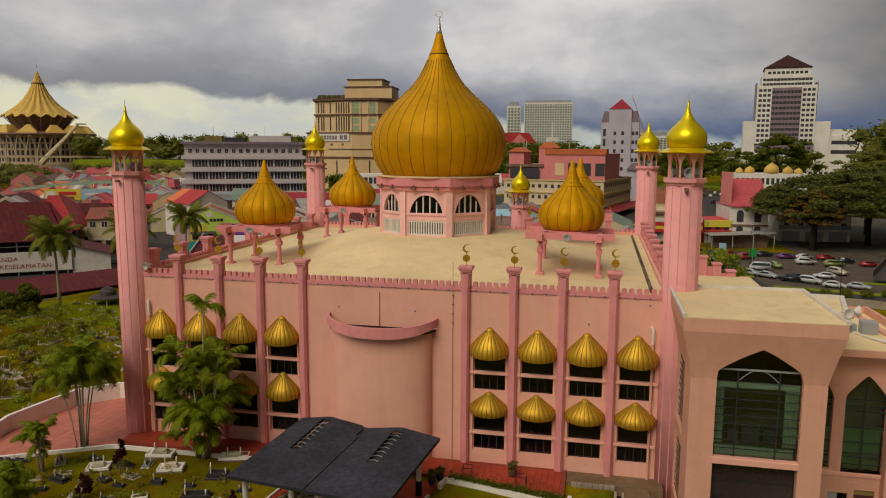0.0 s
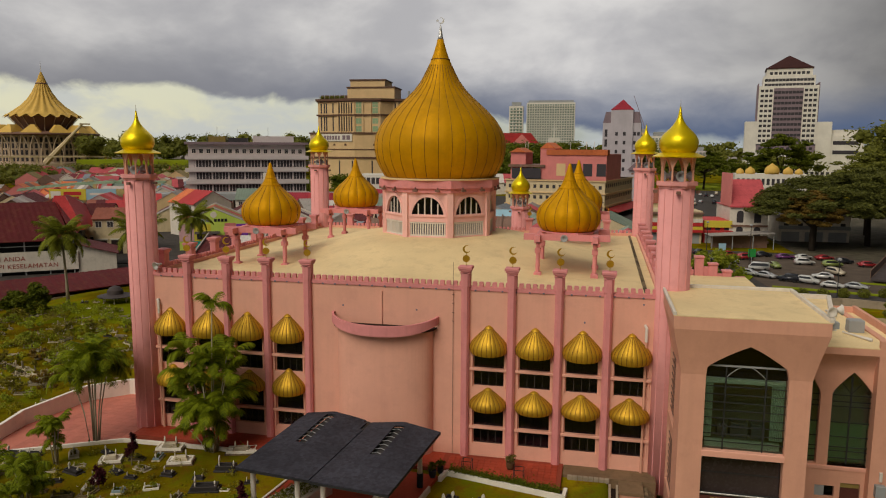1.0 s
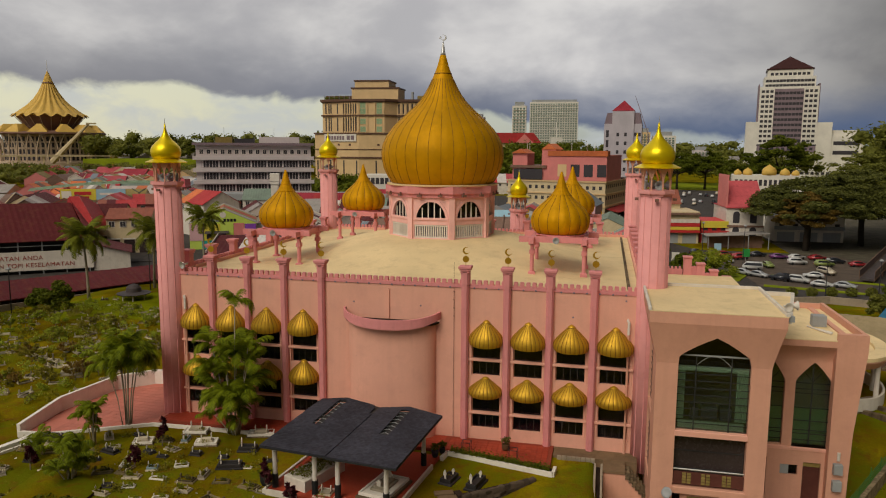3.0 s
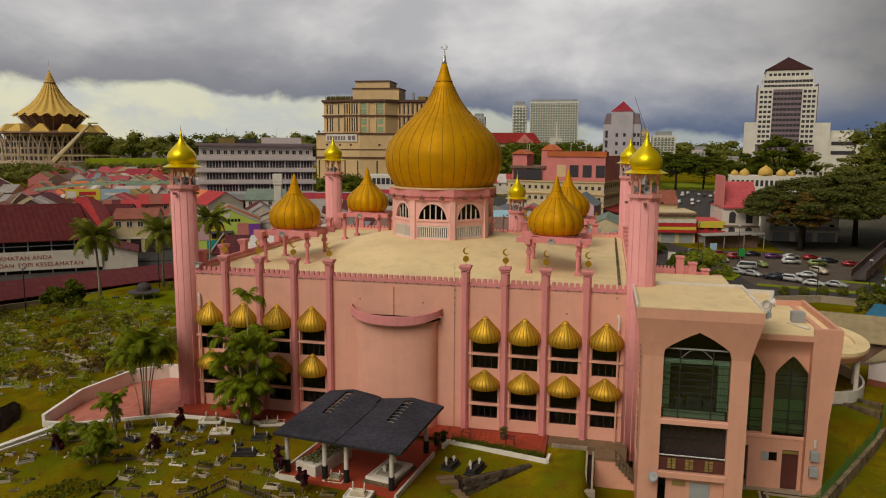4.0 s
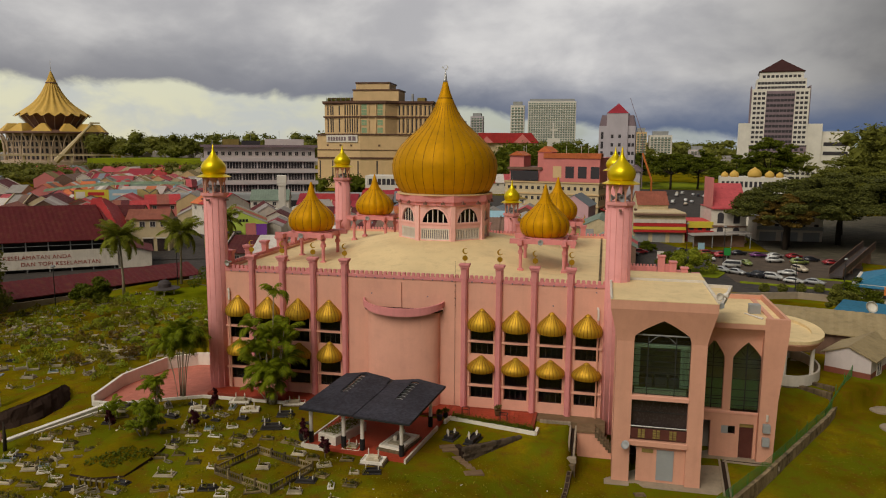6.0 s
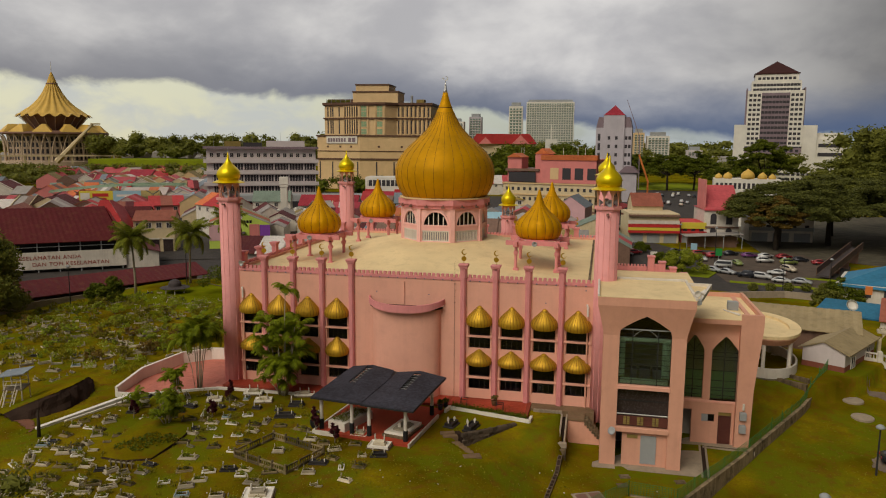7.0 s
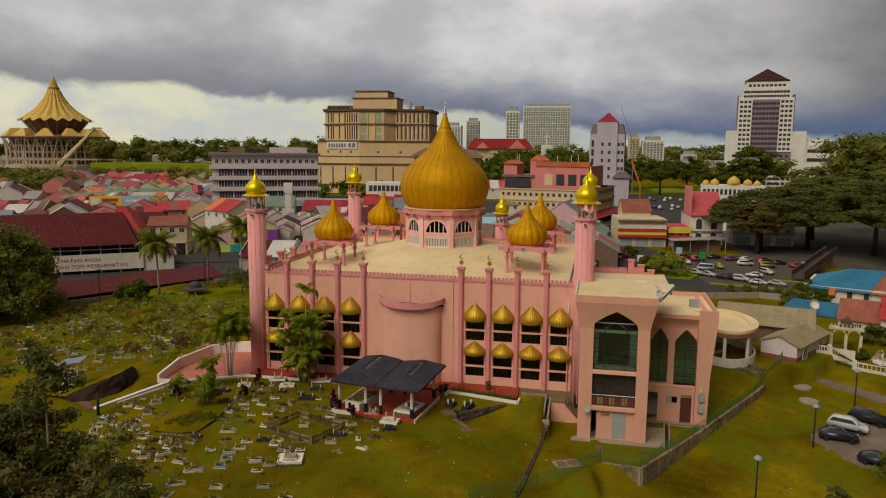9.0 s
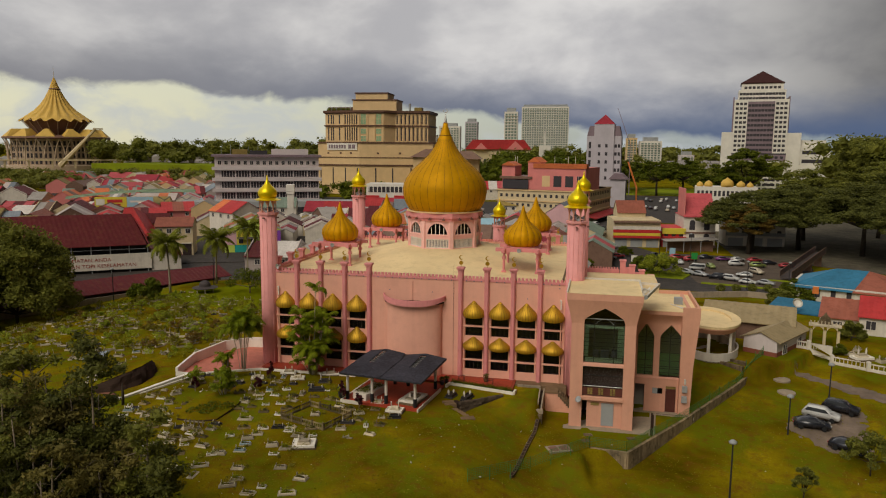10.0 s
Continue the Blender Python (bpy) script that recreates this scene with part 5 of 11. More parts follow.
for z in (0.3, -0.85):
    b = B()
    bevel_box(b, 30.45, 31.0, BY0 - 0.95, BY0 - 0.58, z, z + 0.7, 0.04)
    box(b, 30.50, 30.66, BY0 - 0.97, BY0 - 0.95, z + 0.1, z + 0.6)
    solid("air_conditioner", b, "grey_paint", "white outdoor air conditioning unit on the wall", "air conditioner", group="air conditioners")
b = B()
tube(b, [(30.75, -0.70, 1.2), (30.75, -0.70, 1.75)], 0.1, 8)
solid("vent_pipe", b, "white_trim", "short white vent pipe above the air conditioner", "pipe")
b = B()
bevel_box(b, 29.6, 30.5, 3.2, 3.9, 9.22, 10.0, 0.05)
solid("roof_air_conditioner", b, "grey_paint", "grey rooftop air conditioning unit", "air conditioner")
b = B()
for i in range(4):
    tube(b, [(29.2 + 0.1 * i, 3.0 - 0.2 * i, 9.28), (30.2 + 0.05 * i, 1.0 + 0.1 * i, 9.28)], 0.06, 5)
solid("roof_pipes", b, "white_trim", "loose white pipes lying on the annex roof", "pipe")

# ---- oval porch of the annex ----
oval = thing("oval_porch", "round cream-roofed porch on white columns", "porch", (35.7, 18.5, -1.7))


def ellipse(rx_, ry_, n=40, cx=0.0, cy=0.0):
    return [(cx + rx_ * math.cos(2 * math.pi * i / n), cy + ry_ * math.sin(2 * math.pi * i / n)) for i in range(n)]


def ring_wall(bm, ro, ri, z0, z1, cx=0, cy=0, n=40):
    rows = [[bm.verts.new((x, y, z)) for x, y in ellipse(*r, n, cx, cy)] for r, z in ((ro, z0), (ro, z1), (ri, z1), (ri, z0))]
    for q in range(4):
        for i in range(n):
            bm.faces.new((rows[q][i], rows[q][(i + 1) % n], rows[(q + 1) % 4][(i + 1) % n], rows[(q + 1) % 4][i]))


b = B()
ring_wall(b, (3.9, 6.3), (2.75, 4.9), 6.1, 6.4)
part("roof_ring", b, "roof_cream", oval, "broad cream rim")
b = B()
plan_prism(b, ellipse(2.75, 4.9), 6.0, 6.12)
part("roof_dish", b, "roof_cream", oval)
b = B()
rows_ = [[b.verts.new((x, y, z)) for x, y in ellipse(*r, 40)] for r, z in (((3.88, 6.28), 6.10), ((3.86, 6.26), 5.96), ((3.45, 5.8), 5.35), ((3.25, 5.6), 5.35), ((3.25, 5.6), 5.96))]
for lo, hi in zip(rows_, rows_[1:]):
    for i in range(40):
        b.faces.new((lo[i], lo[(i + 1) % 40], hi[(i + 1) % 40], hi[i]))
part("fascia", b, "salmon", oval, "flared salmon underside")
for i in range(7):
    a = 2 * math.pi * i / 7 + 0.02
    b = B()
    lathe(b, [(0.2, -1.0), (0.2, 5.56)], 12, 3.3 * math.cos(a), 5.6 * math.sin(a))
    part("column", b, "white_trim", oval)
b = B()
ring_wall(b, (3.75, 6.1), (3.55, 5.9), 1.9, 2.95)
part("balcony_wall", b, "white_wall", oval, "curved white balcony wall")
b = B()
plan_prism(b, ellipse(3.6, 5.95), -1.6, 1.9)
part("plinth", b, "concrete", oval)

# ---- paving, drain and steps round the annex ----
b = B()
plan_prism(b, [(18.0, -7.3), (26.8, -7.3), (27.4, -0.6), (31.8, -0.6), (34.2, 3.6), (33.2, 6.0), (25.1, 0.0), (18.0, -6.4)], -2.6, -2.36)
solid("apron", b, "concrete", "pale stained concrete apron round the annex", "pavement", kind="structure")
for pts in (((26.95, -7.4), (27.5, -0.9), (31.8, -1.1)), ((30.9, -1.2), (33.3, 3.0))):
    b = B()
    for p, q in zip(pts, pts[1:]):
        d = Vector((q[0] - p[0], q[1] - p[1], 0)).normalized()
        nn = Vector((-d.y, d.x, 0))
        for o, h, wd in ((-0.24, -2.26, 0.08), (0.24, -2.26, 0.08)):
            c0_, c1_ = nn * (o - wd), nn * (o + wd)
            plan_prism(b, [(p[0] + c0_.x, p[1] + c0_.y), (q[0] + c0_.x, q[1] + c0_.y), (q[0] + c1_.x, q[1] + c1_.y), (p[0] + c1_.x, p[1] + c1_.y)], -2.6, h)
    solid("drain_kerb", b, "concrete", "concrete drain channel edge", "kerb", kind="structure")
    b = B()
    for p, q in zip(pts, pts[1:]):
        d = Vector((q[0] - p[0], q[1] - p[1], 0)).normalized()
        nn = Vector((-d.y, d.x, 0)) * 0.16
        plan_prism(b, [(p[0] - nn.x, p[1] - nn.y), (q[0] - nn.x, q[1] - nn.y), (q[0] + nn.x, q[1] + nn.y), (p[0] + nn.x, p[1] + nn.y)], -2.6, -2.33)
    solid("drain_bed", b, "dark_soil", "dark wet bed of the drain", "drain", kind="structure")
# steps and landing between the hall and the annex
b = B()
box(b, 12.25, 18.0, -1.2, 0.28, -2.6, -0.06)
solid("side_path", b, "earth_path", "worn brown concrete path beside the hall", "path", kind="structure")
b = B()
extrude_outline(b, [(15.75, -2.7), (18.56, -2.7), (18.56, -1.75), (17.2, -0.3), (15.75, -0.3)], -2.72, -1.25)
solid("landing_wall", b, "salmon", "salmon-painted wall under the landing", "wall", kind="structure")
b = B()
bevel_box(b, 15.7, 17.2, -2.8, -1.21, -0.298, -0.08, 0.02)
solid("landing", b, "earth_path", "worn concrete landing", "landing", kind="structure")
for i in range(6):
    b = B()
    bevel_box(b, 17.2 + 0.22 * i, 17.5 + 0.22 * i, -2.82, -1.4, -0.62 - 0.235 * i, -0.27 - 0.235 * i, 0.02)
    solid("garden_step", b, "old_concrete", "dark worn concrete step beside the annex", "step", group="annex steps")
for i in range(8):
    b = B()
    bevel_box(b, -0.15, 0.15, -0.12, 0.12, -0.3, 0.0, 0.03)
    solid("edging_block", b, "concrete", "pale edging block along the path", "edging", (12.7 + 0.33 * i, -1.34, 0.0), -1, group="path edging")
chute = thing("drain_chute", "open drain chute with whitewashed edges and a dark bed", "drain", (0, 0, 0), kind="structure")
for x in (15.18, 15.62):
    b = B()
    extrude_outline(b, [(-2.1, -2.7), (-6.3, -2.7), (-6.3, -0.85), (-2.1, 0.02)], -0.07, 0.07)
    bmesh.ops.rotate(b, verts=b.verts, cent=(0, 0, 0), matrix=Matrix.Rotation(radians(90), 3, "Z"))
    bmesh.ops.translate(b, verts=b.verts, vec=(x, 0, 0))
    part("edge", b, "concrete", chute)
b = B()
v = [b.verts.new(p) for p in ((15.25, -6.3, -1.15), (15.55, -6.3, -1.15), (15.55, -2.1, -0.25), (15.25, -2.1, -0.25))]
b.faces.new(v)
bmesh.ops.solidify(b, geom=b.faces[:], thickness=0.1)
part("bed", b, "dark_soil", chute)
b = B()
bevel_box(b, 14.95, 15.85, -6.75, -6.3, -1.25, -0.85, 0.03)
part("lip", b, "concrete", chute)
b = B()
bevel_box(b, 15.0, 15.8, -7.1, -6.32, -3.4, -1.26, 0.03)
part("headwall", b, "old_concrete", chute, "stained concrete headwall")

# ---- terrace of red tiles along the hall ----
b = B()
plan_prism(b, [(-18.6, -1.9), (4.6, -2.2), (12.2, -3.4), (12.2, 0.28), (-18.6, 0.28)], -1.2, -0.02)
terrace = solid("terrace", b, "grout", "red tiled terrace along the hall wall", "terrace", kind="structure")
b = B()
bevel_box(b, 0, 0.385, 0, 0.385, -0.03, 0.012, 0.006)
tile_me = mesh_of(b, "tile", "red_tile")
tiles = []
for i in range(30):
    for j in range(9):
        x, y = 4.7 + 0.4 * i, -3.3 + 0.4 * j
        if x > 11.8 or y > -0.15 or y < -2.2 - 0.16 * (x - 4.6) + 0.1:
            continue
        tiles.append((x, y))
rest = B()
for i in range(60):
    for j in range(5):
        x, y = -18.5 + 0.4 * i, -1.75 + 0.4 * j
        if x < 4.3 and y < -0.1:
            bevel_box(rest, x, x + 0.385, y, y + 0.385, -0.05, -0.008, 0.006)
tile_rest = part("tile_field", rest, "red_tile", terrace)
tile_rest["kind"] = "stuff"
# white planter edge with its low hedge
b = B()
for p, q in (((4.9, -2.55), (12.45, -4.35)), ((12.45, -4.35), (12.55, -3.3)), ((4.9, -2.55), (4.7, -3.6))):
    d = Vector((q[0] - p[0], q[1] - p[1], 0)).normalized()
    nn = Vector((-d.y, d.x, 0)) * 0.11
    plan_prism(b, [(p[0] - nn.x, p[1] - nn.y), (q[0] - nn.x, q[1] - nn.y), (q[0] + nn.x, q[1] + nn.y), (p[0] + nn.x, p[1] + nn.y)], -0.62, 0.06)
solid("planter_wall", b, "whitewash", "low white planter wall", "kerb", kind="structure")
b = B()
plan_prism(b, [(4.9, -2.5), (12.4, -4.3), (12.4, -3.45), (4.9, -2.25)], -1.2, -0.06)
solid("planter_soil", b, "dark_soil", "dark planter soil", "soil", kind="structure")

# ---- burial porch with its double shingled roof ----
porch = thing("burial_porch", "open porch with a double-pitched charcoal shingle roof on white posts", "porch", (-0.15, -7.7, 0), -7)
PW, PD = 4.62, 4.0


def roof_height(x, y):
    """Two shallow gables side by side that flatten out towards the straight front eave."""
    u = min(max(x + PW if x < 0 else x, 0.0), PW)
    ridge = 2.0 if x < 0 else 2.2
    fold = u / ridge if u < ridge else (PW - u) / (PW - ridge)
    back = (y + PD) / (2 * PD)
    return 3.0 + (0.32 + 0.34 * fold) * min(1.0, 1.15 * back) - (0.05 if x > 0 else 0.0)


slots = ((-3.0, -2.3, -0.3, 3.55), (1.85, 2.55, -0.4, 3.5))
verts, faces = [], []
sh_w, sh_d = PW / 22, 0.20
x = -PW
while x < PW - 0.01:
    y = -PD
    while y < PD - 0.01:
        cx, cy = x + sh_w / 2, y + sh_d / 2
        if not any(s[0] < cx < s[1] and s[2] < cy < s[3] for s in slots) and not (-0.16 - 0.16 * (cy - 2.6) < cx < 0.0 and cy > 2.6):
            z0_, z1_, z2_, z3_ = (roof_height(min(max(p, -PW), PW - 0.004) if abs(p) > 0.01 else (0.003 if p >= x + 0.001 - sh_w / 2 and x > -0.1 else -0.003), q)
                                  for p, q in ((x + 0.003, y), (x + sh_w - 0.004, y), (x + sh_w - 0.004, y + sh_d), (x + 0.003, y + sh_d)))
            lift = 0.05 + random.uniform(0, 0.012)
            n0 = len(verts)
            xa, xb = x + 0.004, min(x + sh_w, PW) - 0.004
            verts += [(xa, y, z0_), (xb, y, z1_), (xb, y + sh_d - 0.008, z2_), (xa, y + sh_d - 0.008, z3_),
                      (xa, y, z0_ + lift), (xb, y, z1_ + lift), (xb, y + sh_d - 0.008, z2_ + lift - 0.006), (xa, y + sh_d - 0.008, z3_ + lift - 0.006)]
            faces += [tuple(n0 + q for q in f) for f in ((4, 5, 6, 7), (0, 1, 5, 4), (1, 2, 6, 5), (2, 3, 7, 6), (3, 0, 4, 7))]
        y += sh_d
    x += sh_w
sh = part("shingles", quick_mesh("shingles", verts, faces, "shingle"), None, porch, "charcoal shingles")
sh["kind"] = "stuff"
verts, faces = [], []
xs_ = list(np.linspace(-PW, -0.001, 12)) + list(np.linspace(0.001, PW, 12))
for i in range(len(xs_) - 1):
    for y0_, y1_ in ((-PD, -0.4), (-0.4, 3.55), (3.55, PD)):
        cx = (xs_[i] + xs_[i + 1]) / 2
        n0 = len(verts)
        # under the slots the dark deck drops, standing in for the shaded opening
        drop = 0.16 if y0_ == -0.4 and any(s[0] < cx < s[1] for s in slots) else 0.03
        za_, zb_, zc_, zd_ = (roof_height(p, q) - drop for p, q in ((xs_[i], y0_), (xs_[i + 1], y0_), (xs_[i + 1], y1_), (xs_[i], y1_)))
        verts += [(xs_[i], y0_, za_), (xs_[i + 1], y0_, zb_), (xs_[i + 1], y1_, zc_), (xs_[i], y1_, zd_)]
        verts += [(p[0], p[1], p[2] - 0.10) for p in verts[n0:n0 + 4]]
        faces += [tuple(n0 + q for q in f) for f in ((0, 1, 2, 3), (7, 6, 5, 4), (0, 4, 5, 1), (2, 6, 7, 3), (1, 5, 6, 2), (3, 7, 4, 0))]
part("roof_deck", quick_mesh("roof_deck", verts, faces, "dark_frame"), None, porch, "dark roof deck that also fills the ridge slots in place of shade")["kind"] = "stuff"
for s in slots:
    for q in range(7):
        b = B()
        y = s[2] + 0.25 + q * 0.5
        za_, zb_ = roof_height(s[0], y), roof_height(s[1], y)
        tube(b, [(s[0], y, za_ - 0.02), ((s[0] + s[1]) / 2, y + 0.1, max(za_, zb_) + 0.02), (s[1], y, zb_ - 0.02)], 0.022, 4)
        part("rafter", b, "grey_paint", porch, "pale rafter in the open ridge")
for x in (-4.1, -1.25, 0.35, 3.6):
    for y in (-3.1, 3.1):
        b = B()
        lathe(b, [(0.15, 0.9), (0.15, 2.96)], 12, x, y)
        p_ = part("post", b, "white_trim", porch, "white round post")
        b = B()
        lathe(b, [(0.2, -0.1), (0.2, 0.9)], 12, x, y)
        part("post_base", b, "paint_black", p_, "black painted post base")
b = B()
box(b, -4.45, 4.1, -3.7, 4.9, -0.9, 0.0)
part("porch_floor", b, "red_tile", porch, "red tiled porch floor")
for x0_, x1_, y0_, y1_ in ((-4.6, -4.452, -3.85, 5.0), (4.102, 4.25, -3.85, 3.2), (-4.452, -2.2, -3.85, -3.702)):
    b = B()
    box(b, x0_, x1_, y0_, y1_, -0.9, 0.10)
    part("kerb", b, "white_wall", porch, "white porch kerb")


# ---- retaining wall, drain and yard details ----
def path_wall(bm, pts, half, z_low, z_tops):
    for (p, za), (q, zb) in zip(zip(pts, z_tops), zip(pts[1:], z_tops[1:])):
        d = Vector((q[0] - p[0], q[1] - p[1], 0)).normalized()
        nn = Vector((-d.y, d.x, 0)) * half
        low = [bm.verts.new((c.x, c.y, z_low)) for c in (Vector((*p, 0)) - nn, Vector((*q, 0)) - nn, Vector((*q, 0)) + nn, Vector((*p, 0)) + nn)]
        top = [bm.verts.new((c.x, c.y, z)) for c, z in ((Vector((*p, 0)) - nn, za), (Vector((*q, 0)) - nn, zb), (Vector((*q, 0)) + nn, zb), (Vector((*p, 0)) + nn, za))]
        bm.faces.new(low[::-1])
        bm.faces.new(top)
        for i in range(4):
            bm.faces.new((low[i], low[(i + 1) % 4], top[(i + 1) % 4], top[i]))


b = B()
path_wall(b, [(20.9, -11.75), (24.35, -12.55), (30.1, -3.6), (37.9, 8.6), (42.5, 17.0)], 0.16, -5.0, [-2.35, -2.18, -2.0, -1.2, -0.6])
solid("retaining_wall", b, "stained_wall", "weathered concrete retaining wall with black stains", "wall", kind="structure")

b = B()
for (xa, ya, za), (xb, yb, zb) in zip(((20.7, -11.2, -2.36), (23.95, -11.95, -2.36), (29.6, -3.3, -2.34), (33.5, 2.6, -2.2), (37.3, 8.9, -1.25)), ((23.95, -11.95, -2.36), (29.6, -3.3, -2.34), (33.5, 2.6, -2.2), (37.3, 8.9, -1.25), (42.0, 17.2, -0.65))):
    path_wall(b, [(xa, ya), (xb, yb)], 0.62, -5.0, [za, zb])
solid("wall_verge", b, "grass", "narrow grass verge behind the retaining wall", "verge", kind="structure")


def wire_fence(name, pts, z_of, label, mat="fence_green", height=1.2):
    f = thing(name, label, "fence", (0, 0, 0))
    post = B()
    tube(post, [(0, 0, -0.3), (0, 0, height)], 0.035, 5)
    post_me = mesh_of(post, "post", mat)
    for p, q in zip(pts, pts[1:]):
        n = max(1, int(math.dist(p, q) / 2.4))
        for i in range(n + 1):
            x, y = p[0] + (q[0] - p[0]) * i / n, p[1] + (q[1] - p[1]) * i / n
            o = part("post", post_me, None, f)
            o.location = (x, y, z_of(x, y))
    b = B()
    for p, q in zip(pts, pts[1:]):
        za, zb = z_of(*p), z_of(*q)
        for h in np.arange(0.15, height, 0.16):
            tube(b, [(p[0], p[1], za + h), (q[0], q[1], zb + h)], 0.016, 3)
        n = int(math.dist(p, q) / 0.22)
        for i in range(n):
            t = i / n
            x, y, z = p[0] + (q[0] - p[0]) * t, p[1] + (q[1] - p[1]) * t, za + (zb - za) * t
            tube(b, [(x, y, z + 0.1), (x, y, z + height - 0.05)], 0.015, 3)
    w = part("wire_mesh", b, mat, f, "green wire mesh")
    w["kind"] = "stuff"
    return f


wire_fence("wire_fence", [(10.9, -24.0), (15.6, -18.0), (20.8, -11.9), (24.3, -12.4), (30.0, -3.5), (37.8, 8.7), (42.4, 17.1)],
           lambda x, y: max(ground_z(x, y), -2.3 if y < 2 else -1.6), "low green wire fence above the retaining wall")
b = B()
bends = [(15.45, -7.1), (15.12, -10.4), (14.72, -14.2), (14.05, -19.6)]
dl = [(a[0] + (c[0] - a[0]) * k / 8, a[1] + (c[1] - a[1]) * k / 8) for a, c in zip(bends, bends[1:]) for k in range(8)] + [bends[-1]]
for off in (-0.15, 0.15):
    pts = [(x + off, y) for x, y in dl]
    path_wall(b, pts, 0.03, -5.0, [ground_z(*p) + 0.15 for p in dl])
for k in range(20):
    t = k / 19 * 23.999
    i = int(t)
    x, y = (dl[i][q] + (dl[i + 1][q] - dl[i][q]) * (t - i) for q in (0, 1))
    box(b, x - 0.13, x + 0.13, y - 0.04, y + 0.04, ground_z(x, y) - 0.2, ground_z(x, y) + 0.155)
solid("open_drain", b, "old_concrete", "narrow open concrete drain with cross struts", "drain", kind="structure")
b = B()
path_wall(b, dl, 0.118, -5.0, [ground_z(*p) + 0.125 for p in dl])
solid("drain_water", b, "dark_soil", "dark wet drain bed", "drain", kind="structure")
hatch = thing("inspection_cover", "concrete inspection cover with two dark grates in the lawn", "cover", (17.9, -12.9, ground_z(17.9, -12.9)), 25)
b = B()
bevel_box(b, -1.15, 1.15, -0.75, 0.75, -0.4, 0.12, 0.03)
part("frame", b, "concrete", hatch)
for x in (-0.55, 0.55):
    b = B()
    bevel_box(b, x - 0.42, x + 0.42, -0.5, 0.5, 0.121, 0.15, 0.01)
    part("grate", b, "skin_brown", hatch, "rusty grate")
for x, y in ((43.9, 13.2), (43.55, 9.1)):
    b = B()
    lathe(b, [(1.02, -0.3), (1.02, 0.10), (0.96, 0.16), (0.6, 0.17), (0.58, 0.13), (0.05, 0.13)], 24)
    solid("round_cover", b, "concrete", "round pale concrete cover lying in the lawn", "cover", (x, y, ground_z(x, y)), group="round covers")
for x, y in ((20.6, -8.6), (20.4, -10.2), (24.9, -8.6)):
    b = B()
    bevel_box(b, -0.42, 0.42, -0.3, 0.3, -0.2, 0.08, 0.02)
    solid("manhole", b, "old_concrete", "small square drain cover in the lawn", "cover", (x, y, ground_z(x, y)), 15, group="drain covers")

# ---- earth steps and the little bank east of the porch ----
for i in range(7):
    b = B()
    bevel_box(b, -0.62, 0.62, -0.22, 0.24, -0.5, 0.17, 0.05)
    x, y = 5.95 + 0.36 * i, -8.35 - 0.52 * i
    solid("earth_step", b, "earth_path", "worn earth step in the bank", "step", (x, y, ground_z(x, y) - 0.03 * i), 22, group="bank steps")
b = B()
bevel_box(b, -0.7, 0.7, -0.35, 0.35, -0.4, 0.07, 0.06)
solid("step_slab", b, "earth_path", "broken brown slab below the bank steps", "step", (8.75, -12.2, ground_z(8.75, -12.2)), 24)
sb = thing("stone_bank", "low dark bank faced with rough stones", "bank", (0, 0, 0), kind="structure")
b = B()
path_wall(b, [(6.7, -8.1), (7.15, -8.75), (9.0, -7.0), (11.1, -5.1)], 0.2, -2.4, [-0.02, 0.02, -0.10, -0.24])
part("earth_core", b, "dark_soil", sb)
sr_ = random.Random(77)
stone_me = []
for k in range(4):
    b = B()
    bevel_box(b, -0.26, 0.26, -0.16, 0.16, -0.15, 0.15, 0.06)
    for v in b.verts:
        v.co += Vector((sr_.uniform(-0.04, 0.04), sr_.uniform(-0.04, 0.04), sr_.uniform(-0.04, 0.04)))
    stone_me.append(mesh_of(b, "stone", "bank_stone"))
for k in range(11):
    for row in range(4):
        t = (k + 0.5 + 0.3 * (row % 2)) / 11
        x, y = 7.25 + 4.0 * t, -8.85 + 3.75 * t
        z = -0.02 - 0.27 * row - 0.15 * t
        if z > ground_z(x + 0.25, y - 0.25) - 0.1:
            o = part("stone", stone_me[sr_.randrange(4)], None, sb)
            o.matrix_local = pose(x + 0.08, y - 0.08, z, sr_.uniform(-9, 9), sr_.uniform(-9, 9), 43 + sr_.uniform(-10, 10))

# ---- west court: white wall, pink paving ----
b = B()
court = [(-27.0, -6.9), (-27.7, -1.8), (-26.7, 4.0), (-24.4, 6.2), (-19.6, 7.2)]
path_wall(b, court, 0.13, -1.2, [0.75, 1.05, 1.15, 1.15, 1.15])
solid("court_wall", b, "whitewash", "low white rendered court wall", "wall", kind="structure")
b = B()
path_wall(b, [(-27.0, -6.9), (-25.2, -6.2)], 0.13, -1.2, [0.25, -0.02])
path_wall(b, [(-25.2, -6.2), (-18.6, -2.6), (-6.5, -2.3)], 0.10, -1.2, [-0.02, 0.0, 0.0])
path_wall(b, [(-25.4, -6.4), (-28.3, -15.6)], 0.22, -1.2, [0.15, -0.05])
path_wall(b, [(-25.0, -7.6), (-27.2, -13.6)], 0.08, -1.2, [-0.02, -0.12])
solid("court_kerb", b, "whitewash", "white kerb along the court", "kerb", kind="structure")
b = B()
plan_prism(b, [(-26.9, -6.8), (-25.1, -6.05), (-18.5, -2.5), (-18.5, 7.1), (-24.3, 6.1), (-26.6, 3.9), (-27.6, -1.8)], -1.0, -0.14)
cf = solid("court_floor", b, "court_red", "faded pink concrete court floor", "floor", kind="structure")
verts, faces = [], []


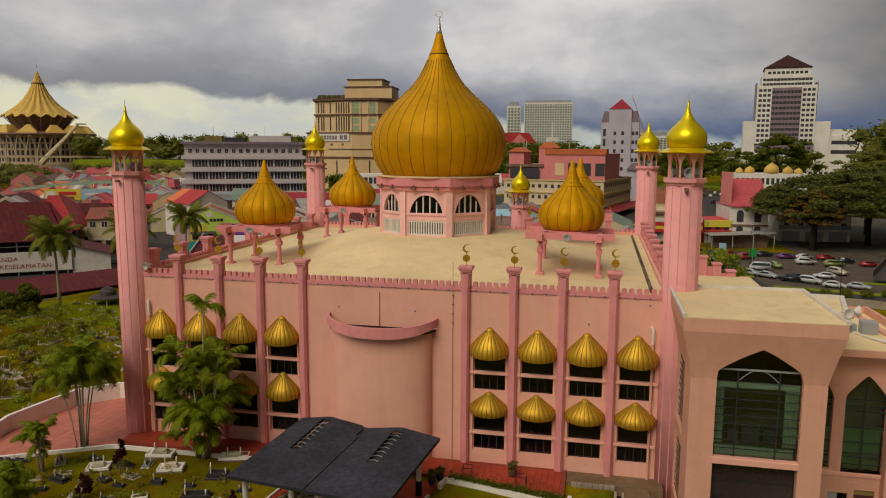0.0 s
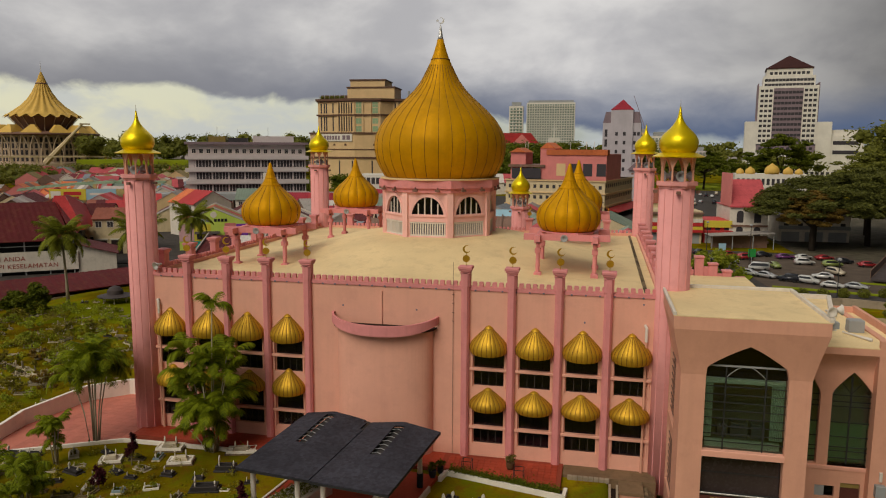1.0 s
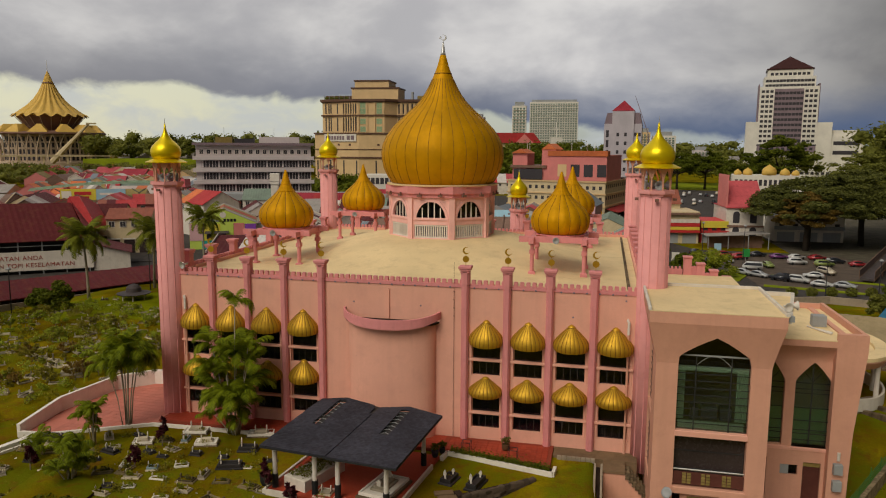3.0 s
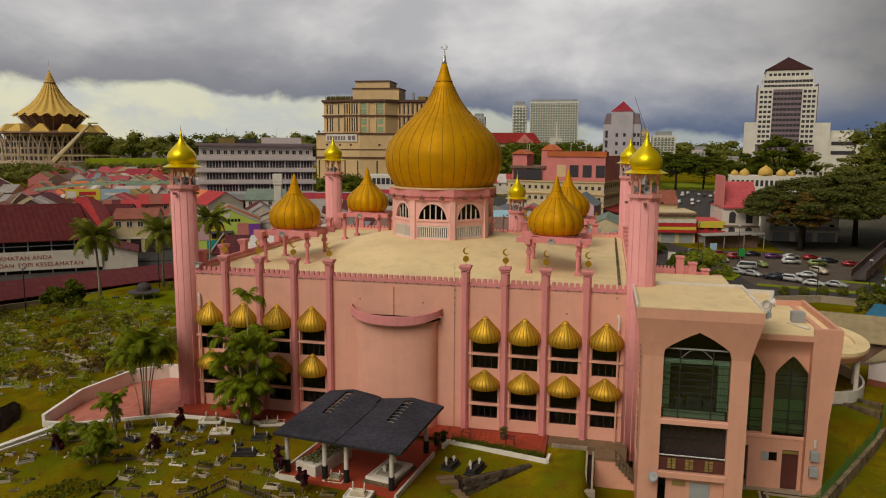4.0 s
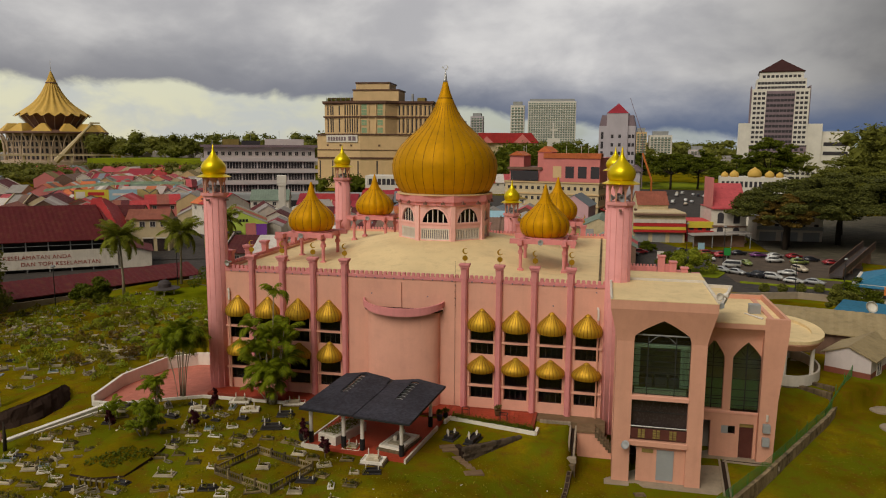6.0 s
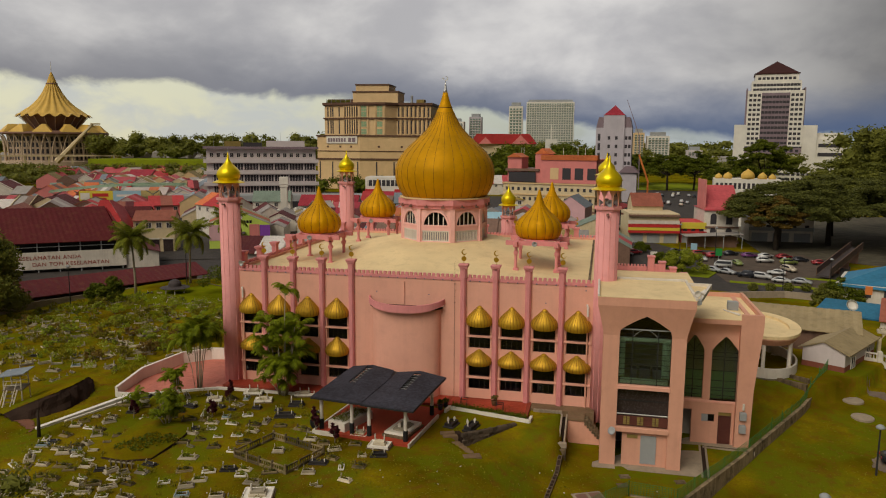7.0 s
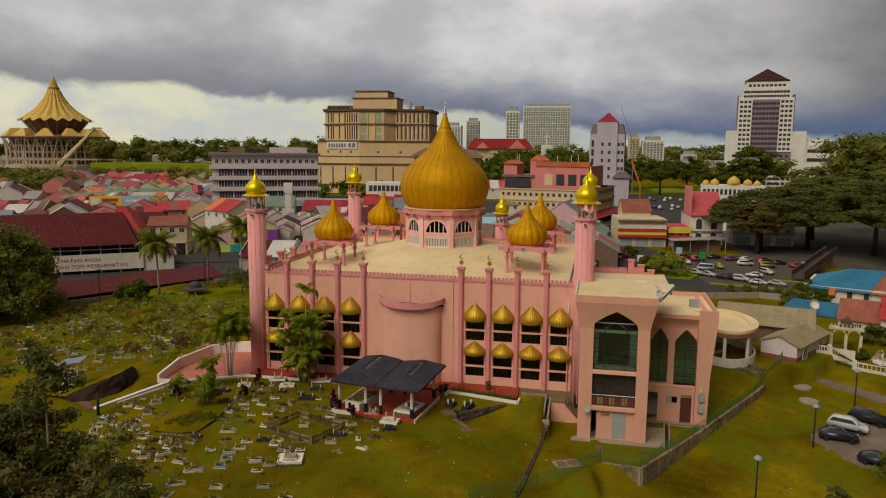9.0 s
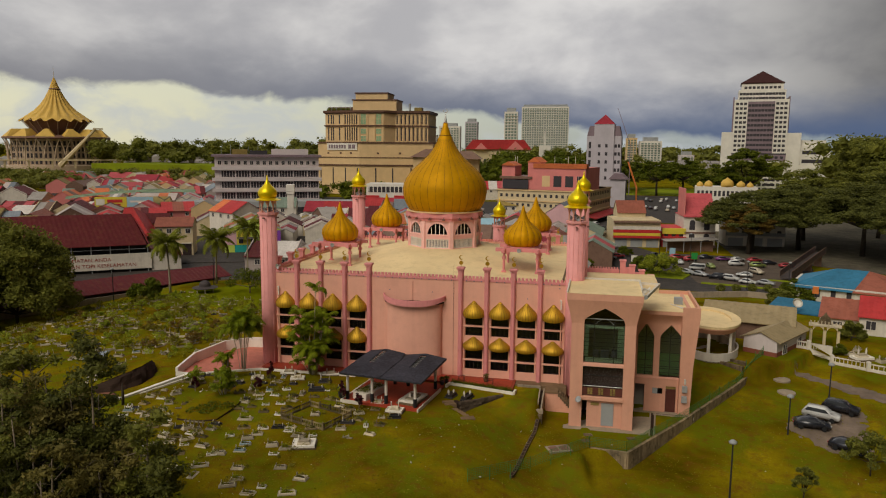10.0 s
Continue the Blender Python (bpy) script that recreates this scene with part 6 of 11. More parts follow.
def in_poly(x, y, poly):
    ins = False
    for (xa, ya), (xb, yb) in zip(poly, poly[1:] + poly[:1]):
        if (ya > y) != (yb > y) and x < (xb - xa) * (y - ya) / (yb - ya) + xa:
            ins = not ins
    return ins


poly = [(-25.6, -5.9), (-25.0, -5.6), (-18.9, -2.3), (-18.9, 6.6), (-24.0, 5.4), (-25.6, 3.4), (-26.3, -1.8)]
for i in range(16):
    for j in range(22):
        x, y = -26.6 + 0.62 * i, -6.4 + 0.62 * j
        if in_poly(x, y, poly) and in_poly(x + 0.6, y + 0.6, poly):
            n0 = len(verts)
            verts += [(x, y, -0.126), (x + 0.6, y, -0.126), (x + 0.6, y + 0.6, -0.126), (x, y + 0.6, -0.126),
                      (x, y, -0.15), (x + 0.6, y, -0.15), (x + 0.6, y + 0.6, -0.15), (x, y + 0.6, -0.15)]
            faces += [tuple(n0 + q for q in f) for f in ((0, 1, 2, 3), (4, 5, 1, 0), (5, 6, 2, 1), (6, 7, 3, 2), (7, 4, 0, 3))]
slabs = part("paving_slabs", quick_mesh("paving_slabs", verts, faces, "court_red"), None, cf)
slabs["kind"] = "stuff"


# ---- graves ----
def leaf_quad(verts, faces, c, s, r_, flat=0.0):
    u = Vector((r_.gauss(0, 1), r_.gauss(0, 1), r_.gauss(0, 1) * (1 - flat))).normalized()
    w = u.orthogonal().normalized()
    w.rotate(Matrix.Rotation(r_.uniform(0, 6.28), 3, u))
    n0 = len(verts)
    k = s * r_.uniform(0.6, 1.25)
    verts.extend([tuple(c - u * k), tuple(c + w * k * 0.45), tuple(c + u * k), tuple(c - w * k * 0.45)])
    faces.append((n0, n0 + 1, n0 + 2, n0 + 3))


ib = B()
bmesh.ops.create_icosphere(ib, subdivisions=2, radius=1.0)
ib.verts.index_update()
CLUMP_V, CLUMP_F = [v.co.copy() for v in ib.verts], [tuple(v.index for v in f.verts) for f in ib.faces]
ib.free()


def clump(verts, faces, c, rx_, rz_, r):
    """A rough, torn lump of inner foliage."""
    n0, off = len(verts), Vector((r.uniform(0, 90), r.uniform(0, 90), r.uniform(0, 90)))
    for v in CLUMP_V:
        k = 0.85 + 0.75 * noise.noise(v * 1.7 + off)
        verts.append((c[0] + v.x * rx_ * k, c[1] + v.y * rx_ * k, c[2] + v.z * rz_ * k))
    faces.extend(tuple(n0 + i for i in f) for f in CLUMP_F)


def leaf_cloud(blobs, count, size, seed, flat=0.0, core=0.0):
    """Leaves scattered through the outer parts of many overlapping clumps."""
    r = random.Random(seed)
    verts, faces = [], []
    if core:
        for cx, cy, cz, rad, squash in blobs:
            clump(verts, faces, (cx, cy, cz), rad * core, rad * core * squash, r)
    total = sum(b[3] ** 2 for b in blobs)
    for cx, cy, cz, rad, squash in blobs:
        for _ in range(max(4, int(count * rad * rad / total))):
            d = Vector((r.gauss(0, 1), r.gauss(0, 1), r.gauss(0, 1))).normalized() * rad * (0.45 + 0.6 * r.random() ** 0.5)
            leaf_quad(verts, faces, Vector((cx + d.x, cy + d.y, cz + d.z * squash)), size, r, flat)
    return verts, faces


def grave(kind):
    g = thing("grave", {"pale": "weathered pale stone grave with two headstones", "dark": "polished dark granite grave with white headstones",
                        "tile": "blue-tiled grave with small headstones", "curb": "low stone-kerbed grave with soil and headstones",
                        "mossy": "old mossy brown grave with small headstones", "frame": "plain whitewashed grave kerb with small headstones"}[kind], "grave", group="burial ground graves")
    mat = {"pale": "grave_stone", "dark": "grave_dark", "tile": "grave_tile", "curb": "grave_stone", "mossy": "grave_moss", "frame": "whitewash"}[kind]
    if kind != "frame":
        b = B()
        bevel_box(b, -1.0, 1.0, -0.5, 0.5, -0.35, 0.10, 0.03)
        part("plinth", b, "grave_stone" if kind not in ("dark", "mossy") else mat, g)
    b = B()
    for x0, x1, y0, y1 in ((-0.85, 0.85, -0.38, -0.26), (-0.85, 0.85, 0.26, 0.38), (-0.85, -0.73, -0.26, 0.26), (0.73, 0.85, -0.26, 0.26)):
        bevel_box(b, x0, x1, y0, y1, 0.10 if kind != "frame" else -0.1, {"curb": 0.22, "frame": 0.16, "mossy": 0.26}.get(kind, 0.36), 0.02)
    part("kerb", b, mat, g)
    b = B()
    box(b, -0.73, 0.73, -0.26, 0.26, 0.09 if kind != "frame" else -0.1, {"curb": 0.13, "frame": 0.04, "mossy": 0.16}.get(kind, 0.24))
    part("soil", b, {"pale": "dark_soil", "dark": "grave_dark", "tile": "earth", "curb": "grass", "mossy": "grass", "frame": "grass"}[kind], g)
    for x in (-0.66, 0.66):
        b = B()
        h = (0.92 if x < 0 else 0.66) * {"mossy": 0.8, "frame": 0.7, "curb": 0.9}.get(kind, 1.0)
        outline = [(-0.05, 0.1), (0.05, 0.1), (0.055, h * 0.55), (0.12, h * 0.68), (0.09, h * 0.84), (0.0, h), (-0.09, h * 0.84), (-0.12, h * 0.68), (-0.055, h * 0.55)]
        extrude_outline(b, outline, -0.04, 0.04)
        o = part("headstone", b, "white_wall" if kind in ("dark", "tile", "frame") else ("grave_moss" if kind == "mossy" else "grave_stone"), g)
        o.matrix_local = pose(x, 0, 0, 0, 7 if x < 0 else -5, 90 + 6 * x)
    if kind != "dark":
        r = random.Random(len(kind) * 7)
        verts, faces = [], []
        for q in range(3):
            cx = r.uniform(-0.5, 0.5)
            for _ in range(46):
                leaf_quad(verts, faces, Vector((cx + r.gauss(0, 0.12), r.gauss(0, 0.10), 0.2 + abs(r.gauss(0, 0.22)))), 0.10, r)
        part("grave_plant", quick_mesh("grave_plant", verts, faces, {"mossy": "leaf_dusk", "pale": "leaf_olive", "tile": "leaf_mid"}.get(kind, "leaf_light")), None, g, "small green plants on the grave")
    return g


def big_tomb():
    g = thing("tomb", "stepped pale stone tomb with a raised chest", "tomb", group="stepped tombs")
    for lx, ly, z0, z1, mat in ((2.0, 1.3, -0.4, 0.16, "old_concrete"), (1.8, 1.15, 0.162, 0.40, "whitewash"), (1.05, 0.62, 0.402, 0.70, "grave_stone"), (0.85, 0.42, 0.702, 0.98, "grave_stone")):
        b = B()
        bevel_box(b, -lx, lx, -ly, ly, z0, z1, 0.05)
        part("step", b, mat, g)
    for x0, x1, y0, y1 in ((-1.8, 1.8, -1.15, -1.0), (-1.8, 1.8, 1.0, 1.15), (-1.8, -1.65, -1.0, 1.0), (1.65, 1.8, -1.0, 1.0)):
        b = B()
        bevel_box(b, x0, x1, y0, y1, 0.402, 0.56, 0.03)
        part("rim", b, "whitewash", g)
    for x in (-0.8, 0.8):
        b = B()
        extrude_outline(b, [(-0.14, 0.94), (0.14, 0.94), (0.17, 1.5), (0.0, 1.85), (-0.17, 1.5)], -0.07, 0.07)
        o = part("headstone", b, "white_wall", g)
        o.matrix_local = pose(x, 0, 0, 0, 0, 90)
    return g


rng = random.Random(7)
kinds = {k: grave(k) for k in ("pale", "dark", "tile", "curb", "mossy", "frame")}
tomb0 = big_tomb()
spots = []


def free(x, y, r):
    return all((x - a) ** 2 + (y - c) ** 2 > (r + q) ** 2 for a, c, q in spots)


# graves that stand out singly, by kind
seen = {
    "tomb": [(-14.6, -3.0), (-12.7, -4.8), (-17.3, -5.7), (-9.6, -2.3), (1.2, -12.3), (-1.1, -10.4), (-4.6, -22.0)],
    "dark": [(-9.1, -7.9), (-9.2, -5.1), (-8.6, -18.8), (-2.5, -16.2), (1.6, -13.9), (7.7, -6.7), (5.9, -6.5)],
    "tile": [(-14.0, -9.4), (-9.9, -23.0), (-9.7, -24.4)],
    "frame": [(-12.8, -10.6), (-12.4, -8.5), (-13.9, -12.1), (-12.5, -13.5), (-11.1, -12.9), (-10.0, -15.8), (-9.9, -19.4), (-7.3, -19.4), (-4.6, -19.9), (-6.5, -24.3), (-12.2, -21.6), (-11.8, -25.6), (-4.8, -30.1), (-15.3, -24.3), (-24.2, -14.3)],
    "mossy": [(-8.5, -10.1), (-11.8, -15.4), (-9.9, -14.0), (-14.8, -15.1), (-11.8, -19.6), (-1.8, -15.2), (-3.5, -12.7), (-0.9, -12.3), (-6.4, -10.3)],
    "curb": [(-14.6, -10.8), (-10.3, -11.7), (-12.7, -17.6), (-9.9, -20.7), (-7.4, -18.5), (-5.8, -23.0), (-11.7, -27.7), (-7.4, -29.3), (-2.4, -30.6), (-19.4, -20.6)],
    "pale": [(-5.9, -20.2), (-7.4, -22.7), (-10.3, -21.8), (-2.6, -17.9), (-11.3, -25.3), (-2.2, -13.6), (-6.4, -14.9), (-13.5, -24.2), (-8.3, -27.5), (-4.8, -26.6), (-7.6, -30.5), (-2.3, -28.1), (-5.4, -31.3)],
}
used = set()


def place(kind, x, y, turn, scale=1.0):
    src = tomb0 if kind == "tomb" else kinds[kind]
    z = ground_z(x, y) + 0.02
    m = pose(x, y, z, 0, 0, turn)
    if kind not in used:
        used.add(kind)
        src.matrix_world = m
        g = src
    else:
        g = copy_thing(src, m)
    g.scale = (scale * rng.uniform(0.75, 1.12), scale * rng.uniform(0.85, 1.25), scale * rng.uniform(0.75, 1.2))


for k, at_ in seen.items():
    for x, y in at_:
        spots.append((x, y, 0.95 if k == "tomb" else 0.7))
        place(k, x, y, 76 if x > 4 else rng.gauss(14, 9), {"tomb": 0.66 if y < -20 else 0.50, "dark": 0.95 if y > -10 else 0.7, "pale": 0.64, "tile": 0.56, "frame": 0.56}.get(k, 0.66))
no_go = [(-0.15, -7.7, 6.0), (-17.5, -17.0, 3.0), (-18.0, -13.4, 2.8), (-6.0, -15.6, 2.9)]
tries = 0
while tries < 6000 and len(spots) < 272:
    tries += 1
    near = rng.random() < 0.93
    if near:
        x, y = rng.uniform(-26.5, 1.5), rng.uniform(-33.5, -3.6)
        if x > -4 and y > -13.5 or x > -2 and y < -21 or y < -26 and x > -7:
            continue
        if x > -14.5 and (x > -9.5 and y < -19 or rng.random() < 0.85):
            continue
        if x < -19 and y > -17 and rng.random() < 0.7:
            continue
        if x < -17 and y > -6.5 + 0.55 * (x + 25):
            continue
        if rng.random() < max(0.0, (-y - 13) / 26):
            continue
    else:
        x, y = rng.uniform(-66, -28.5), rng.uniform(-6, 38)
        if y > 12 + 0.75 * (x + 66) + 16 or rng.random() < 0.1:
            continue
        if x > -34 and y < -1:
            continue
    if any((x - a) ** 2 + (y - c) ** 2 < r * r for a, c, r in no_go) or not free(x, y, 0.42):
        continue
    spots.append((x, y, 0.42))
    place(rng.choices(("pale", "curb", "dark", "tile", "mossy", "frame"), (3.6, 3.2, 2.2, 0.7, 5.2, 2.0))[0], x, y, rng.gauss(14, 20) + (90 if rng.random() < 0.16 else 0), rng.uniform(0.42, 0.66))
# small old graves, far too many to count singly
b = B()


def small_grave(bm, x, y, turn, s):
    """A little kerb with a headstone at either end."""
    n0 = len(bm.verts)
    z = ground_z(x, y)
    hgt = rng.uniform(0.10, 0.26)
    for x0, x1, y0, y1 in ((-0.8, 0.8, -0.36, -0.24), (-0.8, 0.8, 0.24, 0.36), (-0.8, -0.68, -0.24, 0.24), (0.68, 0.8, -0.24, 0.24)):
        bevel_box(bm, x0, x1, y0, y1, -0.3, hgt, 0.02)
    for x0 in (-0.74, 0.74):
        if rng.random() < 0.85:
            w_, h_ = rng.uniform(0.06, 0.12), rng.uniform(0.35, 0.85)
            bevel_box(bm, x0 - 0.05, x0 + 0.05, -w_, w_, 0.0, h_, 0.04)
    bm.verts.ensure_lookup_table()
    m = pose(x, y, z, 0, 0, turn) @ Matrix.Scale(s, 4)
    for v in bm.verts[n0:]:
        v.co = m @ v.co


count = 0
while count < 330:
    x, y = rng.uniform(-68, -28.5), rng.uniform(-5, 36)
    if y > 14 + 0.75 * (x + 66) + 14 or x > -34 and y < 0 or rng.random() < 0.5 * (noise.noise((x * 0.12, y * 0.12, 7)) < -0.05):
        continue
    small_grave(b, x, y, rng.gauss(14, 30) + (90 if rng.random() < 0.3 else 0), rng.uniform(0.40, 0.85))
    count += 1
while count < 342:
    x, y = rng.uniform(-27, -1), rng.uniform(-33, -8)
    if x > -4 and y > -13.5 or x > -3 and y < -20 or any((x - a) ** 2 + (y - c) ** 2 < r * r for a, c, r in no_go) or not free(x, y, 0.3) or x < -24.5 and y > -14:
        continue
    small_grave(b, x, y, rng.gauss(14, 22), rng.uniform(0.3, 0.5))
    count += 1
solid("grave_markers", b, "grave_mix", "small pale old graves scattered in the grass", "grave markers", kind="stuff")
# little plants and weeds growing between the graves
gv_, gf_ = [], []
for x, y, r_ in spots:
    if rng.random() < 0.8:
        cx, cy = x + rng.uniform(-0.8, 0.8), y + rng.uniform(-0.7, 0.7)
        zc, big_ = ground_z(cx, cy), rng.uniform(0.15, 0.5)
        for q in range(int(26 + 60 * big_)):
            leaf_quad(gv_, gf_, Vector((cx + rng.gauss(0, big_ * 0.5), cy + rng.gauss(0, big_ * 0.5), zc + abs(rng.gauss(0, big_ * 0.7)))), 0.10, rng)
weeds = new("grave_weeds", quick_mesh("grave_weeds", gv_, gf_, "leaf_olive"))
tagged(weeds, "small green weeds and pot plants among the graves", "weeds", kind="stuff")
# railed family plot
plot = thing("grave_enclosure", "low grey concrete balustrade round a family plot", "enclosure", (-6.0, -15.6, -0.28), -20)
plot.scale = (0.80, 0.80, 0.92)
b = B()
bevel_box(b, -0.09, 0.09, -0.09, 0.09, -0.3, 0.85, 0.03)
post_me = mesh_of(b, "post", "grave_moss")
b = B()
bevel_box(b, -0.75, 0.75, -0.05, 0.05, 0.55, 0.68, 0.02)
bevel_box(b, -0.78, 0.78, -0.10, 0.10, -0.3, 0.22, 0.03)
for q in range(5):
    box(b, -0.6 + 0.3 * q - 0.04, -0.6 + 0.3 * q + 0.04, -0.035, 0.035, 0.22, 0.55)
rail_me = mesh_of(b, "rail", "grave_moss")
for i in range(5):
    for s in (-1, 1):
        if i < 4:
            r_ = part("rail", rail_me, None, plot)
            r_.location = (-2.55 + 1.7 * i, s * 2.6, 0)
        p_ = part("post", post_me, None, plot)
        p_.location = (-3.4 + 1.7 * i, s * 2.6, 0)
for i in range(3):
    for s in (-1, 1):
        r_ = part("rail", rail_me, None, plot)
        r_.matrix_local = pose(s * 3.4, -1.75 + 1.75 * i, 0, 0, 0, 90)

# a raised grass bed with dark earth sides and a low rail
mound = thing("grave_mound", "raised grass bed with dark earth sides and a low rail", "mound", (0, 0, 0))
bed = [(-19.2, -19.2), (-17.2, -19.4), (-15.3, -18.6), (-15.1, -15.4), (-15.6, -11.9), (-18.4, -11.2), (-20.9, -11.6), (-20.6, -14.6), (-20.2, -17.2)]
mx_, my_ = sum(p[0] for p in bed) / 9, sum(p[1] for p in bed) / 9
b = B()
low_ = [b.verts.new((mx_ + (x - mx_) * 1.06, my_ + (y - my_) * 1.04, -1.0)) for x, y in bed]
top_ = [b.verts.new((x, y, -0.10 + 0.06 * math.sin(3 * x + y))) for x, y in bed]
for i in range(9):
    b.faces.new((low_[i], low_[(i + 1) % 9], top_[(i + 1) % 9], top_[i]))
b.faces.new(top_)
part("earth_side", b, "dark_soil", mound, "crumbling dark earth side")
b = B()
rim = [b.verts.new((mx_ + (x - mx_) * 1.0, my_ + (y - my_) * 1.0, -0.085 + 0.06 * math.sin(3 * x + y))) for x, y in bed]
mid_ = [b.verts.new((mx_ + (x - mx_) * 0.75, my_ + (y - my_) * 0.8, 0.12 + 0.06 * math.sin(2 * x))) for x, y in bed]
for i in range(9):
    b.faces.new((rim[i], rim[(i + 1) % 9], mid_[(i + 1) % 9], mid_[i]))
b.faces.new(mid_)
part("turf", b, "grass", mound, smooth=True)
verts, faces = leaf_cloud([(-18.4 + 0.5 * k, -17.6 + 1.1 * (k % 3), 0.08, 0.75, 0.4) for k in range(6)], 1300, 0.13, 1201)
part("weed_patch", quick_mesh("weed_patch", verts, faces, "leaf_mid"), None, mound, "dark green weeds on the bed")
for k in range(5):
    p_ = part("post", post_me, None, mound)
    p_.matrix_local = pose(-17.6 + 0.45 * k, -20.2, -0.3) @ Matrix.Scale(0.7, 4)
b = B()
bevel_box(b, -17.8, -15.6, -20.25, -20.15, 0.05, 0.15, 0.02)
part("rail", b, "grave_stone", mound)
# curved bank of bare dark earth with a grass back
bank = thing("earth_bank", "curved bank of bare dark earth with grass behind it", "bank", (0, 0, 0), kind="structure")
foot_ = [(-31.6, -14.6), (-30.5, -13.9), (-29.7, -12.8), (-29.1, -11.0), (-29.1, -9.0), (-29.6, -7.0), (-30.4, -5.2), (-31.6, -3.9)]
fine_ = []
for p, q in zip(foot_, foot_[1:]):
    fine_ += [(p[0] + (q[0] - p[0]) * t / 5, p[1] + (q[1] - p[1]) * t / 5) for t in range(5)]
fine_.append(foot_[-1])


def bank_rows(offsets, rough):
    """A strip of land along the foot line, uneven where the earth is bare."""
    bm = B()
    rows_ = []
    for o_, f in offsets:
        row = []
        for i, (x, y) in enumerate(fine_):
            h = 1.45 * math.sin(math.pi * (i + 3.0) / (len(fine_) + 5.0)) ** 0.75
            n1 = noise.noise((x * 1.1, y * 1.1, 3 * o_)) * rough
            row.append(bm.verts.new((x - o_ + 0.8 * n1, y + 0.25 * o_ + 0.5 * n1, -0.5 + f * (h + 0.28) + 0.5 * n1)))
        rows_.append(row)
    for lo, hi in zip(rows_, rows_[1:]):
        for i in range(len(fine_) - 1):
            bm.faces.new((lo[i], lo[i + 1], hi[i + 1], hi[i]))
    return bm


part("bare_earth", bank_rows([(0.0, 0.0), (0.15, 0.2), (0.4, 0.45), (0.6, 0.7), (0.95, 0.9), (1.3, 1.0)], 0.3), "dark_soil", bank)
part("turf", bank_rows([(1.2, 1.01), (1.8, 0.97), (4.2, 0.5), (7.0, 0.04)], 0.06), "grass", bank, smooth=True)
# timber lookout at the edge of the burial ground
look_hut = thing("lookout_stand", "small grey-roofed timber stand with a railing", "stand", (-34.5, -10.9, -0.3), 20)
look_hut.scale = (0.80, 0.85, 1.0)
for x in (-0.9, 0.9):
    for y in (-0.9, 0.9):
        b = B()
        tube(b, [(x * 1.15, y * 1.15, -0.5), (x, y, 3.2)], 0.07, 6)
        part("leg", b, "white_wall", look_hut)
b = B()
box(b, -1.1, 1.1, -1.1, 1.1, 1.7, 1.8)
part("deck", b, "bark", look_hut)
b = B()
extrude_outline(b, [(-1.5, 3.0), (1.5, 3.3), (1.5, 3.38), (-1.5, 3.08)], -1.4, 1.4)
part("roof", b, "tin_slate", look_hut, "blue-grey sheet roof")
for s in (-1, 1):
    b = B()
    for h in (2.2, 2.6):
        tube(b, [(-1, s, h), (1, s, h)], 0.04, 5)
    part("rail", b, "white_wall", look_hut)
    b = B()
    tube(b, [(s * 0.55, -1.1, 1.75), (s * 0.55, -3.2, -0.2)], 0.07, 5)
    tube(b, [(s * 0.55, -1.1, 2.5), (s * 0.55, -3.2, 0.6)], 0.045, 5)
    tube(b, [(s * 0.55, -3.1, -0.4), (s * 0.55, -3.1, 0.7)], 0.05, 5)
    part("stringer", b, "white_wall", look_hut)
for k in range(6):
    b = B()
    box(b, -0.5, 0.5, -1.35 - 0.32 * k, -1.12 - 0.32 * k, 1.42 - 0.30 * k, 1.47 - 0.30 * k)
    part("tread", b, "bark", look_hut)
shelter = thing("garden_shelter", "round dark-roofed garden shelter on pale posts", "shelter", (-49.8, 38.5, -0.35))
shelter.scale = (0.62, 0.62, 0.62)
b = B()
lathe(b, [(3.6, 1.55), (3.7, 1.7), (2.2, 1.95), (1.7, 2.05), (1.6, 2.9), (1.1, 3.5), (0.4, 3.8), (0.05, 3.9)], 28)
part("roof", b, "tin_dark", shelter, "dark domed roof with a wide brim")
for i in range(6):
    a = math.pi * i / 3
    b = B()
    tube(b, [(2.6 * math.cos(a), 2.6 * math.sin(a), -0.5), (2.6 * math.cos(a), 2.6 * math.sin(a), 1.6)], 0.12, 8)
    part("post", b, "white_wall", shelter)


# ---- things on the terrace and porch ----
def pot(x, y, z, r=0.35, leaf="leaf_mid", glaze="paint_blue"):
    p = thing("plant_pot", "glazed pot with a small leafy plant", "plant pot", (x, y, z), group="potted plants")
    b = B()
    lathe(b, [(r * 0.7, 0.0), (r, 0.25), (r * 1.02, 0.55), (r * 1.1, 0.62), (r * 0.95, 0.62), (r * 0.9, 0.5)], 16)
    part("pot", b, glaze, p, smooth=True)
    verts, faces = [], []
    for i in range(90):
        a, e, d = rng.uniform(0, 6.28), rng.uniform(0.2, 1.5), rng.uniform(0.2, 0.55)
        c = Vector((d * math.cos(a) * math.cos(e), d * math.sin(a) * math.cos(e), 0.75 + d * math.sin(e)))
        leaf_quad(verts, faces, c, 0.16, rng)
    part("leaves", quick_mesh("leaves", verts, faces, leaf), None, p)
    return p


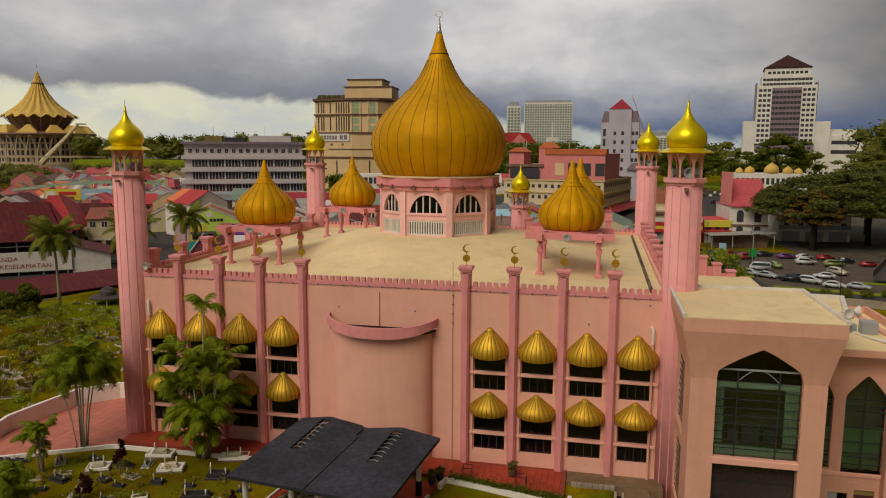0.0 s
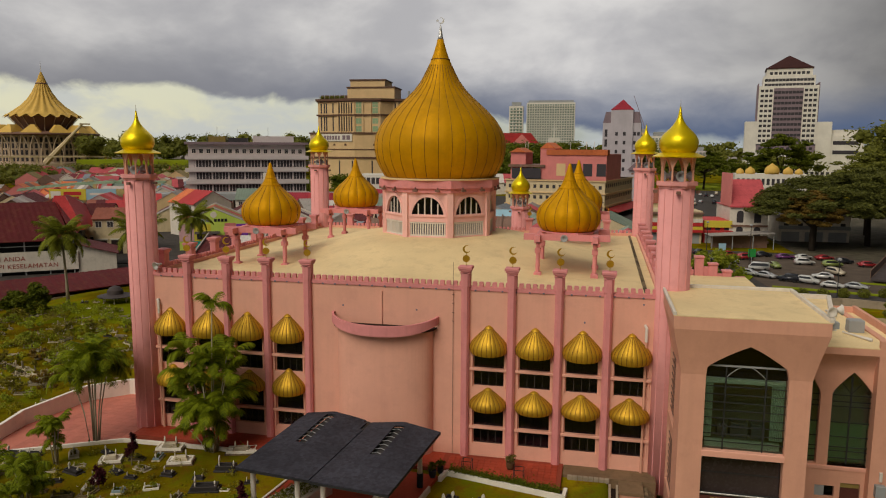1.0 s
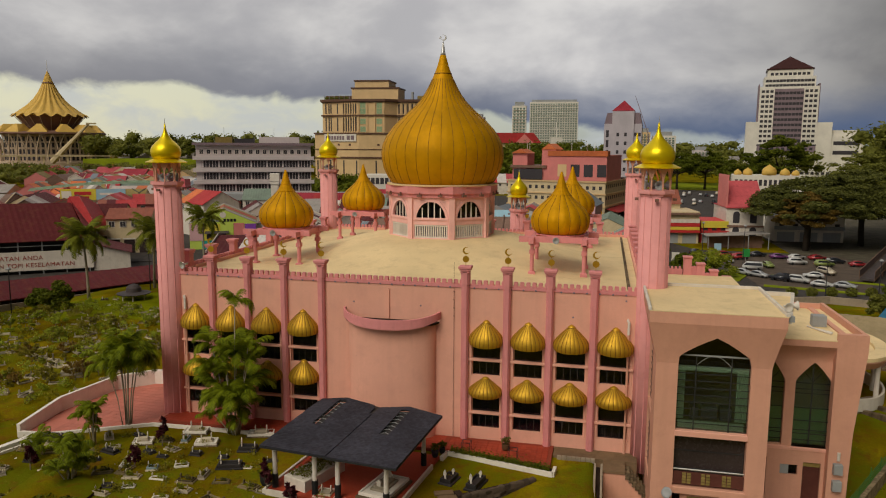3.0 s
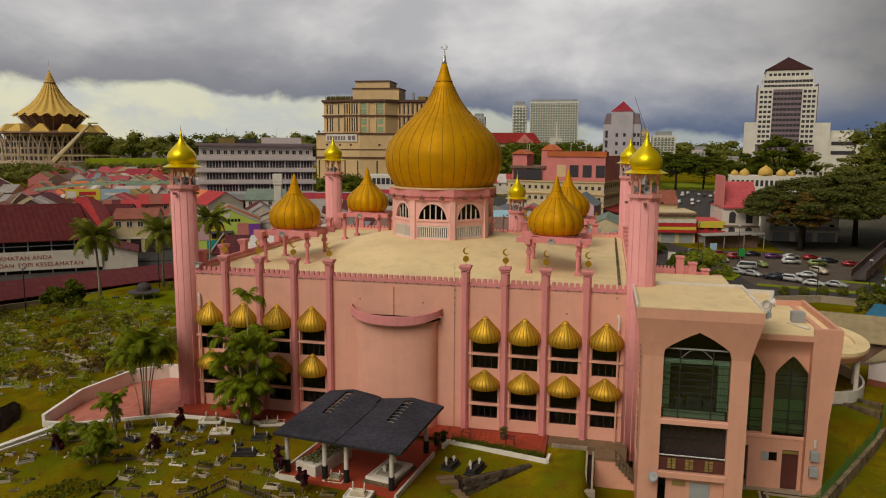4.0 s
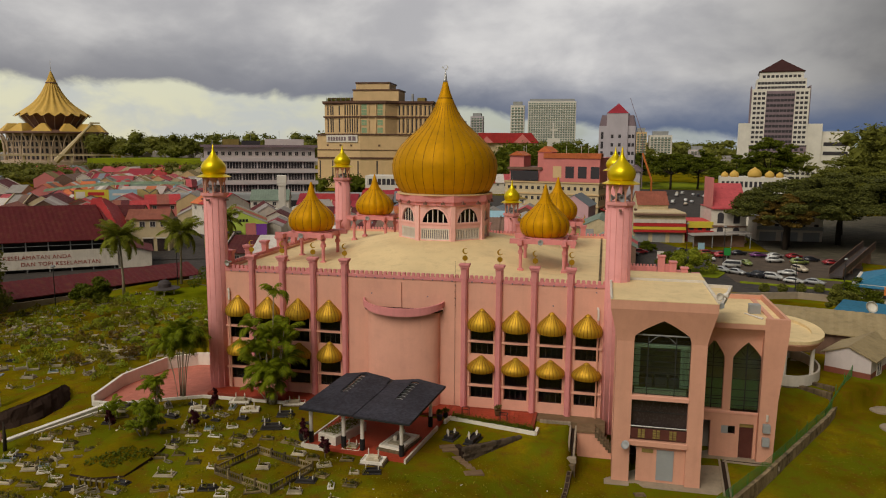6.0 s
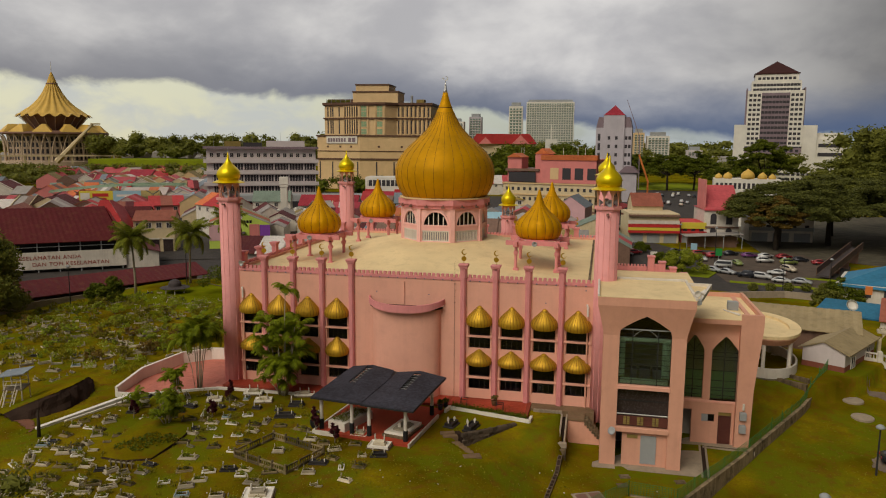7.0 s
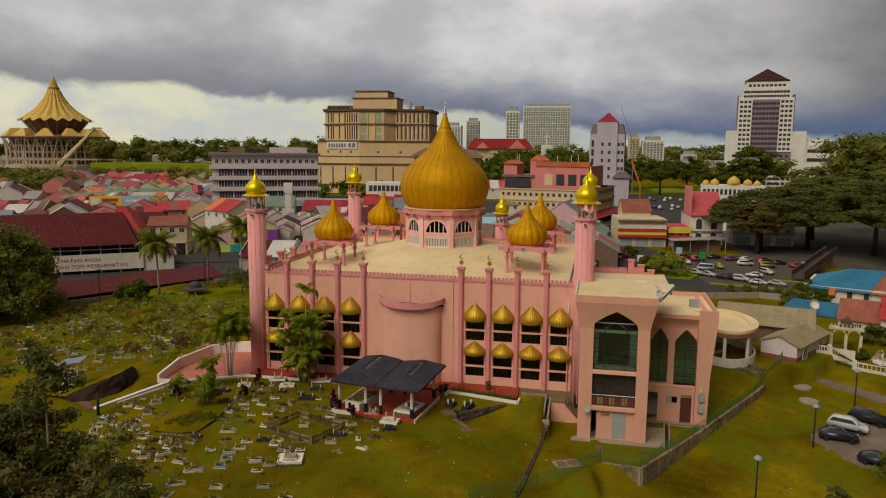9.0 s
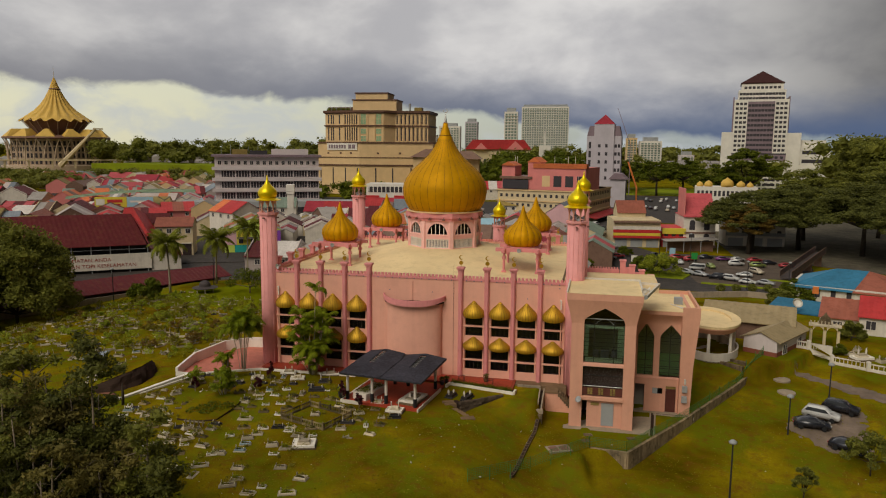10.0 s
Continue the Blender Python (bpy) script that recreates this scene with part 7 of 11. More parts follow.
pot(4.25, -3.6, 0.0, 0.3, glaze="shingle").scale = (0.8, 0.8, 0.75)
pot(4.6, -2.9, 0.0, 0.3, glaze="paint_black").scale = (0.7, 0.7, 0.7)
pot(-5.3, -10.2, 0.0, glaze="paint_black", leaf="leaf_light")
pot(8.9, -1.35, 0.0, 0.3, leaf="leaf_shade", glaze="earth").scale = (0.9, 0.9, 0.75)
for x in (6.2, 9.6):
    b = B()
    for s in (-0.3, 0.3):
        tube(b, [(s, -0.3, 0.0), (s, -0.3, 0.75), (s, 0.3, 0.75), (s, 0.3, 0.0)], 0.025, 4)
    tube(b, [(-0.3, -0.3, 0.75), (0.3, -0.3, 0.75)], 0.025, 4)
    tube(b, [(-0.3, 0.3, 0.75), (0.3, 0.3, 0.75)], 0.025, 4)
    solid("shoe_rack", b, "dark_frame", "small dark metal frame on the terrace", "rack", (x, -2.0 - 0.16 * (x - 5), -0.01), group="terrace frames")
# tombs under the porch and the planted box
g = copy_thing(tomb0, pose(2.3, -9.2, 0.12, 0, 0, 78))
g.scale = (0.85, 0.85, 0.5)
b = B()
bevel_box(b, -1.9, 1.9, -0.9, 0.9, 0.0, 0.75, 0.05)
planter = solid("porch_planter", b, "white_wall", "white raised grave planter with clipped shrubs", "planter", (-2.6, -8.6, 0.0), 70)
verts, faces = [], []
for i in range(700):
    leaf_quad(verts, faces, Vector((rng.uniform(-1.7, 1.7), rng.uniform(-0.75, 0.75), 0.78 + abs(rng.gauss(0, 0.16)))), 0.09, rng)
part("shrub", quick_mesh("shrub", verts, faces, "leaf_dark"), None, planter, "clipped dark green shrub")
# the low hedge in the white planter
verts, faces = [], []
for i in range(3600):
    t = rng.random()
    x = 5.1 + 7.1 * t
    y = -2.36 - 1.5 * t + rng.uniform(-0.36, 0.30)
    leaf_quad(verts, faces, Vector((x, y, -0.03 + abs(rng.gauss(0, 0.17)))), 0.075, rng)
hedge = new("hedge", quick_mesh("hedge", verts, faces, "leaf_mid"))
tagged(hedge, "low clipped green hedge in the white planter", "hedge")
# tufts in the lawns
tv, tf = [], []
tg = random.Random(77)
for i in range(46000):
    if i % 2:
        x, y = tg.uniform(-62, 8), tg.uniform(-36, 34)
    else:
        x, y = tg.uniform(-12, 62), tg.uniform(-36, 8)
    if -28.5 < x < 25.5 and y > -7 - (0 if x < -18 or x > 14 else -0.2) or -27.8 < x < -18 and y > -7 or -6.2 < x < 6.2 and -13.6 < y or 18 < x < 33 and y > -8.6:
        continue
    c = Vector((x, y, ground_z(x, y) + 0.05))
    leaf_quad(tv, tf, c, tg.choice((0.04, 0.05, 0.07, 0.1)), tg, 0.5)
tufts = new("grass_tufts", quick_mesh("grass_tufts", tv, tf, "leaf_grass"))
tagged(tufts, "coarse tufts of olive grass in the lawn", "grass", kind="stuff")
tv, tf = [], []
for i in range(150):
    x, y = tg.uniform(-26, 60), tg.uniform(-36, -9)
    if 18 < x < 33 and y > -9:
        continue
    leaf_quad(tv, tf, Vector((x, y, ground_z(x, y) + 0.09)), 0.11, tg, 0.9)
litter = new("litter", quick_mesh("litter", tv, tf, "tower_white"))
tagged(litter, "pale scraps of litter on the grass", "litter", kind="stuff")


# ---- plants ----
def frond_mesh(length, droop, leaflets, width, mat, seed, rise=0.5, blade=0.02):
    """One feather frond: a drooping midrib and two rows of narrow leaflets."""
    r = random.Random(seed)
    verts, faces = [], []
    pts = []
    for i in range(13):
        t = i / 12
        pts.append(Vector((length * (t - 0.18 * t * t * droop), 0, length * (rise * t - 0.62 * droop * t * t))))
    for a, c in zip(pts, pts[1:]):
        n0 = len(verts)
        verts += [(a.x, -0.025, a.z), (a.x, 0.025, a.z), (c.x, 0.02, c.z), (c.x, -0.02, c.z)]
        faces.append((n0, n0 + 1, n0 + 2, n0 + 3))
    for i in range(leaflets):
        t = 0.14 + 0.86 * i / leaflets
        f = t * 12
        k = min(11, int(f))
        p = pts[k].lerp(pts[k + 1], f - k)
        d = (pts[k + 1] - pts[k]).normalized()
        size = width * (math.sin(math.pi * (0.12 + 0.8 * t)) ** 0.7) * r.uniform(0.8, 1.15)
        for s in (-1, 1):
            out = Vector((d.x * 0.55, s * 0.85, d.z * 0.55 - 0.25 - 0.35 * r.random())).normalized() * size
            mid = p + out * 0.55 + Vector((0, 0, 0.06 * size))
            tip = p + out + Vector((0, 0, -0.22 * size))
            w = d * blade
            n0 = len(verts)
            verts += [tuple(p - w), tuple(p + w), tuple(mid + w), tuple(mid - w), tuple(tip)]
            faces += [(n0, n0 + 1, n0 + 2, n0 + 3), (n0 + 3, n0 + 2, n0 + 4)]
    return quick_mesh("frond", verts, faces, mat)


coco_fronds = [frond_mesh(4.4, d, 46, 1.15, "palm_dull", i, 0.60, 0.045) for i, d in enumerate((0.7, 1.1, 1.5))]
areca_fronds = [frond_mesh(2.9, d, 40, 0.90, "palm_leaf", 20 + i, 0.95, 0.034) for i, d in enumerate((1.0, 1.45, 1.9))]


def coconut_palm(x, y, z, height, lean, seed, n=20, scale=1.0):
    r = random.Random(seed)
    p = thing("coconut_palm", "tall coconut palm with drooping dull green fronds", "palm", (x, y, z), group="coconut palms")
    top = Vector((lean, 0.3 * lean, height))
    b = B()
    tube(b, [(0, 0, -0.4), (lean * 0.15, 0, height * 0.3), (lean * 0.5, 0.1 * lean, height * 0.68), tuple(top)], [0.26, 0.19, 0.15, 0.13], 8)
    part("trunk", b, "palm_stem", p, smooth=True)
    for i in range(n):
        el = -60 + 135 * (i / n) ** 0.9
        o = part("frond", coco_fronds[0 if el > 15 else (1 if el > -15 else 2)], None, p)
        o.matrix_local = Matrix.Translation(top) @ pose(0, 0, 0, 0, -el * 0.55, 137.5 * i + r.uniform(-15, 15)) @ Matrix.Scale(scale * r.uniform(0.85, 1.1), 4)
    return p


for x, y, h, ln, sd in ((-56.0, 37.0, 9.0, -0.3, 1), (-52.3, 47.0, 8.6, 0.3, 2), (-56.5, 68.0, 12.4, 0.3, 3)):
    coconut_palm(x, y, ground_z(x, y), h, ln, sd, 26, 1.02)


def palm_clump(name, label, x, y, stems, seed, per=9, fronds=areca_fronds, scale=1.0):
    r = random.Random(seed)
    p = thing(name, label, "palm", (x, y, ground_z(x, y)))
    for dx, dy, h, spread in stems:
        b = B()
        foot = Vector((dx * 0.25, dy * 0.25, -0.2))
        tip = Vector((dx, dy, h))
        mid = foot.lerp(tip, 0.5) + Vector((-dx * 0.12, -dy * 0.12, 0))
        tube(b, [tuple(foot), tuple(mid), tuple(tip)], [0.06, 0.045, 0.04], 6)
        part("stem", b, "palm_stem", p, smooth=True)
        for i in range(per):
            el = r.uniform(-35, 75)
            o = part("frond", fronds[r.randrange(3)], None, p)
            o.matrix_local = Matrix.Translation(tip) @ pose(0, 0, 0, 0, -el * 0.5, r.uniform(0, 360)) @ Matrix.Scale(scale * spread * r.uniform(0.75, 1.15), 4)
    return p


rr = random.Random(5)
stems = [(0.6, -0.3, 10.2, 0.7)] + [(rr.uniform(-1.5, 1.5), rr.uniform(-1.0, 0.5), rr.uniform(2.0, 7.2), 0.80) for _ in range(17)] + [(-1.2, -0.6, 1.6, 0.6), (0.9, -0.9, 1.4, 0.5)]
palm_clump("areca_palm", "dense clump of bright green areca palms against the hall", -11.7, -2.6, stems, 3, 9)
stems = [(rr.uniform(-0.9, 0.9), rr.uniform(-0.8, 0.8), rr.uniform(4.6, 6.6), 0.86) for _ in range(8)]
palm_clump("slender_palm", "cluster of slender bare-stemmed palms by the minaret", -20.4, -3.3, stems, 4, 10)
stems = [(rr.uniform(-0.6, 0.6), rr.uniform(-0.5, 0.5), rr.uniform(0.8, 3.0), 0.46) for _ in range(6)]
palm_clump("young_palm", "young bright green palm beside the court", -20.6, -6.8, stems, 6, 10)
stems = [(rr.uniform(-0.7, 0.7), rr.uniform(-0.6, 0.6), rr.uniform(0.7, 3.7), 0.46) for _ in range(8)]
palm_clump("young_palm", "bushy young palm among the graves", -17.8, -12.6, stems, 8, 11)
stems = [(rr.uniform(-0.5, 0.5), rr.uniform(-0.5, 0.5), rr.uniform(0.5, 1.1), 0.42) for _ in range(4)]
palm_clump("young_palm", "small palm among the graves by the kerb", -23.4, -9.4, stems, 9, 6)


def crown_blobs(r, radius, z0, z1, n, squash=0.7, lo=0.16, hi=0.30, ragged=False):
    out = []
    for i in range(n):
        a, q = r.uniform(0, 6.283), radius * math.sqrt(r.random())
        t = 1 - (q / radius) ** 2
        out.append((q * math.cos(a), q * math.sin(a), z0 + (z1 - z0) * (0.25 + 0.75 * r.random()) * (0.35 + 0.65 * (t if not ragged else r.random())), radius * r.uniform(lo, hi), squash))
    return out


def tree(name, label, x, y, height, radius, mat, seed, leaves=5000, size=0.32, clear=0.35, blobs=34, trunk_r=0.3, bark="bark_dark", z=None, squash=0.7, flat=0.3, twigs=0, lo=0.16, hi=0.30, core=0.0):
    r = random.Random(seed)
    t = thing(name, label, "tree", (x, y, ground_z(x, y) if z is None else z))
    zc = height * clear
    bl = crown_blobs(r, radius, zc, height * 0.93, blobs, squash, lo, hi, twigs > 40)
    b = B()
    tube(b, [(0, 0, -0.5), (r.uniform(-0.1, 0.1) * radius * 0.3, 0, zc * 0.6), (0, 0, zc * 1.05)], [trunk_r, trunk_r * 0.8, trunk_r * 0.62], 8)
    part("trunk", b, bark, t, smooth=True)
    b = B()
    for c in bl[:14]:
        mid = Vector((c[0] * 0.45, c[1] * 0.45, zc + (c[2] - zc) * 0.35))
        tube(b, [(0, 0, zc * 0.9), tuple(mid), (c[0] * 0.92, c[1] * 0.92, c[2])], [trunk_r * 0.5, trunk_r * 0.28, trunk_r * 0.08], 5)
    limb = part("limb", b, bark, t)
    if radius < 2.5:
        limb["kind"] = "stuff"
    if twigs:
        b = B()
        for q in range(twigs):
            c = bl[r.randrange(len(bl))]
            d = Vector((r.gauss(0, 1), r.gauss(0, 1), abs(r.gauss(0, 0.8)) + 0.2)).normalized()
            p0 = Vector((c[0], c[1], c[2]))
            k_ = c[3] * r.uniform(1.2, 2.2)
            bend = Vector((r.uniform(-0.3, 0.3), r.uniform(-0.3, 0.3), 0.1)) * k_
            tube(b, [tuple(p0), tuple(p0 + d * k_ * 0.55 + bend * 0.5), tuple(p0 + d * k_ + bend)], [0.035, 0.022, 0.008], 3)
        part("brushwood", b, "bark", t, "bare pale twigs")["kind"] = "stuff"
    part("crown", quick_mesh("crown", *leaf_cloud(bl, leaves, size, seed + 1, flat, core), mat), None, t)
    return t


# trees round the burial ground
tree("garden_tree", "large dark round-crowned tree by the fence", -71.0, 17.0, 17.8, 8.4, "leaf_dark", 11, 34000, 0.28, 0.10, 110, squash=0.9, core=0.6)
tree("garden_tree", "dark leafy tree at the edge of the burial ground", -76.0, 8.0, 10.5, 6.5, "leaf_dark", 12, 14000, 0.28, 0.12, 50, core=0.6)
tree("shrub_tree", "small round green tree beside the palm", -57.0, 31.0, 4.6, 2.9, "leaf_mid", 13, 6000, 0.22, 0.12, 34, 0.12, squash=0.85)
tree("frangipani", "sparse grey-branched frangipani tree", -41.5, 40.0, 4.8, 4.2, "leaf_mid", 14, 2400, 0.2, 0.25, 30, 0.16, "bark")
for i in range(46):
    x, y = rr.uniform(-60, -29), rr.uniform(2, 34)
    tree("burial_shrub", "small straggly shrub among the graves", x, y, rr.uniform(0.9, 2.4), rr.uniform(0.6, 1.4), rr.choice(("leaf_light", "leaf_light", "leaf_lime", "leaf_olive", "leaf_rust")), 300 + i, 420, 0.15, 0.1, 12, 0.05, "bark", twigs=6)
for k_, (mat, lab) in enumerate((("leaf_light", "low bright green shrubs among the old graves"), ("leaf_olive", "low olive shrubs among the old graves"), ("leaf_grass", "low yellow-green shrubs among the old graves"), ("leaf_lime", "pale green shrubs among the old graves"))):
    verts, faces = [], []
    for i in range(58):
        x, y = rr.uniform(-66, -29), rr.uniform(-1, 34)
        if y > 28 + 0.75 * (x + 66):
            continue
        h = rr.uniform(0.35, 1.3)
        z = ground_z(x, y)
        lumps_ = [(x + rr.gauss(0, 0.5 * h), y + rr.gauss(0, 0.5 * h), z + rr.uniform(0.3, 1.0) * h, rr.uniform(0.25, 0.5) * h, 0.9) for _ in range(5)]
        v_, f_ = leaf_cloud(lumps_, 130, 0.13, 900 + 60 * k_ + i)
        n0 = len(verts)
        verts += v_
        faces += [tuple(n0 + q for q in f) for f in f_]
    tagged(new("burial_scrub", quick_mesh("burial_scrub", verts, faces, mat)), lab, "shrubs", kind="stuff")
for i, (x, y, h) in enumerate(((-2.6, -12.4, 2.0), (-4.9, -10.9, 3.1), (-15.6, -5.9, 2.6), (-15.4, -9.4, 1.8), (-21.9, -11.4, 2.1))):
    tree("red_cordyline", "dark red-leaved cordyline shrub", x, y, h, 0.34, "leaf_red", 60 + i, 300, 0.2, 0.2, 12, 0.05, "bark", squash=2.2)


def scrub_tree(x, y, h, rad, mat, seed):
    """A tall, torn tree: a few leaning stems with leaf clumps hung all the way up, and bare twigs."""
    r = random.Random(seed)
    t = thing("thicket_tree", "scrubby dark olive tree with bare twigs", "tree", (x, y, ground_z(x, y)))
    bl = []
    for k in range(3 if rad > 2 else 2):
        lx, ly = r.uniform(-0.5, 0.5) * rad, r.uniform(-0.5, 0.5) * rad
        top = h * (1.0 if k == 0 else r.uniform(0.6, 0.9))
        b = B()
        tube(b, [(0.2 * lx, 0.2 * ly, -0.5), (0.7 * lx, 0.6 * ly, top * 0.45), (lx, ly, top * 0.97)], [0.16, 0.10, 0.03], 6)
        part("trunk", b, "bark", t, smooth=True)
        for q in range(int(5 + top * 2.1)):
            f = r.uniform(0.16, 1.0)
            reach = rad * (0.35 + 0.65 * math.sin(math.pi * min(1.0, 0.18 + 0.85 * (1 - f)))) * r.uniform(0.2, 1.0)
            a = r.uniform(0, 6.283)
            bl.append((lx * f + reach * math.cos(a), ly * f + reach * math.sin(a), top * f + r.uniform(-0.3, 0.3), r.uniform(0.45, 0.95), 0.65))
    b = B()
    for c in bl:
        if r.random() < 0.7:
            tube(b, [(c[0] * 0.3, c[1] * 0.3, c[2] - 0.8), (c[0] * 0.7, c[1] * 0.7, c[2] - 0.25), (c[0], c[1], c[2])], [0.05, 0.035, 0.012], 3)
        if r.random() < 0.35:
            d = Vector((r.gauss(0, 1), r.gauss(0, 1), r.uniform(-0.2, 0.9))).normalized() * r.uniform(0.8, 1.8)
            tube(b, [(c[0], c[1], c[2]), (c[0] + d.x * 0.6, c[1] + d.y * 0.6, c[2] + d.z * 0.5), (c[0] + d.x, c[1] + d.y, c[2] + d.z * 0.7)], [0.03, 0.02, 0.006], 3)
    part("limb", b, "bark", t)["kind"] = "stuff"
    part("crown", quick_mesh("crown", *leaf_cloud(bl, 105 * len(bl), 0.15, seed + 1, 0.1, 0.55), mat), None, t)


for i, (x, y, h, r_) in enumerate(((-12.4, -40.0, 14.8, 2.2), (-14.8, -40.5, 12.3, 2.6), (-16.7, -40.0, 12.9, 3.0), (-18.6, -40.5, 13.3, 3.2), (-20.6, -38.0, 12.2, 3.0), (-17.0, -43.0, 11.6, 3.0), (-14.0, -43.5, 10.2, 2.7),
                                   (-10.8, -40.2, 7.0, 1.8), (-8.3, -40.3, 9.3, 1.7), (-6.9, -40.0, 7.0, 1.5), (-9.6, -42.2, 6.8, 1.8), (-12.6, -38.4, 8.2, 2.0), (-19.4, -36.6, 9.0, 2.6), (-11.6, -45.0, 8.4, 2.2))):
    scrub_tree(x, y, h, r_, ("leaf_deep", "leaf_shade", "leaf_dark")[i % 3], 70 + 5 * i)
b = B()
tube(b, [(0, 0, -0.3), (0.05, 0, 1.2), (0.0, 0.05, 2.3)], [0.16, 0.14, 0.05], 7)
solid("dead_stump", b, "bark_dark", "dark dead tree stump at the kerb", "stump", (-27.0, -16.8, ground_z(-27, -16.8)), smooth=True)
for i, (x, y, h, r_) in enumerate(((39.2, -16.0, 4.4, 0.9), (46.7, -9.2, 4.6, 2.2), (49.6, -8.2, 4.2, 2.0))):
    tree("lawn_tree", "young dark-leaved tree on the lawn", x, y, h, r_, "leaf_dark", 90 + i, 2600, 0.16, 0.3, 24, 0.08)
# trees and hedges near the car park
for i, (x, y, h, r_, m) in enumerate(((36.0, 101.0, 6.0, 4.6, "leaf_light"), (33.0, 106.0, 5.0, 3.6, "leaf_mid"), (58.5, 66.0, 5.5, 3.2, "leaf_mid"), (54.0, 60.0, 4.0, 2.4, "leaf_dark"),
                                      (57.2, 31.0, 2.8, 1.7, "leaf_dark"), (53.6, 24.4, 1.4, 0.8, "leaf_mid"), (29.0, 132.0, 3.4, 2.2, "leaf_mid"), (18.0, 92.0, 5.4, 3.0, "leaf_mid"), (10.0, 84.0, 4.2, 2.4, "leaf_dark"))):
    tree("street_tree", "leafy green street tree", x, y, h, r_, m, 110 + i, 4200, 0.24, 0.15, 30, 0.12, core=0.6)
for i in range(5):
    x, y = 47.5 + 3.4 * i, 83.5 + 0.8 * i
    b = B()
    verts, faces = leaf_cloud([(0, 0, 0.75, 0.95, 0.9)], 900, 0.15, 130 + i)
    o = new("topiary_ball", quick_mesh("topiary_ball", verts, faces, "leaf_dark"))
    o.matrix_world = pose(x, y, ground_z(x, y))
    tagged(o, "clipped round dark green bush by the road", "bush", group="clipped bushes")
    b.free()
# great rain trees
for i, (x, y, h, r_, m) in enumerate(((67.0, 153.0, 19.5, 14.5, "leaf_deep"), (65.0, 146.0, 16.0, 7.0, "leaf_rust"), (82.0, 160.0, 22.0, 15.0, "leaf_deep"), (97.0, 150.0, 23.0, 16.0, "leaf_deep"),
                                      (112.0, 165.0, 27.0, 17.0, "leaf_deep"), (104.0, 130.0, 22.0, 14.0, "leaf_deep"), (124.0, 140.0, 26.0, 16.0, "leaf_deep"), (90.0, 186.0, 26.0, 15.0, "leaf_dark"),
                                      (118.0, 200.0, 32.0, 17.0, "leaf_dark"), (140.0, 190.0, 35.0, 18.0, "leaf_dark"))):
    tree("rain_tree", "huge spreading dark green rain tree", x, y, h, r_, m, 150 + i, 30000, 0.36, 0.40, 120, 0.8, squash=0.30, flat=0.75, lo=0.12, hi=0.24, core=0.62)
for i, (x, y, h, r_) in enumerate(((58.7, 425.0, 26.0, 15.0), (76.0, 432.0, 27.0, 14.0), (92.0, 300.0, 34.0, 15.0), (78.0, 300.0, 26.0, 12.0), (40.0, 450.0, 26.0, 14.0))):
    tree("park_tree", "tall open-crowned park tree", x, y, h, r_, "leaf_mid", 170 + i, 10000, 0.6, 0.42, 60, 0.8, squash=0.38, flat=0.6, lo=0.12, hi=0.24, core=0.55)


# ---- far woods ----
def woods(name, label, spots_, mat, seed, per=130, size=1.6):
    r = random.Random(seed)
    verts, faces = [], []
    for x, y, z, h, w in spots_:
        for q in range(7):
            a = r.uniform(0, 6.28)
            d = w * 0.62 * math.sqrt(r.random())
            cx, cy, cz = x + d * math.cos(a), y + d * math.sin(a), z + h * (0.42 + 0.45 * r.random())
            rad = w * r.uniform(0.28, 0.5)
            clump(verts, faces, (cx, cy, cz), rad * 0.58, rad * 0.42, r)
            for _ in range(per // 7):
                v = Vector((r.gauss(0, 1), r.gauss(0, 1), r.gauss(0, 1))).normalized() * rad * (0.6 + 0.45 * r.random())
                leaf_quad(verts, faces, Vector((cx + v.x, cy + v.y, cz + v.z * 0.7)), size, r, 0.3)
    o = new(name, quick_mesh(name, verts, faces, mat))
    return tagged(o, label, "woods", kind="stuff")


wr = random.Random(21)


def scatter(n, line, spread, h, w, zf=lambda x, y: -5.0):
    out = []
    for _ in range(n):
        t = wr.random()
        i = min(len(line) - 2, int(t * (len(line) - 1)))
        f = t * (len(line) - 1) - i
        x = line[i][0] + (line[i + 1][0] - line[i][0]) * f + wr.uniform(-spread, spread)
        y = line[i][1] + (line[i + 1][1] - line[i][1]) * f + wr.uniform(-spread, spread)
        out.append((x, y, zf(x, y), h * wr.uniform(0.7, 1.2), w * wr.uniform(0.7, 1.3)))
    return out


woods("riverside_woods", "dark green riverside trees across the town", scatter(90, [(-520, 640), (-330, 640), (-220, 560)], 45, 30, 17, lambda x, y: 2), "leaf_dark", 1, 330, 1.2)
woods("far_woods", "distant band of dark green woodland", scatter(220, [(-1500, 1100), (-600, 1150), (-250, 1250), (100, 1250), (500, 1200), (1100, 900)], 90, 34, 30, lambda x, y: -4), "leaf_dark", 2, 200, 2.2)
woods("hill_woods", "wooded rise behind the office tower", scatter(90, [(190, 560), (300, 520), (420, 430)], 40, 30, 20, lambda x, y: -4 + 0.12 * max(0, x - 170)), "leaf_dark", 3, 420, 1.3)
woods("ridge_woods", "tall dark trees on the rise beside the office tower", scatter(76, [(154, 345), (200, 340), (270, 330)], 14, 38, 19), "leaf_dark", 9, 700, 1.1)
woods("town_woods", "clumps of green trees between the town blocks", scatter(44, [(-52, 455), (-30, 440), (0, 470)], 22, 28, 14) + scatter(40, [(-130, 430), (-60, 430)], 24, 18, 13), "leaf_mid", 4, 420, 1.1)
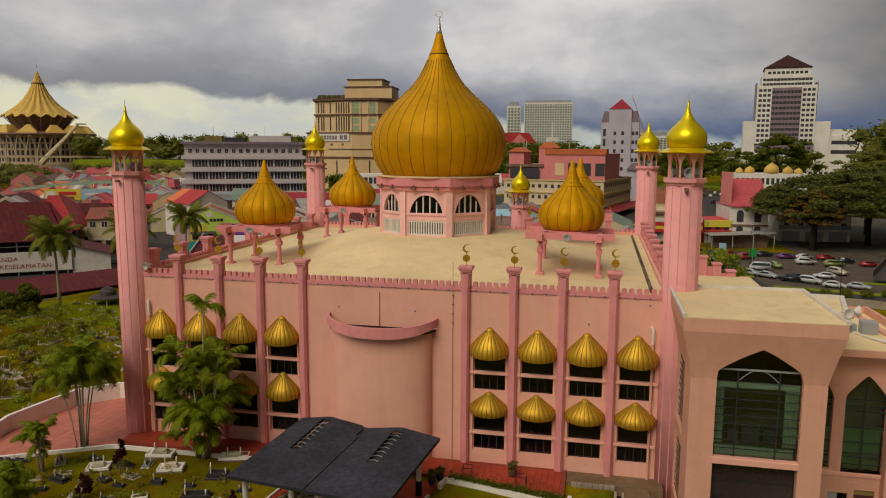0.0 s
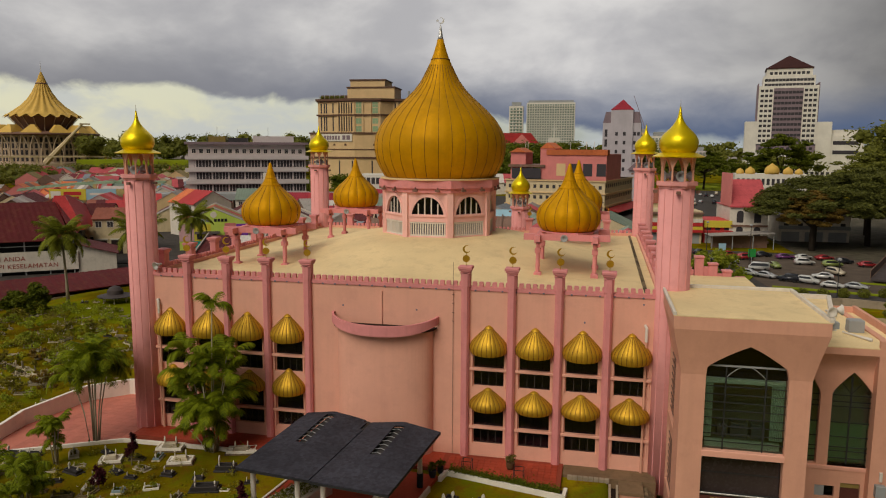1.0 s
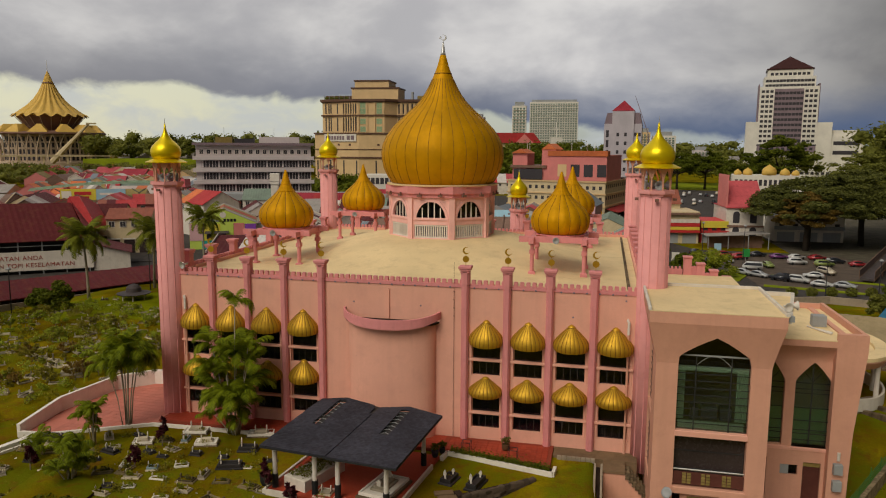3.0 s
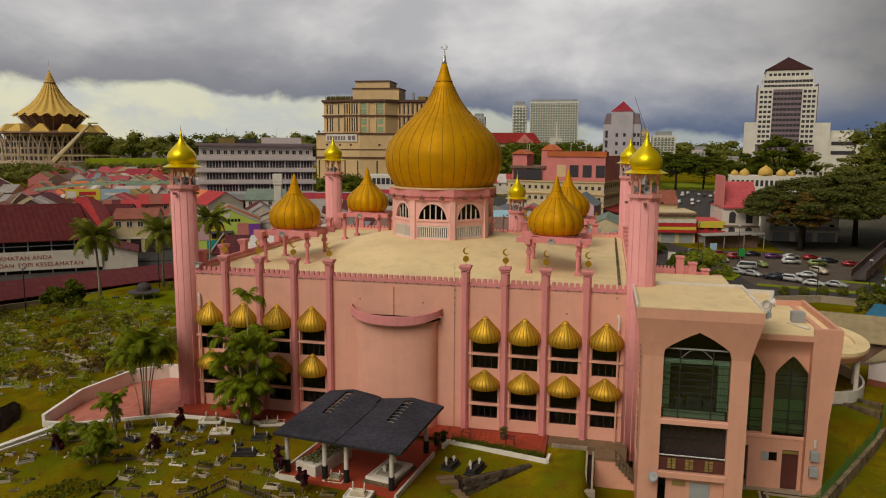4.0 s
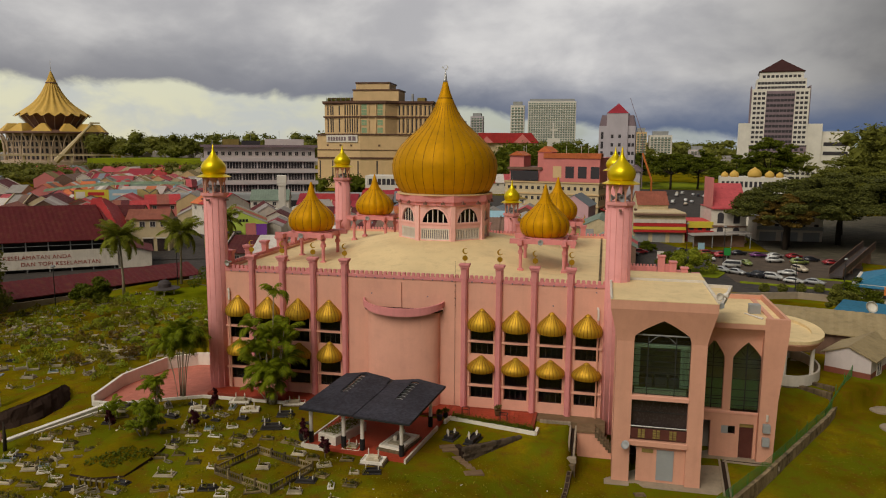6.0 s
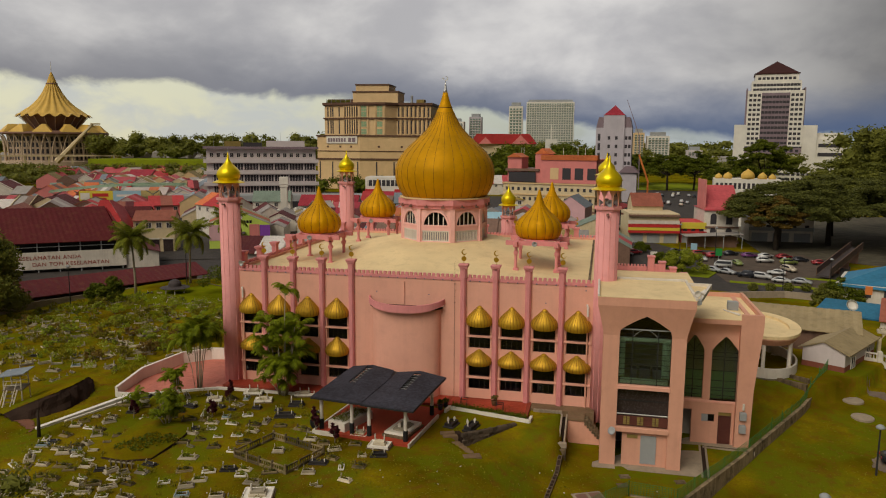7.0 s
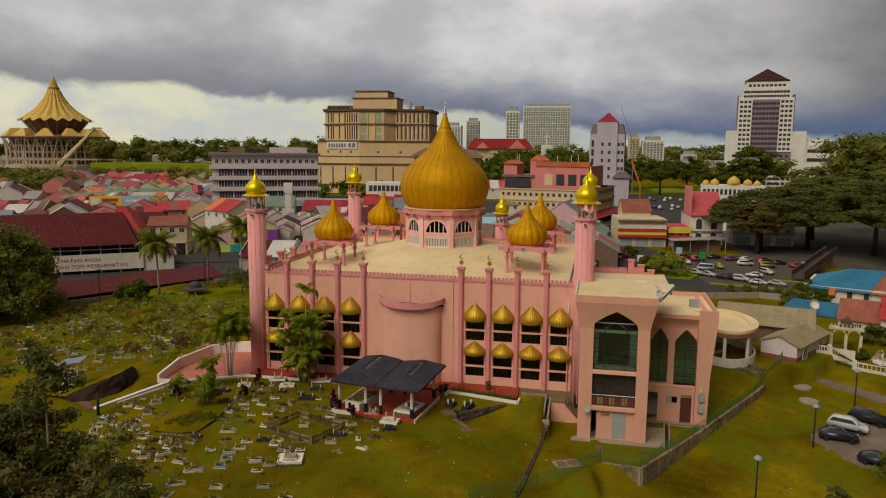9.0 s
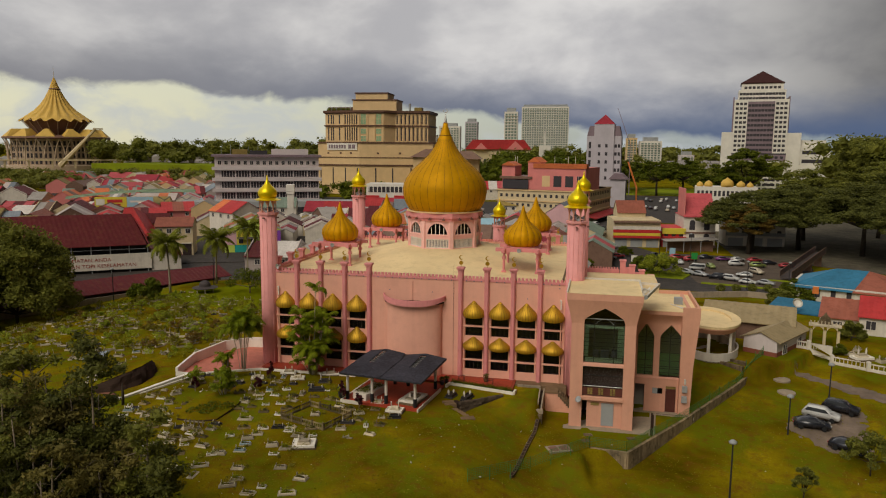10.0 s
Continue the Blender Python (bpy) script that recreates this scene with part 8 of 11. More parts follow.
woods("park_woods", "row of green park trees", scatter(34, [(30, 500), (90, 520), (150, 430)], 24, 24, 13), "leaf_dark", 5, 420, 1.1)
woods("left_woods", "dark trees below the assembly hall", scatter(34, [(-430, 430), (-330, 480), (-250, 400)], 30, 11, 13), "leaf_dark", 6, 380, 0.9)
woods("river_bank_woods", "dark trees along the near river bank", scatter(46, [(-600, 500), (-430, 420), (-345, 335)], 26, 11, 13), "leaf_dark", 31, 380, 0.9)
woods("street_woods", "low green trees between the office block and the store", scatter(22, [(-190, 330), (-95, 335)], 18, 10, 9), "leaf_mid", 32, 380, 0.7)
woods("east_woods", "dense dark trees east of the car park", scatter(60, [(120, 100), (150, 150), (175, 230), (190, 320)], 22, 26, 15), "leaf_deep", 7, 480, 0.75)


# ---- car park, road and town ----
def slab(name, plan, mat, label, category, z0=-5.0, z1=-3.84):
    b = B()
    plan_prism(b, plan, z0, z1)
    return solid(name, b, mat, label, category, kind="structure")


slab("road", [(14, 84), (30, 84), (62, 78), (76, 120), (74, 138), (38, 141), (26, 170), (34, 330), (18, 330), (10, 170)], "asphalt", "grey asphalt road and yard beside the shops", "road")
slab("car_park", [(44, 92), (62, 88), (72, 122), (70, 137), (40, 137)], "gravel_lot", "brown gravel car park", "car park", -5.0, -3.80)
for pl in ([(30.0, 99), (41, 96), (44, 104), (34, 109)], [(44.5, 91.5), (62, 87.0), (62.4, 88.6), (44.9, 93.2)], [(60, 99.5), (67, 98), (67.3, 99.5), (60.3, 101)]):
    slab("grass_island", pl, "field", "raised bright grass island in the car park", "verge", -5.0, -3.68)
slab("far_car_park", [(34.2, 232), (92, 238), (112, 418), (34.2, 424)], "asphalt", "grey car park beyond the shops", "car park", -5.0, -3.83)
slab("playing_field", [(20, 430), (170, 424), (190, 520), (20, 530)], "field", "bright green playing field", "field", -5.0, -3.8)


def draped(name, plan, mat, label, category, step=0.22, lift=0.035):
    """A patch of bare ground that follows the land."""
    xs, ys = [p[0] for p in plan], [p[1] for p in plan]
    verts, faces, idx = [], [], {}
    nx_, ny_ = int((max(xs) - min(xs)) / step) + 1, int((max(ys) - min(ys)) / step) + 1

    def at(i, j):
        if (i, j) not in idx:
            x, y = min(xs) + i * step, min(ys) + j * step
            idx[i, j] = len(verts)
            verts.append((x + 0.2 * noise.noise((x, y, 1)), y + 0.2 * noise.noise((x, y, 2)), ground_z(x, y) + 0.05 * noise.noise((x * 0.35, y * 0.35, 0)) + lift))
        return idx[i, j]
    for i in range(nx_):
        for j in range(ny_):
            x, y = min(xs) + (i + 0.5) * step, min(ys) + (j + 0.5) * step
            if in_poly(x + 0.8 * noise.noise((x * 0.9, y * 0.9, 5)), y + 0.6 * noise.noise((x * 0.9, y * 0.9, 8)), plan):
                faces.append((at(i, j), at(i + 1, j), at(i + 1, j + 1), at(i, j + 1)))
    o = new(name, quick_mesh(name, verts, faces, mat, True))
    return tagged(o, label, category, kind="structure")


draped("yard", [(41.2, -0.6), (44.4, -5.4), (48.6, -4.6), (50.6, 5.0), (46, 5.6)], "yard_gravel", "patch of bare gravel where cars stand", "yard")
draped("brick_path", [(-34.37, -12.81), (-33.77, -12.02), (-28.75, -14.84), (-28.46, -16.2)], "path_red", "short red-brown path to the timber stand", "path", 0.2, 0.05)
draped("track", [(46.0, 15.0), (46.6, 16.4), (55.5, 10.2), (61, 6.6), (60, 4.4), (54.2, 7.6)], "yard_gravel", "bare earth track across the lawn", "track")
draped("west_lawn", [(-66.0, 31.0), (-61.0, 34.6), (-50.7, 42.5), (-45.2, 49.1), (-38.0, 40.0), (-31.5, 30.0), (-34.0, 24.5), (-45.0, 29.0), (-50.5, 25.5), (-60.0, 27.0)], "lawn_green", "bright green mown lawn beside the covered walk", "lawn", 0.4)
slab("market_yard", [(-82, 22), (-62.2, 57), (-50, 72), (-58, 100), (-150, 60), (-120, 0)], "asphalt", "grey tarmac yard beside the market", "yard", -6.0, -4.02)
slab("town_paving", [(-58.5, 100.2), (-49.8, 78), (14, 80), (10, 330), (-330, 360), (-290, 60), (-150.2, 60.2)], "asphalt", "grey tarmac streets between the shops", "street", -6.0, -3.86)


def car(name, label, paint, style):
    """Body from a side profile, narrowed to the roof, with glass, lamps and wheels."""
    c = thing(name, label, "car", group="parked cars")
    if style == "van":
        body = [(-2.2, 0.35), (2.25, 0.35), (2.3, 0.85), (2.1, 1.05), (1.45, 1.85), (1.2, 1.98), (-2.15, 1.98), (-2.25, 1.1)]
        glass = [(2.02, 1.1), (1.46, 1.78), (-2.0, 1.78), (-2.05, 1.15)]
    elif style == "suv":
        body = [(-2.25, 0.4), (2.25, 0.4), (2.28, 0.85), (2.05, 1.05), (1.1, 1.12), (0.55, 1.66), (0.2, 1.74), (-1.7, 1.72), (-2.1, 1.15), (-2.28, 1.0)]
        glass = [(1.0, 1.14), (0.5, 1.58), (-1.62, 1.60), (-1.95, 1.16)]
    else:
        body = [(-2.15, 0.35), (2.15, 0.35), (2.2, 0.70), (2.0, 0.86), (1.0, 0.97), (0.35, 1.42), (0.05, 1.47), (-1.0, 1.46), (-1.75, 1.02), (-2.18, 0.92)]
        glass = [(0.92, 0.99), (0.32, 1.36), (-0.95, 1.39), (-1.55, 1.03)]

    def skin(outline, w_low, w_top, z_lo, z_hi):
        bm = B()
        rows = []
        for s in (-1, 1):
            rows.append([bm.verts.new((x, s * (w_low + (w_top - w_low) * max(0.0, min(1.0, (z - z_lo) / (z_hi - z_lo)))), z)) for x, z in outline])
        bm.faces.new(rows[0])
        bm.faces.new(rows[1][::-1])
        k = len(outline)
        for i in range(k):
            bm.faces.new((rows[0][i], rows[1][i], rows[1][(i + 1) % k], rows[0][(i + 1) % k]))
        return bm
    zt = max(z for _, z in body)
    bm = skin(body, 0.86, 0.66, 0.9, zt)
    bmesh.ops.bevel(bm, geom=bm.edges[:], offset=0.05, segments=2, affect="EDGES")
    part("body", bm, paint, c, smooth=True)
    part("window_glass", skin([(x, z) for x, z in glass], 0.868, 0.70, 0.9, zt), "car_glass", c, "dark car glass")
    bm = skin([(x + (0.03 if x > 0 else -0.03), z) for x, z in glass], 0.70, 0.56, 0.9, zt)
    part("windscreen", bm, "car_glass", c)
    b = B()
    lathe(b, [(0.12, -0.1), (0.31, -0.1), (0.33, 0.0), (0.31, 0.1), (0.12, 0.1)], 16)
    bmesh.ops.rotate(b, verts=b.verts, cent=(0, 0, 0), matrix=Matrix.Rotation(radians(90), 3, "X"))
    wheel_me = mesh_of(b, "wheel", "tyre")
    for x in (-1.35, 1.4):
        for y in (-0.78, 0.78):
            o = part("wheel", wheel_me, None, c)
            o.location = (x, y, 0.32)
    for s in (-1, 1):
        b = B()
        bevel_box(b, 2.1 if style != "van" else 2.2, 2.24 if style != "van" else 2.32, s * 0.62 - 0.16, s * 0.62 + 0.16, 0.64, 0.80, 0.02)
        part("headlight", b, "silver", c)
        b = B()
        bevel_box(b, -2.24 if style != "suv" else -2.3, -2.1, s * 0.66 - 0.12, s * 0.66 + 0.12, 0.70, 0.88, 0.02)
        part("tail_light", b, "car_red", c)
    return c


CARS = {}


def park(paint, style, x, y, turn, z=None, scale=1.0):
    words = {"car_white": "white", "car_silver": "silver grey", "car_dark": "black", "car_red": "dark red", "car_olive": "olive green", "car_purple": "purple", "car_cream": "cream"}[paint]
    kind = {"van": "van", "suv": "tall family car", "sedan": "saloon car"}[style]
    m = pose(x, y, (-3.8 if z is None else z), 0, 0, turn)
    if (paint, style) in CARS:
        o = copy_thing(CARS[paint, style], m)
    else:
        o = CARS[paint, style] = car({"van": "van"}.get(style, "car"), f"parked {words} {kind} standing on the gravel", paint, style)
        o.matrix_world = m
    o.scale = (scale,) * 3
    return o


W_, S_, D_, R_, O_, P_, C_ = "car_white", "car_silver", "car_dark", "car_red", "car_olive", "car_purple", "car_cream"
for paint, style, x, y, turn in ((W_, "sedan", 39.4, 121.5, -75), (W_, "sedan", 42.6, 120.6, -75), (S_, "sedan", 43.0, 104.2, -40), (S_, "sedan", 45.6, 102.0, -40), (W_, "van", 46.1, 111.2, 170),
                                 (O_, "sedan", 50.0, 115.4, -80), (D_, "suv", 48.9, 98.8, 150), (W_, "suv", 51.9, 97.2, -30), (W_, "sedan", 55.0, 93.6, -25), (S_, "sedan", 58.8, 93.2, -30),
                                 (W_, "sedan", 56.1, 103.6, 165), (C_, "suv", 59.8, 108.7, -60), (W_, "suv", 57.2, 121.1, 5), (O_, "suv", 62.2, 119.3, 10), (D_, "sedan", 66.1, 125.1, 10),
                                 (R_, "sedan", 69.6, 121.1, 5), (P_, "sedan", 55.1, 129.3, 8), (W_, "sedan", 59.0, 129.4, 25), (D_, "sedan", 51.0, 131.9, 15), (R_, "suv", 46.2, 126.2, 30),
                                 (R_, "suv", 42.9, 128.9, 20), (D_, "sedan", 37.0, 132.6, 60), (R_, "sedan", 63.4, 129.4, 20)):
    park(paint, style, x, y, turn, None, 0.88)
for paint, style, x, y, turn in ((W_, "van", 24.6, 147.0, 15), (S_, "sedan", 25.4, 130.0, 20), (R_, "sedan", 26.4, 127.2, 25), (W_, "sedan", 24.0, 124.0, 20), (S_, "suv", 22.6, 137.0, 80),
                                 (W_, "sedan", 21.0, 182.0, 70), (D_, "suv", 23.0, 200.0, 75), (W_, "suv", 20.0, 215.0, 70)):
    park(paint, style, x, y, turn, -3.82)
for i in range(22):
    park((W_, S_, D_, W_, C_)[i % 5], ("sedan", "suv", "sedan", "van")[i % 4], 40 + 3.2 * (i % 11) + (8 if i > 10 else 0) + (i * 5 % 3), 292 + 62 * (i // 11) + (i * 7 % 9) * 3, 80, -3.82)
for paint, style, x, y, turn in ((D_, "sedan", 43.9, -0.2, -10), (W_, "suv", 45.5, 2.2, -26), (D_, "suv", 48.1, 4.4, -28), (D_, "sedan", 46.2, -4.7, -30)):
    o = park(paint, style, x, y, turn, ground_z(x, y) + 0.04, 0.82)
# a coach on the road
coach = thing("coach", "cream coach with dark windows parked on the road", "coach", (21.3, 164.0, -3.82), 72)
b = B()
bevel_box(b, -5.5, 5.5, -1.25, 1.25, 0.4, 3.2, 0.2)
part("body", b, "car_cream", coach)
b = B()
box(b, -5.3, 5.3, -1.27, 1.27, 1.7, 2.6)
box(b, -5.53, 5.53, -1.1, 1.1, 1.6, 2.7)
part("window_glass", b, "car_glass", coach)
for x in (-3.5, 3.4):
    for y in (-1.15, 1.15):
        b = B()
        lathe(b, [(0.2, -0.15), (0.48, -0.12), (0.48, 0.12), (0.2, 0.15)], 14)
        bmesh.ops.rotate(b, verts=b.verts, cent=(0, 0, 0), matrix=Matrix.Rotation(radians(90), 3, "X"))
        o = part("wheel", b, "tyre", coach)
        o.location = (x, y, 0.5)


def lamp_post(x, y, z, h, label="tall dark lamp post with a round lantern", arm=0.0):
    p = thing("lamp_post", label, "lamp post", (x, y, z), group="lamp posts")
    b = B()
    tube(b, [(0, 0, -0.3), (0, 0, h)], [0.09, 0.06], 8)
    part("pole", b, "dark_frame", p)
    b = B()
    lathe(b, [(0.05, h), (0.34, h + 0.08), (0.36, h + 0.2), (0.2, h + 0.36), (0.04, h + 0.42)], 16, arm, 0)
    part("lantern", b, "grey_paint", p, smooth=True)


for x, y, h in ((33.1, -16.2, 5.1), (41.1, -2.2, 4.0), (48.0, 8.4, 3.9)):
    lamp_post(x, y, ground_z(x, y), h)
for x, y, h in ((44.5, 113.0, 9.0), (53.0, 84.0, 6.5), (61.5, 84.5, 6.5), (-63.5, 31.0, 6.0), (-52.0, 45.5, 6.0), (38.0, 128.0, 8.0)):
    lamp_post(x, y, ground_z(x, y), h)


# ---- houses ----
def gable_house(name, label, x, y, z, w, d, eave, rise, turn, wall, roof, windows=2, over=0.5, category="house", front_windows=True):
    """Long side along local x; the ridge runs along x; the front faces local -y."""
    h = thing(name, label, category, (x, y, z), turn)
    b = B()
    box(b, -w / 2, w / 2, -d / 2, d / 2, -1.0, eave)
    for s in (-1, 1):
        v = [b.verts.new(p) for p in ((s * w / 2, -d / 2, eave), (s * w / 2, d / 2, eave), (s * w / 2, 0, eave + rise))]
        v2 = [b.verts.new((p.co.x - s * 0.2, p.co.y, p.co.z)) for p in v]
        b.faces.new(v)
        b.faces.new(v2[::-1])
        for i in range(3):
            b.faces.new((v[i], v2[i], v2[(i + 1) % 3], v[(i + 1) % 3]))
    part("wall", b, wall, h)
    k = rise / (d / 2)
    yo, zo = d / 2 + over, eave - over * k
    strips = roof if isinstance(roof, tuple) else (roof,)
    xa, ln = -w / 2 - over * 0.4, w + over * 0.8
    for j, mat in enumerate(strips):
        b = B()
        x0, x1 = xa + ln * j / len(strips), xa + ln * (j + 1) / len(strips)
        for s in (-1, 1):
            sheet(b, [(x0, s * yo, zo + 0.03), (x1, s * yo, zo + 0.03), (x1, 0, eave + rise + 0.03), (x0, 0, eave + rise + 0.03)], max(2, int((x1 - x0) / 0.9)))
        part("roof", b, mat, h)
    if name == "shophouse" and int(abs(x) * 7 + abs(y) * 3) % 3 == 0:
        for s in (-1, 1):                                   # end walls that stand above the roof
            b = B()
            outline = [(-d / 2 - 0.1, eave - 1.0), (d / 2 + 0.1, eave - 1.0), (d / 2 + 0.1, eave + 0.55), (0, eave + rise + 0.65), (-d / 2 - 0.1, eave + 0.55)]
            extrude_outline(b, outline, -0.14, 0.14)
            part("fire_wall", b, wall, h).matrix_local = pose(s * (w / 2 - 0.1), 0, 0, 0, 0, 90)
    if name == "shophouse" and int(abs(x) * 5 + abs(y) * 11) % 4 == 1:
        b = B()
        lathe(b, [(0.75, 0.0), (0.78, 0.1), (0.72, 1.2), (0.2, 1.45)], 12)
        tank = part("water_tank", b, "tower_white" if int(abs(x)) % 2 else "paint_sky", h, "rooftop water tank")
        tank.location = (w * 0.22, d * 0.2, eave + rise * 0.45)
    if windows and front_windows:
        for s in (-1,):
            for i in range(windows):
                xx = -w / 2 + w * (i + 0.5) / windows
                o = part("window", win_me, None, h)
                o.matrix_local = pose(xx, s * (d / 2), eave - 2.0, 0, 0, 0 if s < 0 else 180)
                part("window_frame", frame_me, None, o)
    return h


b = B()
box(b, -0.62, 0.62, -0.06, 0.02, 0.0, 1.25)
win_me = mesh_of(b, "window", "pane_far")
b = B()
for x0, x1, z0, z1 in ((-0.74, -0.62, -0.1, 1.36), (0.62, 0.74, -0.1, 1.36), (-0.62, 0.62, 1.25, 1.36), (-0.62, 0.62, -0.1, 0.0), (-0.03, 0.03, 0.0, 1.25)):
    box(b, x0, x1, -0.12, 0.02, z0, z1)
frame_me = mesh_of(b, "window_frame", "white_trim")

tr = random.Random(3)
ROOFS = ["tin_red", "tin_maroon", "tin_crimson", "tin_olive", "tin_grey", "tin_pale", "tin_pink", "tin_olive", "tin_white", "tin_brown", "tin_grey", "tin_slate", "tin_orange", "tin_white", "tin_rust", "tin_green", "tin_crimson", "tin_pale", "tin_maroon"]
WALLS = ["white_wall", "cream_wall", "block_tan", "tin_brown", "cream_wall", "white_wall", "tin_pale", "paint_coral"]
NAMES = {"tin_red": "red", "tin_maroon": "maroon", "tin_rust": "rusty", "tin_grey": "grey", "tin_olive": "olive", "tin_white": "pale", "tin_brown": "brown", "tin_green": "green", "tin_dark": "dark", "tin_crimson": "crimson", "tin_pale": "faded", "tin_orange": "orange", "tin_slate": "blue-grey", "tin_pink": "pink"}


def shop_row(x, y, angle, n, w=6.2, d=17.0, eave=5.6, rise=3.0, panes=2):
    """A terrace of shophouses, each its own house with its own roof sheet; some stand gable to the street."""
    ca, sa = math.cos(radians(angle)), math.sin(radians(angle))
    base = tr.choice(ROOFS)
    u, dip = 0.0, tr.uniform(-0.6, 0.6)
    while u < n * w:
        wide = w * tr.choice((0.8, 1.0, 1.3, 1.7, 2.0))
        hx, hy = x + ca * (u + wide / 2), y + sa * (u + wide / 2)
        roof = base if tr.random() < 0.4 else tr.choice(ROOFS)
        label = f"old shophouse with a {NAMES[roof]} sheet roof"
        if tr.random() < 0.45:
            other = tr.choice([r_ for r_ in ROOFS if r_ != roof])
            label = f"old shophouse with a {NAMES[roof]} and {NAMES[other]} striped roof"
            roof = (roof, other) if tr.random() < 0.5 else (roof, other, roof)
        e_, dd, jit = eave * tr.uniform(0.82, 1.15) + dip, d * tr.uniform(0.95, 1.35), tr.gauss(0, 4)
        if tr.random() < 0.5:
            gable_house("shophouse", label, hx, hy, -3.9, dd, wide - 0.1, e_, wide * tr.uniform(0.20, 0.32), angle + 90 + jit, tr.choice(WALLS), roof, 0, 0.4)
        else:
            gable_house("shophouse", label, hx, hy, -3.9, wide - 0.06, dd, e_, rise * tr.uniform(0.75, 1.25), angle + jit, tr.choice(WALLS), roof, panes, 0.7)
        u += wide + (tr.uniform(1, 4) if tr.random() < 0.12 else 0.02)


# west of the hall, seen over the burial ground
for (x, y, n, e, ang) in ((-205, 96, 11, 5.2, 27), (-212, 122, 13, 5.4, 33), (-218, 150, 15, 5.6, 28), (-226, 180, 16, 5.6, 31), (-240, 212, 17, 5.8, 24), (-252, 246, 16, 5.8, 34), (-262, 282, 15, 5.8, 29), (-270, 318, 13, 6.0, 22)):
    shop_row(x, y, ang, n, eave=e - 0.9)
for (x, y, n, ang) in ((-118, 112, 2, 28), (-118, 150, 7, 32), (-92, 158, 8, 20), (-86, 186, 9, 14), (-90, 214, 10, 12), (-80, 136, 4, 25), (-66, 90, 4, 12)):
    shop_row(x, y, ang, n, eave=4.4)
for (x, y, n, ang) in ((-330, 330, 13, 20), (-372, 372, 14, 24), (-410, 415, 15, 20), (-440, 462, 14, 22)):
    shop_row(x, y, ang, n, 8.0, 24.0, 5.0, 4.0, 0)
for (x, y, n, ang) in ((-420, 300, 9, 24), (-372, 262, 8, 26), (-318, 226, 7, 30)):
    shop_row(x, y, ang, n, 7.0, 20.0, 5.0, 3.4, 0)
# behind the hall
for (x, y, n, ang) in ((-46, 96, 8, 4), (-48, 128, 9, 7), (-42, 160, 9, 2), (-40, 190, 6, -4), (0, 84, 2, 0), (-2, 118, 3, 2)):
    shop_row(x, y, ang, n, eave=4.4)

# covered market with its long maroon roof and slogan board
market = thing("market_hall", "long open market hall with a faded maroon sheet roof", "market hall", (-96.5, 69.6, 0.0), 36)
b = B()
sheet(b, [(-52, -0.6, 2.5), (11.2, -0.6, 2.5), (8.0, 8.3, 9.4), (-52, 8.3, 9.4)], 60)
sheet(b, [(11.2, 17.2, 2.5), (-52, 17.2, 2.5), (-52, 8.3, 9.4), (8.0, 8.3, 9.4)], 60)
part("roof", b, "tin_maroon", market)
b = B()
sheet(b, [(11.6, -0.6, 2.5), (11.6, 17.2, 2.5), (8.2, 8.9, 9.4), (8.2, 7.7, 9.4)], 16)
part("hip_roof", b, "tin_red", market, "bright red hip end")
b = B()
sheet(b, [(4.0, 17.6, 2.6), (12.5, 17.6, 2.6), (8.6, 26.0, 9.6), (6.5, 26.0, 9.6)], 12)
sheet(b, [(12.6, 17.6, 2.6), (17.0, 44.0, 2.6), (9.4, 33.0, 9.0), (8.7, 26.0, 9.6)], 24)
part("rear_roof", b, "tin_red", market, "bright red rear roof")
b = B()
box(b, 4.5, 12.0, 18.2, 40.0, -4.4, 2.3)
part("rear_wall", b, "dark_frame", market)
b = B()
box(b, -52, 12.1, -0.12, 0.12, -3.3, 0.5)
board = part("slogan_board", b, "white_wall", market, "weathered white slogan board")
b = B()
extrude_outline(b, [(12.1, -4.2), (19.0, -4.2), (19.0, -0.4), (12.1, 1.5)], 0.3, 0.6)
part("end_wall", b, "white_wall", market, "pale end wall under a lean-to")
b = B()
sheet(b, [(19.4, -0.4, -0.6), (19.4, 12.0, -0.6), (11.8, 12.0, 1.6), (11.8, -0.4, 1.6)], 12)
part("lean_to", b, "tin_maroon", market)
for i in range(16):
    b = B()
    box(b, -51.8 + 4.2 * i, -51.56 + 4.2 * i, 0.13, 0.36, -4.4, 2.55)
    part("post", b, "grey_paint", market)
b = B()
box(b, -52, 10.8, -0.2, 0.2, 1.55, 1.62)
part("rail", b, "grey_paint", market)
# solid near-black block instead of an open interior, its shade is the colour
b = B()
box(b, -52, 10.6, 3.0, 16.5, -4.4, 2.4)
part("inner_wall", b, "dark_frame", market, "near-black block standing in for the shaded market interior")


def lettering(text, size, mat, parent, at, turn, spread=1.0):
    cu = bpy.data.curves.new("lettering", "FONT")
    cu.body, cu.size, cu.extrude, cu.space_character = text, size, 0.04, spread
    tmp = bpy.data.objects.new("lettering_source", cu)
    scene.collection.objects.link(tmp)
    dg = bpy.context.evaluated_depsgraph_get()
    me = bpy.data.meshes.new_from_object(tmp.evaluated_get(dg))
    bpy.data.objects.remove(tmp)
    me.materials.clear()
    me.materials.append(M[mat])
    ob = new("lettering", me)
    ob.parent = parent
    ob.matrix_local = pose(*at, 90, 0, turn)
    return ob


